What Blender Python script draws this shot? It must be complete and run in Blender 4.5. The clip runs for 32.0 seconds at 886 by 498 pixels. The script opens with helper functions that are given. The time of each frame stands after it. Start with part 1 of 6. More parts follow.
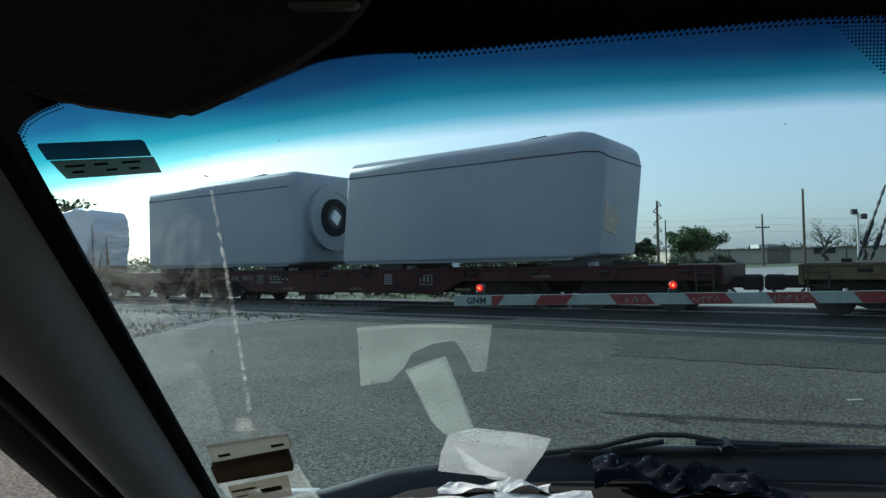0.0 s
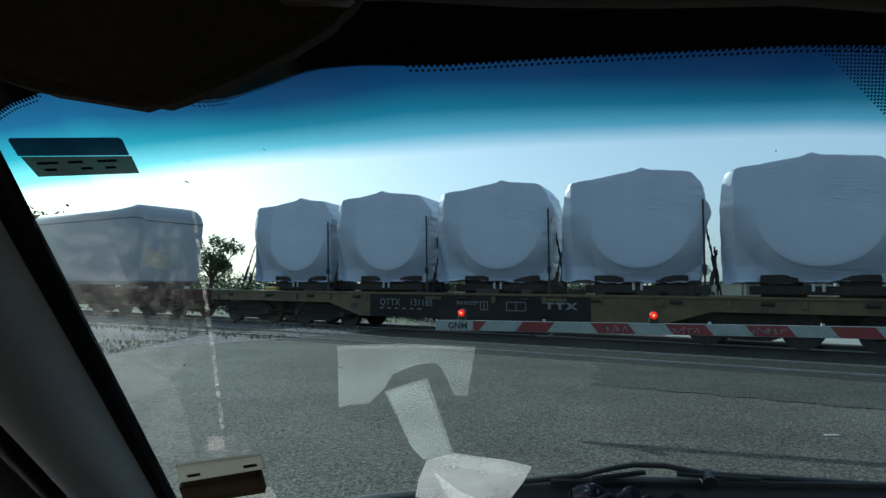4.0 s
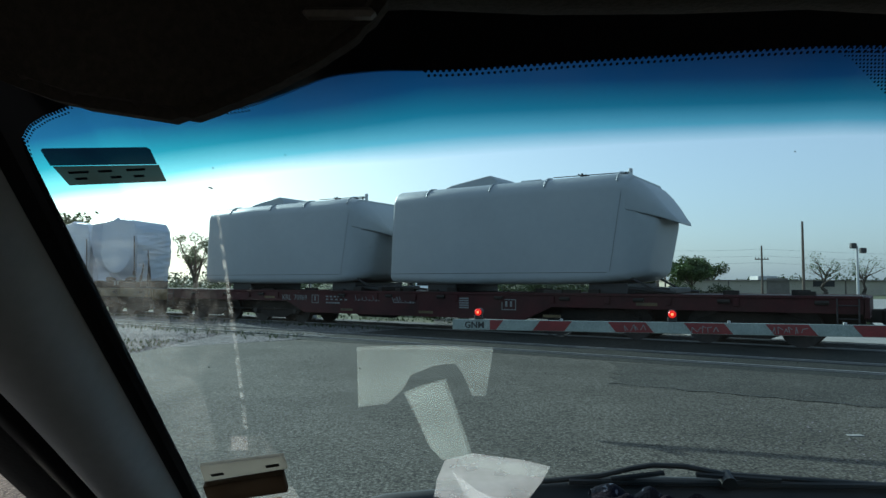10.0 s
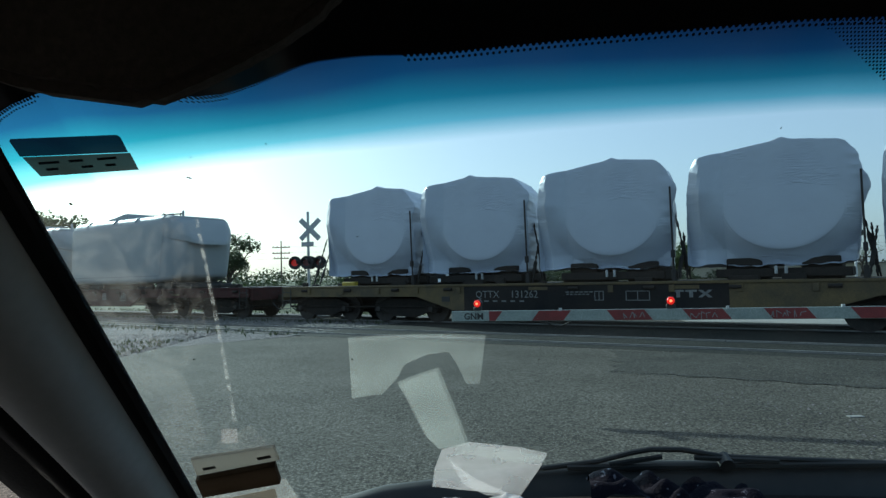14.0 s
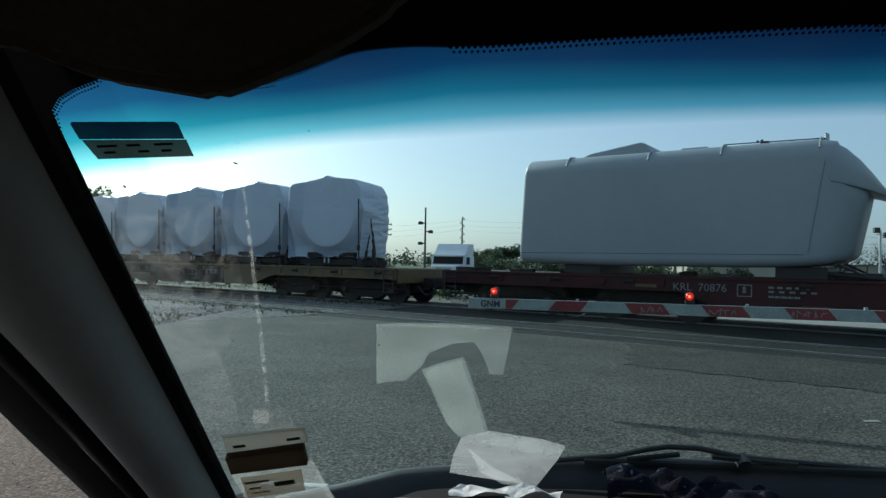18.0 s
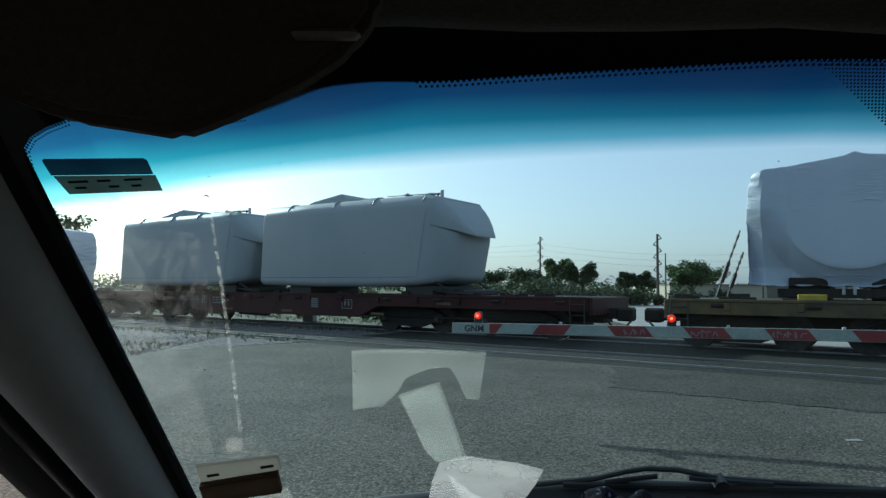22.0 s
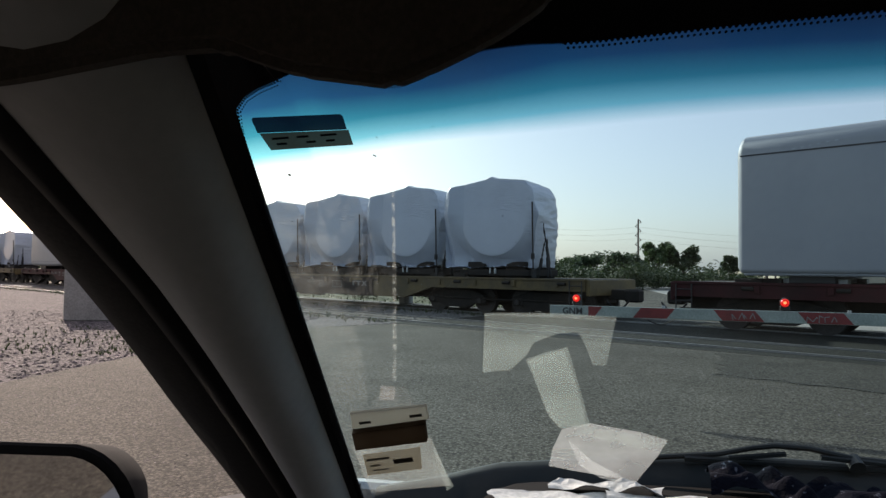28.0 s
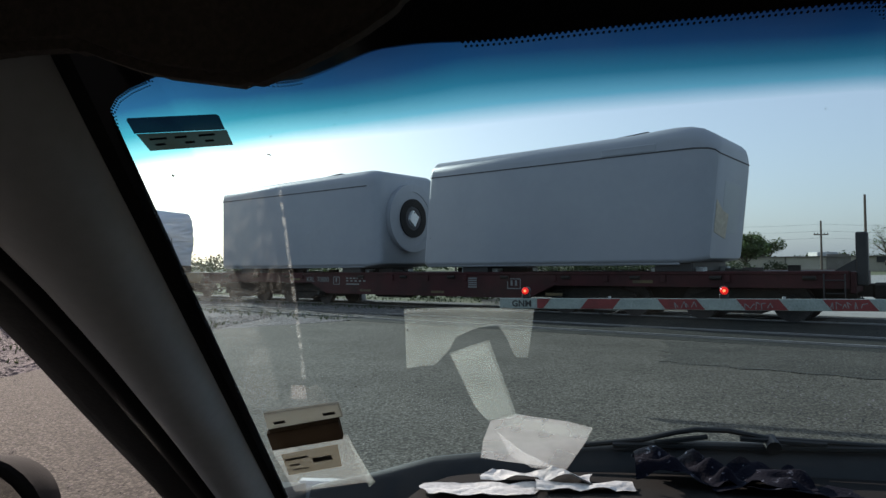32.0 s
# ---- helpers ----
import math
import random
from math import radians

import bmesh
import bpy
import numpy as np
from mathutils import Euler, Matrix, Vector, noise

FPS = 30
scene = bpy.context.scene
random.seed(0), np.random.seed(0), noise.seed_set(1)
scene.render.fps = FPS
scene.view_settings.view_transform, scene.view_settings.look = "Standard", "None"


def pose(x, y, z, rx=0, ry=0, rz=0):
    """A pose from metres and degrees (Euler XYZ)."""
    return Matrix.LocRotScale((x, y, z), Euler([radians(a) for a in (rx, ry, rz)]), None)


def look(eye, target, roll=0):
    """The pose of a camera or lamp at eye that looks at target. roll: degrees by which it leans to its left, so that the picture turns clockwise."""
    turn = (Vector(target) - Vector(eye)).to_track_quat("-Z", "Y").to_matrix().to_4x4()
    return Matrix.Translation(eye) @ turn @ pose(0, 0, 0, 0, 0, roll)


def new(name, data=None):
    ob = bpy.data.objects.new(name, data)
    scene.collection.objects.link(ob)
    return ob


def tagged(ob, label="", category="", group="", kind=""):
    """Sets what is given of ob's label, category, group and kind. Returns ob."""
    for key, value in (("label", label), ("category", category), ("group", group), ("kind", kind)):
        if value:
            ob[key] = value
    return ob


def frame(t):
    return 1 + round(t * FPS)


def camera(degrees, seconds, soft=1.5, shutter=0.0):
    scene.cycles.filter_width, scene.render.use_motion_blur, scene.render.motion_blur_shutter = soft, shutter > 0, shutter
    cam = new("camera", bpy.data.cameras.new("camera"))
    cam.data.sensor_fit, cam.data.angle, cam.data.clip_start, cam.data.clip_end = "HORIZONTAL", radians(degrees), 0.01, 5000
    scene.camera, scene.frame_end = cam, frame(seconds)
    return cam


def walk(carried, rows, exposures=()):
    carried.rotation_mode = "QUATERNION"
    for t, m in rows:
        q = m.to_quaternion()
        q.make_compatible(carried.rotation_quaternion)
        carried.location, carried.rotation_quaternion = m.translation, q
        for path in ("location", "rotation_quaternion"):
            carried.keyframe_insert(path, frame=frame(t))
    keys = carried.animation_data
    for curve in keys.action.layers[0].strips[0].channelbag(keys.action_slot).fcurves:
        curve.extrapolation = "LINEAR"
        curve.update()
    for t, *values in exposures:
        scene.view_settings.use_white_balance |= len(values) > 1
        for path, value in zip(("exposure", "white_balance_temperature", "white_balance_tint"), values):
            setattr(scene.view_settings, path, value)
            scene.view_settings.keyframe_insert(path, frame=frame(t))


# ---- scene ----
cam = camera(67.4, 32.0, soft=1.45)
PATH = [
    (0, (0.09, 0.036, 1.524), (0.039, 2.035, 1.557), -0.7),
    (0.5, (0.09, 0.04, 1.521), (0.042, 2.039, 1.56), 0.6),
    (1, (0.083, 0.047, 1.52), (0.055, 2.047, 1.561), 1.4),
    (1.5, (0.08, 0.042, 1.522), (0.078, 2.039, 1.634), 1.8),
    (2, (0.082, 0.038, 1.519), (0.092, 2.034, 1.657), 1.3),
    (2.5, (0.087, 0.042, 1.52), (0.095, 2.037, 1.659), 0.9),
    (3, (0.085, 0.047, 1.515), (0.093, 2.043, 1.641), 1.2),
    (3.5, (0.087, 0.049, 1.518), (0.089, 2.045, 1.633), 0.9),
    (5.5, (0.083, 0.051, 1.518), (0.085, 2.049, 1.609), 2.3),
    (6, (0.081, 0.05, 1.517), (0.093, 2.048, 1.608), 2.9),
    (6.5, (0.082, 0.044, 1.521), (0.09, 2.042, 1.609), 1.8),
    (7, (0.084, 0.046, 1.52), (0.086, 2.044, 1.606), 1.4),
    (7.5, (0.082, 0.042, 1.522), (0.074, 2.04, 1.611), 1.3),
    (8, (0.083, 0.042, 1.522), (0.063, 2.04, 1.621), 0.7),
    (8.5, (0.085, 0.041, 1.523), (0.054, 2.038, 1.631), 0.6),
    (9, (0.086, 0.042, 1.522), (0.045, 2.039, 1.633), 0.5),
    (9.5, (0.085, 0.042, 1.521), (0.038, 2.039, 1.629), 0.8),
    (10, (0.085, 0.044, 1.521), (0.036, 2.04, 1.624), 0.8),
    (10.5, (0.085, 0.044, 1.522), (0.035, 2.041, 1.619), 0.8),
    (11, (0.086, 0.042, 1.522), (0.04, 2.039, 1.617), 0.6),
    (11.5, (0.094, 0.041, 1.52), (0.147, 2.038, 1.623), 0.5),
    (12, (0.089, 0.047, 1.519), (0.158, 2.042, 1.627), 0.2),
    (12.5, (0.088, 0.038, 1.524), (0.106, 2.034, 1.645), -0.0),
    (13, (0.087, 0.041, 1.521), (0.07, 2.037, 1.639), 0.4),
    (13.5, (0.086, 0.043, 1.519), (0.055, 2.04, 1.623), 0.7),
    (14, (0.096, 0.049, 1.515), (0.052, 2.047, 1.597), -0.7),
    (14.5, (0.088, 0.049, 1.515), (0.027, 2.047, 1.58), -0.1),
    (15, (0.092, 0.049, 1.519), (0.021, 2.047, 1.572), -0.3),
    (15.5, (0.093, 0.054, 1.515), (0.016, 2.052, 1.559), -0.5),
    (17.5, (0.084, 0.05, 1.519), (-0.009, 2.048, 1.546), 1.6),
    (18, (0.08, 0.045, 1.521), (-0.017, 2.043, 1.558), 1.7),
    (18.5, (0.085, 0.049, 1.52), (-0.005, 2.047, 1.572), 0.7),
    (19, (0.084, 0.045, 1.522), (0.003, 2.043, 1.589), 1.2),
    (19.5, (0.085, 0.044, 1.521), (0.013, 2.041, 1.602), 0.8),
    (20, (0.09, 0.044, 1.517), (0.072, 2.041, 1.611), 0.6),
    (20.5, (0.095, 0.038, 1.518), (0.093, 2.036, 1.614), 0.3),
    (21, (0.091, 0.032, 1.525), (0.087, 2.029, 1.632), 0.8),
    (21.5, (0.095, 0.034, 1.525), (0.078, 2.03, 1.642), 0.3),
    (22, (0.094, 0.03, 1.523), (0.043, 2.026, 1.636), 1.0),
    (22.5, (0.095, 0.027, 1.522), (0.006, 2.022, 1.627), 0.8),
    (23, (0.095, 0.026, 1.523), (-0.029, 2.019, 1.635), 0.8),
    (23.5, (0.098, 0.028, 1.522), (-0.044, 2.02, 1.644), 0.6),
    (24, (0.097, 0.03, 1.52), (-0.05, 2.02, 1.651), 0.9),
    (24.5, (0.099, 0.028, 1.52), (-0.058, 2.018, 1.65), 0.7),
    (25, (0.098, 0.03, 1.519), (-0.063, 2.019, 1.649), 0.9),
    (25.5, (0.098, 0.032, 1.516), (-0.06, 2.022, 1.639), 0.8),
    (27.5, (0.065, 0.014, 1.501), (-0.244, 1.989, 1.576), 2.5),
    (28, (0.048, 0.003, 1.498), (-0.281, 1.975, 1.557), 1.2),
    (28.5, (0.042, -0.001, 1.501), (-0.345, 1.961, 1.552), 1.4),
    (29, (0.056, 0.002, 1.508), (-0.269, 1.975, 1.545), 1.7),
    (29.5, (0.077, 0.001, 1.499), (-0.092, 1.993, 1.545), 0.3),
    (30, (0.078, -0.001, 1.497), (-0.086, 1.992, 1.538), 0.5),
    (30.5, (0.076, 0.002, 1.492), (-0.09, 1.995, 1.535), -0.3),
    (31, (0.083, 0.002, 1.492), (-0.093, 1.994, 1.537), -0.6),
    (31.5, (0.091, 0.001, 1.497), (-0.085, 1.993, 1.548), -0.2),
    (32, (0.093, 0.004, 1.5), (-0.096, 1.995, 1.546), -0.0),
]
LEAN = pose(0.09, 0, 1.52, 0, 0.65, 0) @ pose(-0.09, 0, -1.52)   # the car leans with the camber of the road
walk(cam, [(t, LEAN @ look(eye, target, roll)) for t, eye, target, roll in PATH], [(0.0, 0.32, 6500, 10), (7.0, 0.30, 6500, 10), (8.3, 0.22, 6500, 10), (10.0, 0.33, 6500, 10), (14.0, 0.32, 6500, 10), (15.2, 0.12, 6500, 10), (18.0, 0.08, 6500, 10), (19.0, 0.12, 6500, 10), (20.2, 0.32, 6500, 10), (25.0, 0.30, 6500, 10), (28.0, 0.34, 7400, 22), (32.0, 0.32, 7100, 22)])

# ---- world, sun, exposure ----
SUN_HEADING, SUN_HEIGHT = radians(-41.5), radians(24.5)
world = bpy.data.worlds.new("world")
scene.world = world
world.use_nodes = True
_nt = world.node_tree
_sky = _nt.nodes.new("ShaderNodeTexSky")
_sky.sky_type = "NISHITA"
_sky.sun_disc = False
_sky.sun_elevation = SUN_HEIGHT
_sky.sun_rotation = SUN_HEADING
_sky.air_density, _sky.dust_density, _sky.ozone_density = 1.0, 2.2, 1.8
_pale = _nt.nodes.new("ShaderNodeHueSaturation")
_pale.inputs["Saturation"].default_value = 0.8
_nt.links.new(_sky.outputs["Color"], _pale.inputs["Color"])
_cool = _nt.nodes.new("ShaderNodeMix")
_cool.data_type = "RGBA"                # thin white haze over the whole sky
_cool.inputs["Factor"].default_value = 0.40
_cool.inputs["B"].default_value = (3.32, 3.64, 4.42, 1)
_nt.links.new(_pale.outputs["Color"], _cool.inputs["A"])
_nt.links.new(_cool.outputs["Result"], _nt.nodes["Background"].inputs["Color"])
_nt.nodes["Background"].inputs["Strength"].default_value = 0.14
sun_data = bpy.data.lights.new("sun", "SUN")
sun_data.energy, sun_data.angle, sun_data.color = 3.8, radians(0.6), (1.0, 0.96, 0.88)
sun = new("sun", sun_data)
_sd = Vector((math.sin(SUN_HEADING) * math.cos(SUN_HEIGHT), math.cos(SUN_HEADING) * math.cos(SUN_HEIGHT), math.sin(SUN_HEIGHT)))
sun.matrix_world = look(_sd * 60, (0, 0, 0))

# ---- plan ----
HEADING = radians(57.27)                 # the train runs off to the left and away
ALONG = Vector((-math.sin(HEADING), math.cos(HEADING), 0))
ACROSS = Vector((math.cos(HEADING), math.sin(HEADING), 0))
TRAIN_D = 19.05                         # the middle of the train's track, from the eye's foot
NEAR_D = 14.35                          # the middle of the empty near track
SPEED = 5.10
TURN = 90 + 57.27


def rail_pose(s, dist, z=0.0):
    p = ALONG * s + ACROSS * dist
    return pose(p.x, p.y, z, 0, 0, TURN)


# ---- materials ----
def tree_of(name):
    m = bpy.data.materials.new(name)
    m.use_nodes = True
    nt = m.node_tree
    return m, nt, nt.nodes["Principled BSDF"], nt.nodes["Material Output"]


def mat(name, a, b=None, rough=0.6, metal=0.0, scale=1.5, fine=40.0, bump=0.15, depth=0.01, island=0.0, spread=(0.35, 0.7), spec=0.5, emit=0.0, stretch=(1, 1, 1), coat=0.0, mott=0.18):
    """A surface with colour that varies at two scales and a fine relief."""
    m, nt, bs, out = tree_of(name)
    b = b or tuple(c * 0.75 for c in a)
    N, L = nt.nodes.new, nt.links.new
    co = N("ShaderNodeTexCoord")
    mp = N("ShaderNodeMapping")
    mp.inputs["Scale"].default_value = stretch
    L(co.outputs["Object"], mp.inputs["Vector"])
    n1 = N("ShaderNodeTexNoise")
    n1.inputs["Scale"].default_value, n1.inputs["Detail"].default_value, n1.inputs["Roughness"].default_value = scale, 6, 0.6
    n2 = N("ShaderNodeTexNoise")
    n2.inputs["Scale"].default_value, n2.inputs["Detail"].default_value = fine, 4
    L(mp.outputs["Vector"], n1.inputs["Vector"])
    L(mp.outputs["Vector"], n2.inputs["Vector"])
    r = N("ShaderNodeMapRange")
    r.inputs["From Min"].default_value, r.inputs["From Max"].default_value = spread
    L(n1.outputs["Fac"], r.inputs["Value"])
    mix = N("ShaderNodeMix")
    mix.data_type = "RGBA"
    mix.inputs["A"].default_value, mix.inputs["B"].default_value = (*a, 1), (*b, 1)
    L(r.outputs["Result"], mix.inputs["Factor"])
    hs = N("ShaderNodeHueSaturation")
    r2 = N("ShaderNodeMapRange")
    r2.inputs["From Min"].default_value, r2.inputs["From Max"].default_value = (0.3, 0.7) if mott < 0.4 else (0.42, 0.58)
    r2.inputs["To Min"].default_value, r2.inputs["To Max"].default_value = 1 - mott, 1 + mott
    L(n2.outputs["Fac"], r2.inputs["Value"])
    val = r2.outputs["Result"]
    if island:
        oi = N("ShaderNodeObjectInfo")
        r3 = N("ShaderNodeMapRange")
        r3.inputs["To Min"].default_value, r3.inputs["To Max"].default_value = 1 - island, 1 + island
        L(oi.outputs["Random"], r3.inputs["Value"])
        mu = N("ShaderNodeMath")
        mu.operation = "MULTIPLY"
        L(val, mu.inputs[0])
        L(r3.outputs["Result"], mu.inputs[1])
        val = mu.outputs[0]
    L(val, hs.inputs["Value"])
    L(mix.outputs["Result"], hs.inputs["Color"])
    L(hs.outputs["Color"], bs.inputs["Base Color"])
    bs.inputs["Roughness"].default_value, bs.inputs["Metallic"].default_value = rough, metal
    bs.inputs["Specular IOR Level"].default_value = spec
    bs.inputs["Coat Weight"].default_value = coat
    if emit:
        bs.inputs["Emission Color"].default_value, bs.inputs["Emission Strength"].default_value = (*a, 1), emit
    if bump:
        bp = N("ShaderNodeBump")
        bp.inputs["Strength"].default_value, bp.inputs["Distance"].default_value = bump, depth
        L(n2.outputs["Fac"], bp.inputs["Height"])
        L(bp.outputs["Normal"], bs.inputs["Normal"])
    return m


def leaf_mat(name, a, b):
    """Foliage: colour by island, with light through the leaf."""
    m, nt, bs, out = tree_of(name)
    N, L = nt.nodes.new, nt.links.new
    geo = N("ShaderNodeNewGeometry")
    mix = N("ShaderNodeMix")
    mix.data_type = "RGBA"
    mix.inputs["A"].default_value, mix.inputs["B"].default_value = (*a, 1), (*b, 1)
    L(geo.outputs["Random Per Island"], mix.inputs["Factor"])
    L(mix.outputs["Result"], bs.inputs["Base Color"])
    bs.inputs["Roughness"].default_value = 0.6
    tr = N("ShaderNodeBsdfTranslucent")
    L(mix.outputs["Result"], tr.inputs["Color"])
    ms = N("ShaderNodeMixShader")
    ms.inputs["Fac"].default_value = 0.3
    L(bs.outputs["BSDF"], ms.inputs[1])
    L(tr.outputs["BSDF"], ms.inputs[2])
    L(ms.outputs["Shader"], out.inputs["Surface"])
    return m


def film_mat(name, colour, clear, rough=0.5, veil=0.6):
    """Thin translucent film: wrap, tape."""
    m, nt, bs, out = tree_of(name)
    N, L = nt.nodes.new, nt.links.new
    co, n1 = N("ShaderNodeTexCoord"), N("ShaderNodeTexNoise")
    n1.inputs["Scale"].default_value, n1.inputs["Detail"].default_value = 14, 3
    L(co.outputs["Object"], n1.inputs["Vector"])
    bs.inputs["Base Color"].default_value, bs.inputs["Roughness"].default_value = (*colour, 1), rough
    bs.inputs["Specular IOR Level"].default_value = 0.12
    tl = N("ShaderNodeBsdfTranslucent")
    tl.inputs["Color"].default_value = (*colour, 1)
    m1 = N("ShaderNodeMixShader")
    m1.inputs["Fac"].default_value = veil
    L(bs.outputs["BSDF"], m1.inputs[1])
    L(tl.outputs["BSDF"], m1.inputs[2])
    tp = N("ShaderNodeBsdfTransparent")
    m2 = N("ShaderNodeMixShader")
    r = N("ShaderNodeMapRange")
    r.inputs["From Min"].default_value, r.inputs["From Max"].default_value = 0.3, 0.7
    r.inputs["To Min"].default_value, r.inputs["To Max"].default_value = max(clear - 0.05, 0), min(clear + 0.05, 1)
    L(n1.outputs["Fac"], r.inputs["Value"])
    L(r.outputs["Result"], m2.inputs["Fac"])
    L(m1.outputs["Shader"], m2.inputs[1])
    L(tp.outputs["BSDF"], m2.inputs[2])
    L(m2.outputs["Shader"], out.inputs["Surface"])
    return m


def stony(m, scale, deep=0.6):
    """Add single stones to a surface: each its own shade, with dark joints and relief."""
    nt = m.node_tree
    N, L = nt.nodes.new, nt.links.new
    bs = nt.nodes["Principled BSDF"]
    co, vo = N("ShaderNodeTexCoord"), N("ShaderNodeTexVoronoi")
    vo.inputs["Scale"].default_value = scale
    L(co.outputs["Object"], vo.inputs["Vector"])
    sep = N("ShaderNodeSeparateXYZ")
    L(vo.outputs["Color"], sep.inputs["Vector"])
    r = N("ShaderNodeMapRange")
    r.inputs["To Min"].default_value, r.inputs["To Max"].default_value = 1 - deep, 1 + deep
    L(sep.outputs["X"], r.inputs["Value"])
    gap = N("ShaderNodeMapRange")
    gap.inputs["From Min"].default_value, gap.inputs["From Max"].default_value = 0.25, 0.75
    gap.inputs["To Min"].default_value, gap.inputs["To Max"].default_value = 1.1, 0.45
    L(vo.outputs["Distance"], gap.inputs["Value"])
    mu = N("ShaderNodeMath")
    mu.operation = "MULTIPLY"
    L(r.outputs["Result"], mu.inputs[0])
    L(gap.outputs["Result"], mu.inputs[1])
    hs = N("ShaderNodeHueSaturation")
    src = bs.inputs["Base Color"].links[0].from_socket
    L(src, hs.inputs["Color"])
    L(mu.outputs[0], hs.inputs["Value"])
    L(hs.outputs["Color"], bs.inputs["Base Color"])
    return m


M = {}
M["asphalt"] = mat("asphalt", (0.128, 0.115, 0.094), (0.078, 0.070, 0.056), spec=0.2, rough=0.9, scale=0.45, fine=40, bump=0.8, depth=0.02, mott=0.35)
M["asphalt_shaded"] = mat("shaded_asphalt", (0.040, 0.041, 0.034), (0.023, 0.0235, 0.019), spec=0.2, rough=0.9, scale=0.8, fine=40, bump=0.8, depth=0.02, mott=0.35)
M["patch"] = mat("worn_patch", (0.086, 0.080, 0.066), (0.052, 0.049, 0.040), spec=0.2, rough=0.9, scale=0.8, fine=40, bump=0.8, depth=0.02, mott=0.35)
M["tar"] = mat("tar_stain", (0.020, 0.020, 0.019), (0.030, 0.029, 0.027), rough=0.75, scale=3, fine=40, bump=0.4)
for k_ in ("asphalt", "asphalt_shaded", "patch"):
    stony(M[k_], 42, 0.5)
M["concrete"] = mat("concrete", (0.30, 0.285, 0.26), (0.21, 0.20, 0.185), rough=0.85, scale=0.9, fine=25, bump=0.25)
M["gravel"] = mat("gravel", (0.165, 0.135, 0.138), (0.075, 0.064, 0.066), rough=0.95, scale=1.2, fine=18, bump=0.9, depth=0.05)
stony(M["gravel"], 22, 0.95)
M["ballast"] = mat("ballast", (0.13, 0.12, 0.11), (0.085, 0.08, 0.075), rough=0.95, scale=2, fine=14, bump=1.0, depth=0.05)
M["grass"] = mat("grass", (0.07, 0.09, 0.03), (0.11, 0.105, 0.05), rough=0.9, scale=0.25, fine=8, bump=0.8, depth=0.08)
M["rail"] = mat("rail_steel", (0.22, 0.21, 0.20), (0.15, 0.14, 0.13), rough=0.5, metal=0.2, scale=3, fine=30, bump=0.1)
M["rubber_panel"] = mat("crossing_panel", (0.06, 0.06, 0.062), rough=0.8, scale=2, fine=40, bump=0.3)
M["white_paint"] = mat("white_gelcoat", (0.315, 0.34, 0.35), (0.285, 0.31, 0.32), rough=0.5, scale=0.6, fine=6, bump=0.02, depth=0.01, spec=0.35, mott=0.025)
M["grey_paint"] = mat("grey_gelcoat", (0.30, 0.32, 0.345), (0.27, 0.29, 0.32), rough=0.5, scale=0.5, fine=6, bump=0.02, depth=0.01, spec=0.35, mott=0.025)
M["chock_yellow"] = mat("chock_yellow", (0.45, 0.32, 0.03), (0.33, 0.23, 0.03), rough=0.6, scale=4, fine=30, bump=0.1)
M["lorry_white"] = mat("lorry_white_paint", (0.78, 0.79, 0.78), (0.72, 0.73, 0.72), rough=0.4, scale=2, fine=10, bump=0.02, mott=0.03)
M["seam"] = mat("seam_shadow_gap", (0.05, 0.05, 0.055), rough=0.7, bump=0.0)
M["red_car"] = mat("oxide_red_paint", (0.058, 0.010, 0.011), (0.026, 0.0085, 0.008), spec=0.25, rough=0.65, scale=1.2, fine=25, bump=0.2, island=0.06)
M["yellow_car"] = mat("railcar_yellow_paint", (0.13, 0.085, 0.028), (0.05, 0.037, 0.019), rough=0.6, scale=1.4, fine=22, bump=0.2)
M["black_car"] = mat("railcar_black_paint", (0.010, 0.0105, 0.012), (0.019, 0.018, 0.017), rough=0.7, scale=1.5, fine=30, bump=0.15, spec=0.2)
M["truck_iron"] = mat("bogie_iron", (0.020, 0.018, 0.016), (0.034, 0.027, 0.022), spec=0.25, rough=0.8, scale=5, fine=40, bump=0.4)
M["wheel_steel"] = mat("wheel_steel", (0.05, 0.042, 0.038), (0.026, 0.022, 0.020), rough=0.6, metal=0.3, scale=6, fine=40, bump=0.2)
M["deck"] = mat("deck_timber", (0.045, 0.039, 0.033), (0.025, 0.022, 0.019), rough=0.85, scale=2, fine=20, bump=0.4, stretch=(1, 6, 1))
M["chain"] = mat("chain_steel", (0.018, 0.018, 0.018), rough=0.6, metal=0.2, bump=0.1)
M["wrap"] = mat("shrink_wrap", (0.44, 0.485, 0.55), (0.40, 0.44, 0.51), rough=0.34, scale=1.2, fine=5, bump=0.12, depth=0.03, mott=0.03)


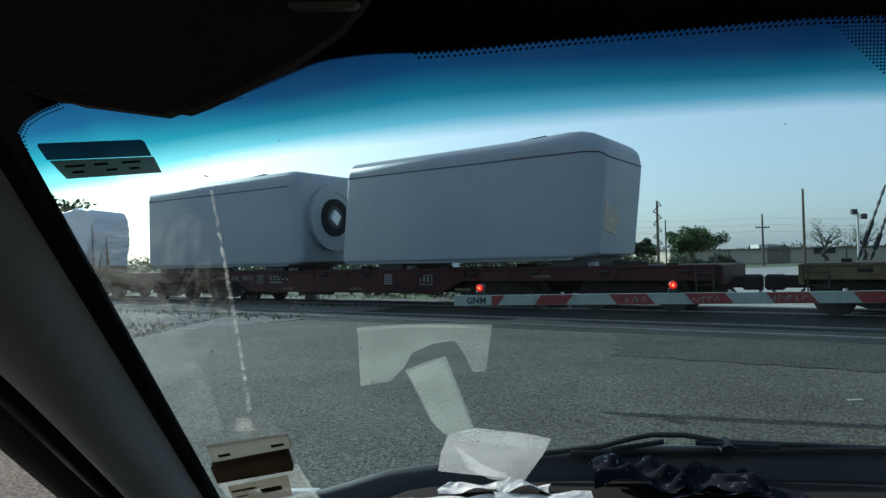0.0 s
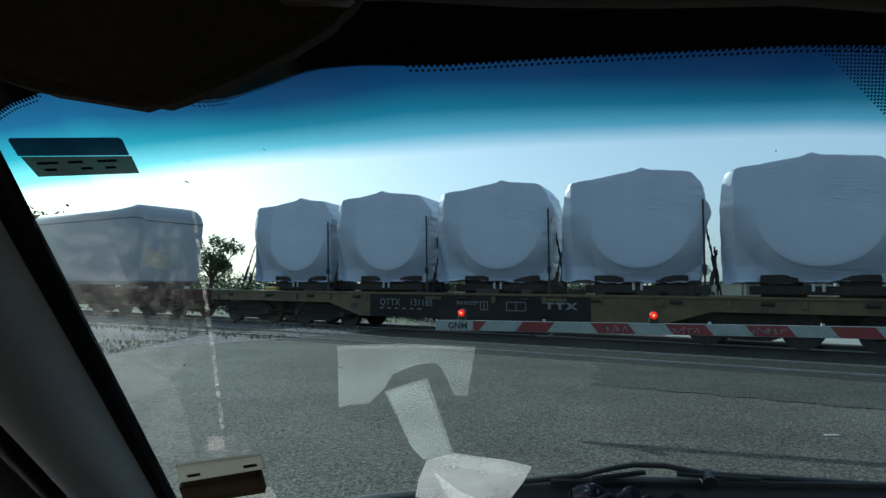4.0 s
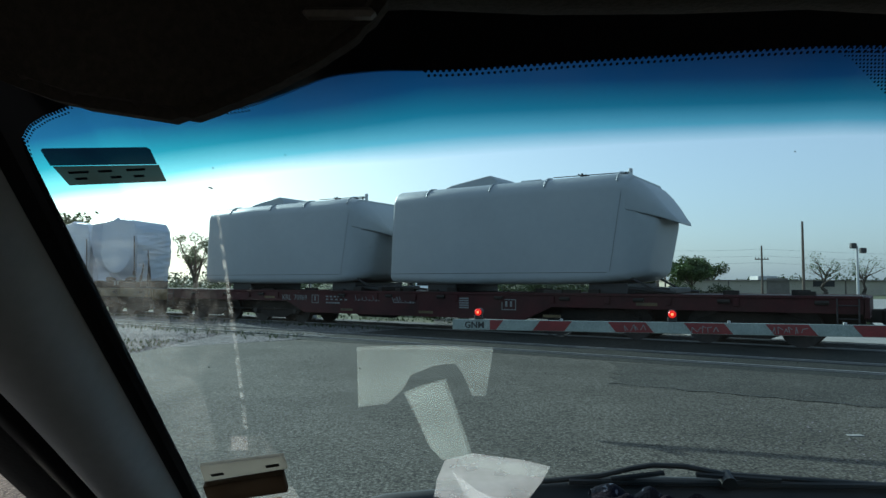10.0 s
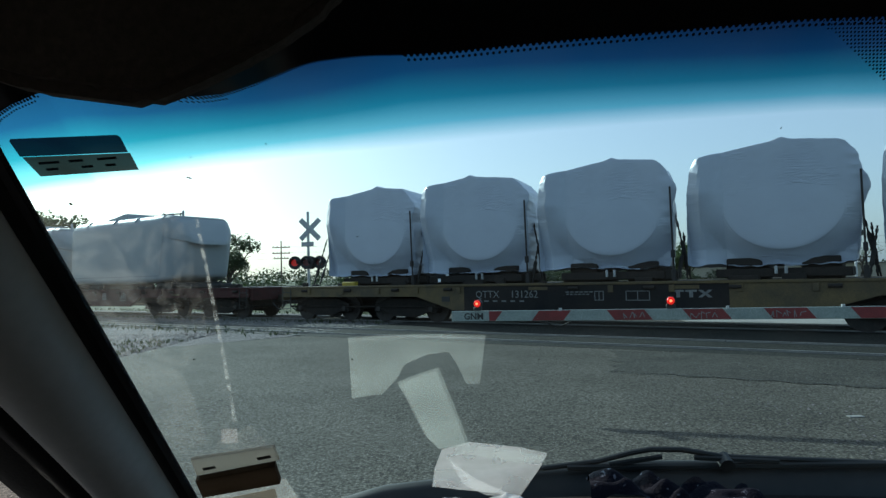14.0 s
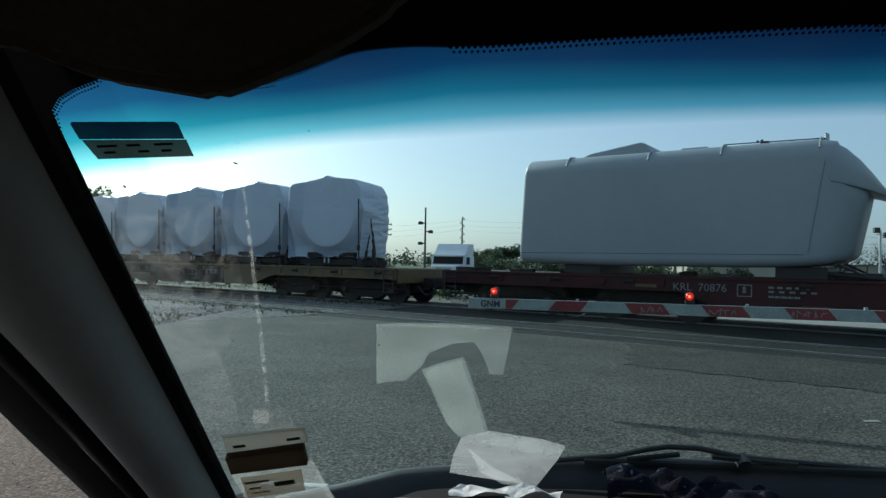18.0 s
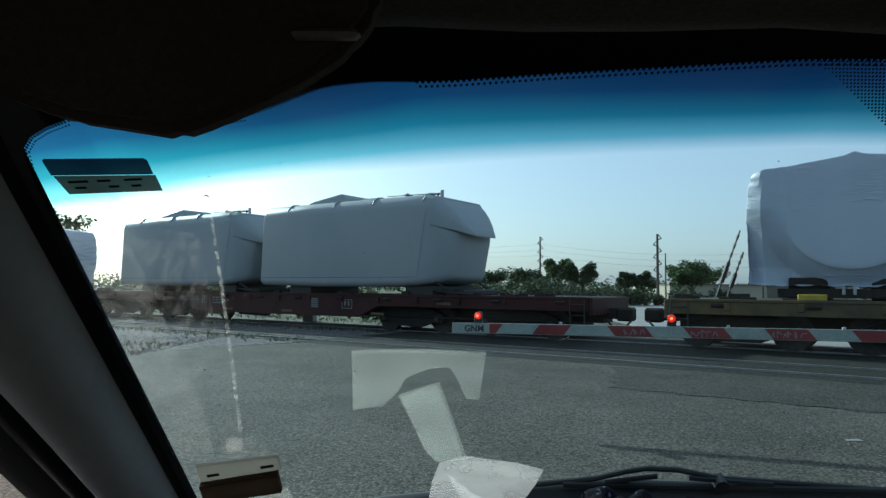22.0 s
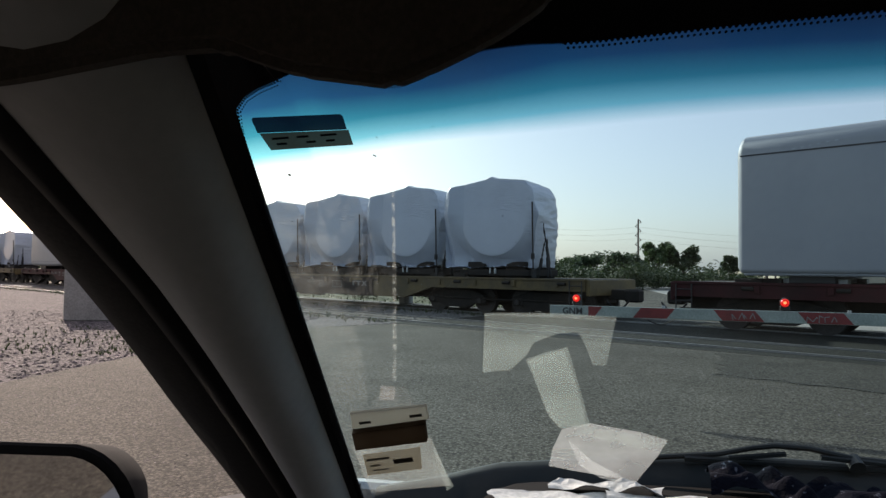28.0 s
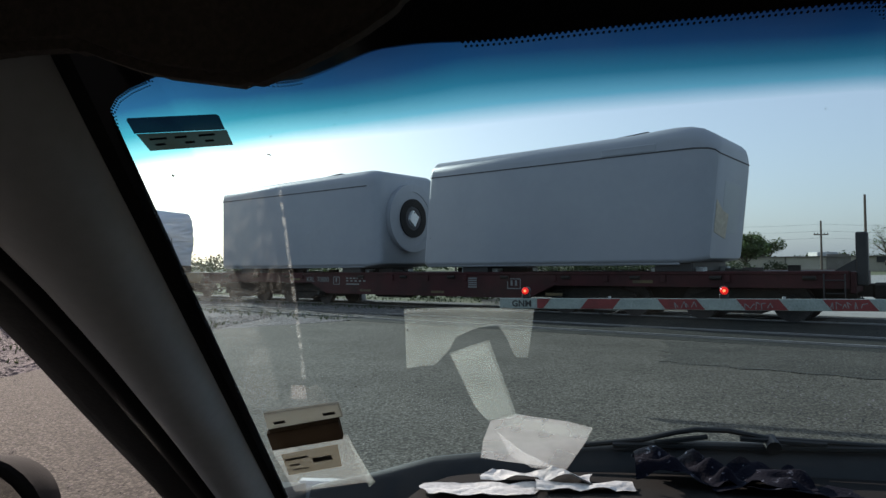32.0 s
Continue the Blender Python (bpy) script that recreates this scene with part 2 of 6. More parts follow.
def creased(m):
    """Sharp taut creases in the film, mostly level, in patches."""
    nt = m.node_tree
    N, L = nt.nodes.new, nt.links.new
    bs = nt.nodes["Principled BSDF"]
    co, mp, n1, n2 = N("ShaderNodeTexCoord"), N("ShaderNodeMapping"), N("ShaderNodeTexNoise"), N("ShaderNodeTexNoise")
    mp.inputs["Scale"].default_value = (1.0, 1.0, 6.5)
    L(co.outputs["Object"], mp.inputs["Vector"])
    L(mp.outputs["Vector"], n1.inputs["Vector"])
    n1.inputs["Scale"].default_value, n1.inputs["Detail"].default_value, n1.inputs["Distortion"].default_value = 1.6, 3, 0.5
    fold = N("ShaderNodeMath")
    fold.operation = "SUBTRACT"
    L(n1.outputs["Fac"], fold.inputs[0])
    fold.inputs[1].default_value = 0.5
    sharp = N("ShaderNodeMath")
    sharp.operation = "ABSOLUTE"
    L(fold.outputs[0], sharp.inputs[0])
    L(co.outputs["Object"], n2.inputs["Vector"])
    n2.inputs["Scale"].default_value, n2.inputs["Detail"].default_value = 0.9, 2
    patch = N("ShaderNodeMapRange")
    patch.inputs["From Min"].default_value, patch.inputs["From Max"].default_value = 0.45, 0.66
    L(n2.outputs["Fac"], patch.inputs["Value"])
    high = N("ShaderNodeMath")
    high.operation = "MULTIPLY"
    L(sharp.outputs[0], high.inputs[0])
    L(patch.outputs["Result"], high.inputs[1])
    bp = N("ShaderNodeBump")
    bp.inputs["Strength"].default_value, bp.inputs["Distance"].default_value = 0.7, 0.10
    L(high.outputs[0], bp.inputs["Height"])
    L(bs.inputs["Normal"].links[0].from_socket, bp.inputs["Normal"])
    L(bp.outputs["Normal"], bs.inputs["Normal"])
    return m


M["wrap_taut"] = mat("taut_wrap", (0.44, 0.485, 0.55), (0.41, 0.45, 0.52), rough=0.34, scale=1.2, fine=5, bump=0.08, depth=0.02, mott=0.025)
creased(M["wrap"])
M["letter"] = mat("white_lettering", (0.23, 0.23, 0.22), (0.12, 0.118, 0.118), rough=0.7, scale=20, fine=90, bump=0.0)
M["letter_dark"] = mat("black_lettering", (0.03, 0.03, 0.03), rough=0.7, bump=0.0)
M["gate_white"] = mat("gate_white_sheeting", (0.28, 0.325, 0.295), (0.21, 0.25, 0.23), rough=0.5, scale=5, fine=60, bump=0.05)
M["gate_red"] = mat("gate_red_sheeting", (0.22, 0.022, 0.022), (0.15, 0.017, 0.017), rough=0.5, scale=5, fine=60, bump=0.05)
M["lamp_red"] = mat("lit_red_lens", (0.9, 0.014, 0.008), rough=0.3, emit=0.75, bump=0.0)
M["lamp_far"] = mat("dim_red_lens", (0.5, 0.02, 0.015), rough=0.3, emit=0.4, bump=0.0)
M["lamp_core"] = mat("lit_red_bulb", (1.0, 0.16, 0.06), rough=0.3, emit=2.6, bump=0.0)
M["lamp_dark"] = mat("unlit_red_lens", (0.16, 0.03, 0.03), rough=0.25, bump=0.0)
M["black_metal"] = mat("black_metal", (0.02, 0.02, 0.02), rough=0.55, scale=6, fine=60, bump=0.1)
M["galv"] = mat("galvanised_steel", (0.45, 0.46, 0.46), (0.36, 0.37, 0.37), rough=0.5, metal=0.5, scale=4, fine=40, bump=0.1)
M["wood_pole"] = mat("weathered_pole_wood", (0.13, 0.10, 0.075), (0.08, 0.062, 0.05), rough=0.9, scale=2, fine=30, bump=0.4, stretch=(6, 6, 0.6))
M["tan_wall"] = mat("tan_stucco", (0.46, 0.40, 0.31), (0.40, 0.35, 0.27), rough=0.85, scale=0.4, fine=10, bump=0.2)
M["roof_dark"] = mat("roof_trim", (0.20, 0.17, 0.14), rough=0.8, bump=0.1)
M["bark"] = mat("bark", (0.09, 0.07, 0.055), (0.055, 0.045, 0.035), rough=0.9, scale=6, fine=30, bump=0.6)
M["leaf"] = leaf_mat("leaves_green", (0.040, 0.078, 0.026), (0.090, 0.135, 0.045))
M["leaf_dark"] = leaf_mat("leaves_dark", (0.046, 0.072, 0.036), (0.090, 0.125, 0.058))
M["leaf_brush"] = leaf_mat("brush_leaves", (0.028, 0.048, 0.016), (0.048, 0.068, 0.026))
M["trim_dark"] = mat("cabin_trim_charcoal", (0.035, 0.034, 0.033), (0.028, 0.027, 0.027), rough=0.75, scale=8, fine=220, bump=0.25, depth=0.002)
M["trim_grey"] = mat("pillar_trim_grey", (0.41, 0.425, 0.425), (0.365, 0.38, 0.38), rough=0.6, scale=5, fine=90, bump=0.02, depth=0.001, mott=0.04)
M["liner"] = mat("headliner_cloth", (0.092, 0.077, 0.062), (0.072, 0.060, 0.049), rough=0.95, scale=12, fine=300, bump=0.4, depth=0.002)
M["rubber"] = mat("black_rubber", (0.012, 0.012, 0.012), rough=0.6, bump=0.05)
M["frit"] = mat("black_frit", (0.008, 0.008, 0.009), rough=0.3, bump=0.0)
M["tape"] = film_mat("cloudy_tape", (0.62, 0.73, 0.67), 0.82, veil=0.6)
M["paper"] = mat("white_paper", (0.62, 0.62, 0.60), (0.52, 0.52, 0.51), rough=0.8, scale=20, fine=100, bump=0.1)
M["cloth_dark"] = mat("dark_patterned_cloth", (0.004, 0.005, 0.011), (0.10, 0.11, 0.14), spec=0.1, rough=0.9, scale=70, fine=200, bump=0.3, spread=(0.62, 0.66))


# ---- mesh helpers ----
def part(name, bm, material, parent=None, label="", smooth=False, m=None):
    me = bpy.data.meshes.new(name)
    if isinstance(bm, bmesh.types.BMesh):
        bm.normal_update()
        bm.to_mesh(me)
        bm.free()
    else:
        me.from_pydata(*bm)
    me.materials.append(material)
    if smooth:
        me.polygons.foreach_set("use_smooth", [True] * len(me.polygons))
    ob = new(name, me)
    if parent:
        ob.parent = parent
    if m:
        ob.matrix_basis = m
    if label:
        tagged(ob, label)
    return ob


def again(ob, m, parent=None):
    """Another object on the same mesh."""
    c = ob.copy()
    scene.collection.objects.link(c)
    c.parent = parent or ob.parent
    c.matrix_basis = m
    return c


def thing(name, label, category, group="", m=None, kind=""):
    ob = new(name)
    tagged(ob, label, category, group, kind)
    if m:
        ob.matrix_basis = m
    return ob


def box(bm, lo, hi, bevel=0.0, seg=1):
    c = [(a + b) / 2 for a, b in zip(lo, hi)]
    s = [max(b - a, 1e-4) for a, b in zip(lo, hi)]
    got = bmesh.ops.create_cube(bm, size=1, matrix=Matrix.LocRotScale(c, None, s))
    if bevel:
        edges = {e for v in got["verts"] for e in v.link_edges}
        bmesh.ops.bevel(bm, geom=list(edges), offset=bevel, segments=seg, affect="EDGES", profile=0.5)
    return bm


def boxed(lo, hi, bevel=0.0, seg=1):
    return box(bmesh.new(), lo, hi, bevel, seg)


def rod(bm, a, b, r, r2=None, n=10):
    a, b = Vector(a), Vector(b)
    m = Matrix.Translation((a + b) / 2) @ (b - a).to_track_quat("Z", "Y").to_matrix().to_4x4()
    bmesh.ops.create_cone(bm, cap_ends=True, segments=n, radius1=r, radius2=r if r2 is None else r2, depth=(b - a).length, matrix=m)
    return bm


def prism(bm, outline, axis, lo, hi):
    """A flat outline pushed along an axis (0 x, 1 y, 2 z) from lo to hi."""
    def at(p, w):
        q = list(p)
        q.insert(axis, w)
        return q
    a = [bm.verts.new(at(p, lo)) for p in outline]
    b = [bm.verts.new(at(p, hi)) for p in outline]
    n = len(outline)
    for i in range(n):
        bm.faces.new((a[i], a[(i + 1) % n], b[(i + 1) % n], b[i]))
    bm.faces.new(a[::-1])
    bm.faces.new(b)
    bmesh.ops.recalc_face_normals(bm, faces=bm.faces[:])
    return bm


def loft(sections, close=True, caps=True):
    bm = bmesh.new()
    rows = [[bm.verts.new(p) for p in s] for s in sections]
    n = len(rows[0])
    for a, b in zip(rows, rows[1:]):
        for i in range(n if close else n - 1):
            j = (i + 1) % n
            bm.faces.new((a[i], a[j], b[j], b[i]))
    if caps:
        bm.faces.new(rows[0][::-1])
        bm.faces.new(rows[-1])
    bmesh.ops.recalc_face_normals(bm, faces=bm.faces[:])
    return bm


def ring_rect(hw, z0, z1, r, rt=None, crown=0.0, n=5):
    """A rounded rectangle in y and z: half width, bottom, top, corner radius."""
    rt = rt or r
    pts = []
    for cy, cz, rr, a0 in ((hw, z1, rt, 0), (-hw, z1, rt, 90), (-hw, z0, r, 180), (hw, z0, r, 270)):
        for i in range(n + 1):
            a = radians(a0 + 90 * i / n)
            y = cy - math.copysign(rr, cy) + rr * math.cos(a)
            z = (cz - rr if cz == z1 else cz + rr) + rr * math.sin(a)
            pts.append((y, z + (crown * (1 - (y / hw) ** 2) if cz == z1 else 0)))
    return pts


def words(name, text, height, material, parent, m, label="", bold=0.0):
    cu = bpy.data.curves.new(name, "FONT")
    cu.body, cu.size, cu.extrude, cu.offset, cu.resolution_u = text, height * 1.38, 0.002, bold, 2
    tmp = bpy.data.objects.new(name, cu)
    scene.collection.objects.link(tmp)
    me = bpy.data.meshes.new_from_object(tmp.evaluated_get(bpy.context.evaluated_depsgraph_get()))
    bpy.data.objects.remove(tmp)
    me.materials.clear()
    me.materials.append(material)
    me.name = name
    ob = new(name, me)
    ob.parent = parent
    ob.matrix_basis = m
    if label:
        tagged(ob, label)
    return ob


def smooth_by(ob, degrees=40):
    ob.data.polygons.foreach_set("use_smooth", [True] * len(ob.data.polygons))
    ob.data.set_sharp_from_angle(angle=radians(degrees))
    return ob


# ---- ground, road, tracks ----
def sheet(name, size_x, size_y, step, z_of, material, kind="structure", label="", cat=""):
    xs = np.arange(size_x[0], size_x[1] + step / 2, step)
    ys = np.arange(size_y[0], size_y[1] + step / 2, step)
    vs = [(x, y, z_of(x, y)) for y in ys for x in xs]
    w = len(xs)
    fs = [(j * w + i, j * w + i + 1, (j + 1) * w + i + 1, (j + 1) * w + i) for j in range(len(ys) - 1) for i in range(w - 1)]
    ob = part(name, (vs, [], fs), material, smooth=True)
    return tagged(ob, label, cat, kind=kind)


def slab(name, outline, z0, z1, material, label, cat):
    return tagged(part(name, prism(bmesh.new(), outline, 2, z0, z1), material), label, cat, kind="structure")


def on_rail(s, dist):
    p = ALONG * s + ACROSS * dist
    return (p.x, p.y)


bm = bmesh.new()
prism(bm, [(-2500, -600), (2500, -600), (2500, 3500), (-2500, 3500)], 2, -0.6, -0.02)
tagged(part("ground", bm, M["grass"]), "flat dry grassland reaching the horizon", "ground", kind="structure")
slab("road", [(-6.9, -60), (9.5, -60), (9.5, 12.6), on_rail(-2.7, 12.9), on_rail(13.2, 12.9), (-6.9, 15.6)], -0.3, 0.0, M["asphalt"], "worn grey asphalt road up to the crossing", "road")
slab("road_far", [on_rail(-6.0, 20.4), on_rail(14.0, 20.4), (-9.5, 150), (7.5, 150)], -0.3, 0.0, M["asphalt"], "grey asphalt road beyond the railway tracks", "road")
# the train's shade on the crossing is put into this panel's colour
slab("crossing_panel", [on_rail(-7.0, 12.9), on_rail(13.6, 12.9), on_rail(13.6, 20.4), on_rail(-7.0, 20.4)], -0.3, 0.004, M["asphalt_shaded"], "crossing asphalt between the rails, darkened for the shade of the train", "road")
_rp = random.Random(5)
slab("road_patch", [on_rail(3.6 - 0.19 * k, 9.98 + 0.06 * math.sin(1.7 * k) + _rp.uniform(-0.035, 0.035)) for k in range(42)] + [on_rail(-2.6, 12.7), on_rail(1.6, 12.88), on_rail(3.2, 12.85)]
     + [on_rail(4.6 - 0.12 * k + _rp.uniform(-0.22, 0.22), 12.6 - 0.28 * k) for k in range(9)], -0.2, 0.008, M["patch"], "darker asphalt patch beside the tracks", "road")
slab("gravel_verge", [(-60, -10), (-6.92, -10), (-6.92, 15.6), on_rail(13.4, 12.9), on_rail(60, 12.9), (-80, 30)], -0.3, -0.006, M["gravel"], "sunlit gravel verge with dry weeds", "ground")
slab("concrete_yard", [on_rail(5.0, 20.5), (8, 70), (90, 70), (90, -30), on_rail(-70, 20.5)], -0.3, 0.012, M["concrete"], "pale concrete yard behind the tracks", "pavement")
slab("ballast_bed", [on_rail(-120, 12.9), on_rail(-7.0, 12.9), on_rail(-7.0, 20.45), on_rail(-120, 20.45)], -0.3, -0.01, M["ballast"], "dark stone ballast under the tracks", "ballast")
slab("ballast_bed_far", [on_rail(13.6, 12.9), on_rail(320, 12.9), on_rail(320, 21.4), on_rail(13.6, 21.4)], -0.3, -0.01, M["ballast"], "dark stone ballast under the tracks", "ballast")


def rails(dist, tag):
    bm = bmesh.new()
    for side in (-0.7525, 0.7525):
        outline = [(-0.07, -0.17), (0.07, -0.17), (0.07, -0.15), (0.012, -0.13), (0.012, -0.045), (0.036, -0.035), (0.036, 0.0), (-0.036, 0.0), (-0.036, -0.035), (-0.012, -0.045), (-0.012, -0.13), (-0.07, -0.15)]
        prism(bm, [(side + a, b + 0.035) for a, b in outline], 0, -120, 300)
    ob = part("rail_track", bm, M["rail"])
    ob.matrix_basis = rail_pose(0, dist)
    tagged(ob, tag, "railway track", kind="structure")
    # flangeway edges of the crossing
    bm = bmesh.new()
    for side in (-0.7525, 0.7525):
        for o in (-0.11, 0.11):
            box(bm, (-7.0, side + o - 0.028, -0.1), (13.6, side + o + 0.028, 0.012))
    ob = part("flangeway", bm, M["rubber_panel"])
    ob.matrix_basis = rail_pose(0, dist)
    tagged(ob, "black rubber strips beside the rails", "crossing strip", kind="structure")
    # sleepers away from the road
    bm = bmesh.new()
    for x in list(np.arange(14.2, 110, 0.55)) + list(np.arange(-60, -7.4, 0.55)):
        box(bm, (x - 0.11, -1.3, -0.12), (x + 0.11, 1.3, 0.0))
    ob = part("sleepers", bm, M["bark"])
    ob.matrix_basis = rail_pose(0, dist)
    tagged(ob, "weathered timber sleepers in the ballast", "sleepers", kind="stuff")


rails(NEAR_D, "worn steel rails of the empty near track")
rails(TRAIN_D, "steel rails under the passing train")

# ---- flatcars ----
SIDE = 1.55
TEXTM = lambda x, z, y=SIDE + 0.012: Matrix(((-1, 0, 0, x), (0, 0, 1, y), (0, 1, 0, z), (0, 0, 0, 1)))
WHEELS = []
MOVERS = []


def sill_bm(half, top, belly, shoulder, l_in, l_out, y0, y1, x_from, x_to):
    """A side sill, deep between the bogies and shallow over them, cut to a stretch in x."""
    def low(x):
        a = abs(x)
        return belly if a <= l_in else shoulder if a >= l_out else belly + (shoulder - belly) * (a - l_in) / (l_out - l_in)
    xs = sorted({x_from, x_to, *[x for x in (-l_out, -l_in, l_in, l_out) if x_from < x < x_to]})
    outline = [(x, low(x)) for x in xs] + [(x_to, top), (x_from, top)]
    bm = bmesh.new()
    prism(bm, outline, 1, y0, y1)
    return bm


def bogie(car, x):
    bm = boxed((-0.25, -1.0, 0.42), (0.25, 1.0, 0.78), 0.04)
    rod(bm, (0, 0, 0.7), (0, 0, 1.0), 0.28, n=14)
    t = part("bogie", bm, M["truck_iron"], car, m=pose(x, 0, 0))
    for y in (-1.02, 1.02):
        bm = bmesh.new()
        prism(bm, [(-1.35, 0.40), (-1.28, 0.62), (-0.75, 0.80), (0.75, 0.80), (1.28, 0.62), (1.35, 0.40), (0.9, 0.36), (0.45, 0.20), (-0.45, 0.20), (-0.9, 0.36)], 1, y - 0.09, y + 0.09)
        for i in (-1.1, 1.1):
            box(bm, (i - 0.2, y - 0.13, 0.33), (i + 0.2, y + 0.13, 0.60), 0.03)
        part("side_frame", bm, M["truck_iron"], t)
        bm = bmesh.new()
        for i in (-0.16, 0.0, 0.16):
            rod(bm, (i, y, 0.27), (i, y, 0.62), 0.065, n=8)
        part("spring", bm, M["truck_iron"], t)
    for i in (-1.1, 1.1):
        bm = bmesh.new()
        rod(bm, (0, -1.2, 0), (0, 1.2, 0), 0.09, n=10)
        for s in (-1, 1):
            rod(bm, (0, s * 0.69, 0), (0, s * 0.815, 0), 0.457, n=28)
            rod(bm, (0, s * 0.66, 0), (0, s * 0.69, 0), 0.485, n=28)
            for k in range(4):
                a = math.pi / 2 * k
                box(bm, (0.3 * math.cos(a) - 0.05, s * 0.755 - 0.07, 0.3 * math.sin(a) - 0.05), (0.3 * math.cos(a) + 0.05, s * 0.755 + 0.07, 0.3 * math.sin(a) + 0.05))
        w = part("wheelset", bm, M["wheel_steel"], t, m=pose(i, 0, 0.457))
        WHEELS.append((w, i))
    return t


def flatcar(u, kind, number=""):
    red = kind == "red"
    half = 12.9 if red else 12.55
    reach = 13.5 if red else 13.4
    car = thing("railway_flatcar", "long oxide-red heavy flatcar carrying two turbine housings" if red else "yellow and black heavy flatcar carrying five wrapped hubs", "flatcar", "flatcars of the train", rail_pose(u, TRAIN_D))
    MOVERS.append((car, u, 0, 0))
    paint = M["red_car"] if red else M["yellow_car"]
    inner = (4.5, 5.4) if red else (4.9, 6.3)
    part("deck", boxed((-half, -1.5, 1.13), (half, 1.5, 1.25), 0.01), M["deck"], car, "dark worn deck boards")
    for y0, y1 in ((1.42, SIDE), (-SIDE, -1.42)):
        if red:
            part("side_sill", sill_bm(half, 1.22, 0.46, 0.86, *inner, y0, y1, -half, half), paint, car)
        else:
            for a, b, m_ in ((4.47, half, paint), (-3.2, 4.47, M["black_car"]), (-half, -3.2, paint)):
                part("side_sill", sill_bm(half, 1.22, 0.46, 0.88, *inner, y0, y1, a, b - 0.003), m_, car, "black middle panel" if m_ != paint else "")
        part("top_chord", boxed((-half, y0 - 0.03, 1.19), (half, y1 + 0.035, 1.26), 0.008), paint, car)
    part("centre_sill", boxed((-half, -0.4, 0.5), (half, 0.4, 1.13)), M["truck_iron"], car)
    for x in np.arange(-half + 1.0, half, 1.62):
        if abs(x) < inner[1] + 5.5 and not (3.7 < x < 5.8 if red else 1.2 < x < 4.3):
            part("stake_pocket", boxed((x - 0.07, SIDE - 0.005, 0.98), (x + 0.07, SIDE + 0.045, 1.17), 0.01), paint, car)
    for e in (-1, 1):
        part("end_sill", boxed((min(e * half, e * (half + 0.12)), -1.5, 0.75), (max(e * half, e * (half + 0.12)), 1.5, 1.24), 0.02), paint, car)
        bm = boxed((min(e * half, e * (reach - 0.1)), -0.16, 0.62), (max(e * half, e * (reach - 0.1)), 0.16, 0.94), 0.03)
        box(bm, (e * (reach - 0.05) - 0.24, -0.22, 0.56), (e * (reach - 0.05) + 0.24, 0.22, 0.96), 0.06)
        part("coupler", bm, M["truck_iron"], car)
        bm = bmesh.new()
        last = None
        for k in range(7):
            a = math.pi * k / 6
            p = (e * (half + 0.1 + 0.75 * k / 6), 0.42, 0.62 - 0.28 * math.sin(a))
            if last:
                rod(bm, last, p, 0.03, n=6)
            last = p
        part("brake_hose", bm, M["rubber"], car)
        bm = bmesh.new()
        for z in (0.45, 0.75, 1.05):
            rod(bm, (e * (half - 0.5), SIDE + 0.07, z), (e * (half - 0.08), SIDE + 0.07, z), 0.014, n=6)
        for x in (half - 0.5, half - 0.08):
            rod(bm, (e * x, SIDE + 0.06, 0.42), (e * x, SIDE + 0.06, 1.2), 0.018, n=6)
        part("ladder", bm, M["black_metal"], car)
    outer = (6.48, 10.5) if red else (7.1, 10.9)
    for x in (-outer[1], -outer[0], outer[0], outer[1]):
        bogie(car, x)
    for e in (-1, 1):
        part("span_bolster", boxed((min(e * outer[0], e * outer[1]) - 0.4, -0.55, 0.80), (max(e * outer[0], e * outer[1]) + 0.4, 0.55, 1.06), 0.03), M["truck_iron"], car)
    # brackets, winches and timbers along the deck's edge
    rnd = random.Random(int(abs(u) * 10))
    for k in range(22):
        x, w, h = rnd.uniform(-half + 0.3, half - 0.3), rnd.uniform(0.08, 0.35), rnd.uniform(0.05, 0.16)
        y = rnd.choice((1.2, 1.32, 1.38, 0.9, 0.4))
        part("deck_bracket", boxed((x - w, y - 0.08, 1.245), (x + w, y + 0.08, 1.25 + h), 0.01), M["truck_iron"] if rnd.random() < 0.7 else M["deck"], car)
    for x in np.arange(-half + 0.8, half, 2.1):
        if 3.5 < x < 6.0 if red else 1.2 < x < 4.3:
            continue
        bm = rod(bmesh.new(), (x - 0.14, SIDE + 0.03, 1.10), (x + 0.14, SIDE + 0.03, 1.10), 0.05, n=8)
        part("ratchet_winch", bm, M["truck_iron"], car)
    if not red:
        part("chock", boxed((9.0, 1.28, 1.25), (9.6, 1.48, 1.40), 0.02), M["chock_yellow"], car, "bright yellow chock")
    # air pipe and brake gear under the sill
    part("train_pipe", rod(bmesh.new(), (-half, 1.15, 0.52), (half, 1.15, 0.52), 0.03, n=6), M["truck_iron"], car)
    part("air_tank", rod(bmesh.new(), (0.6, 1.05, 0.55), (2.2, 1.05, 0.55), 0.2, n=14), M["truck_iron"], car)
    # lettering and small plates
    if red:
        words("reporting_mark", "KRL", 0.20, M["letter"], car, TEXTM(5.65, 0.90))
        words("car_number", number, 0.20, M["letter"], car, TEXTM(5.02, 0.90))
        def frame_plate(x, z, w, h, bars):
            bm = bmesh.new()
            for a, b, c, d_ in ((0, 0, w, 0.025), (0, h - 0.025, w, h), (0, 0, 0.025, h), (w - 0.025, 0, w, h)):
                box(bm, (x - c, SIDE, z + b), (x - a, SIDE + 0.006, z + d_))
            for k in range(bars):
                box(bm, (x - w * (k + 1.2) / (bars + 1), SIDE, z + h * 0.3), (x - w * (k + 0.75) / (bars + 1), SIDE + 0.006, z + h * 0.82))
            part("stencil_frame", bm, M["letter"], car)
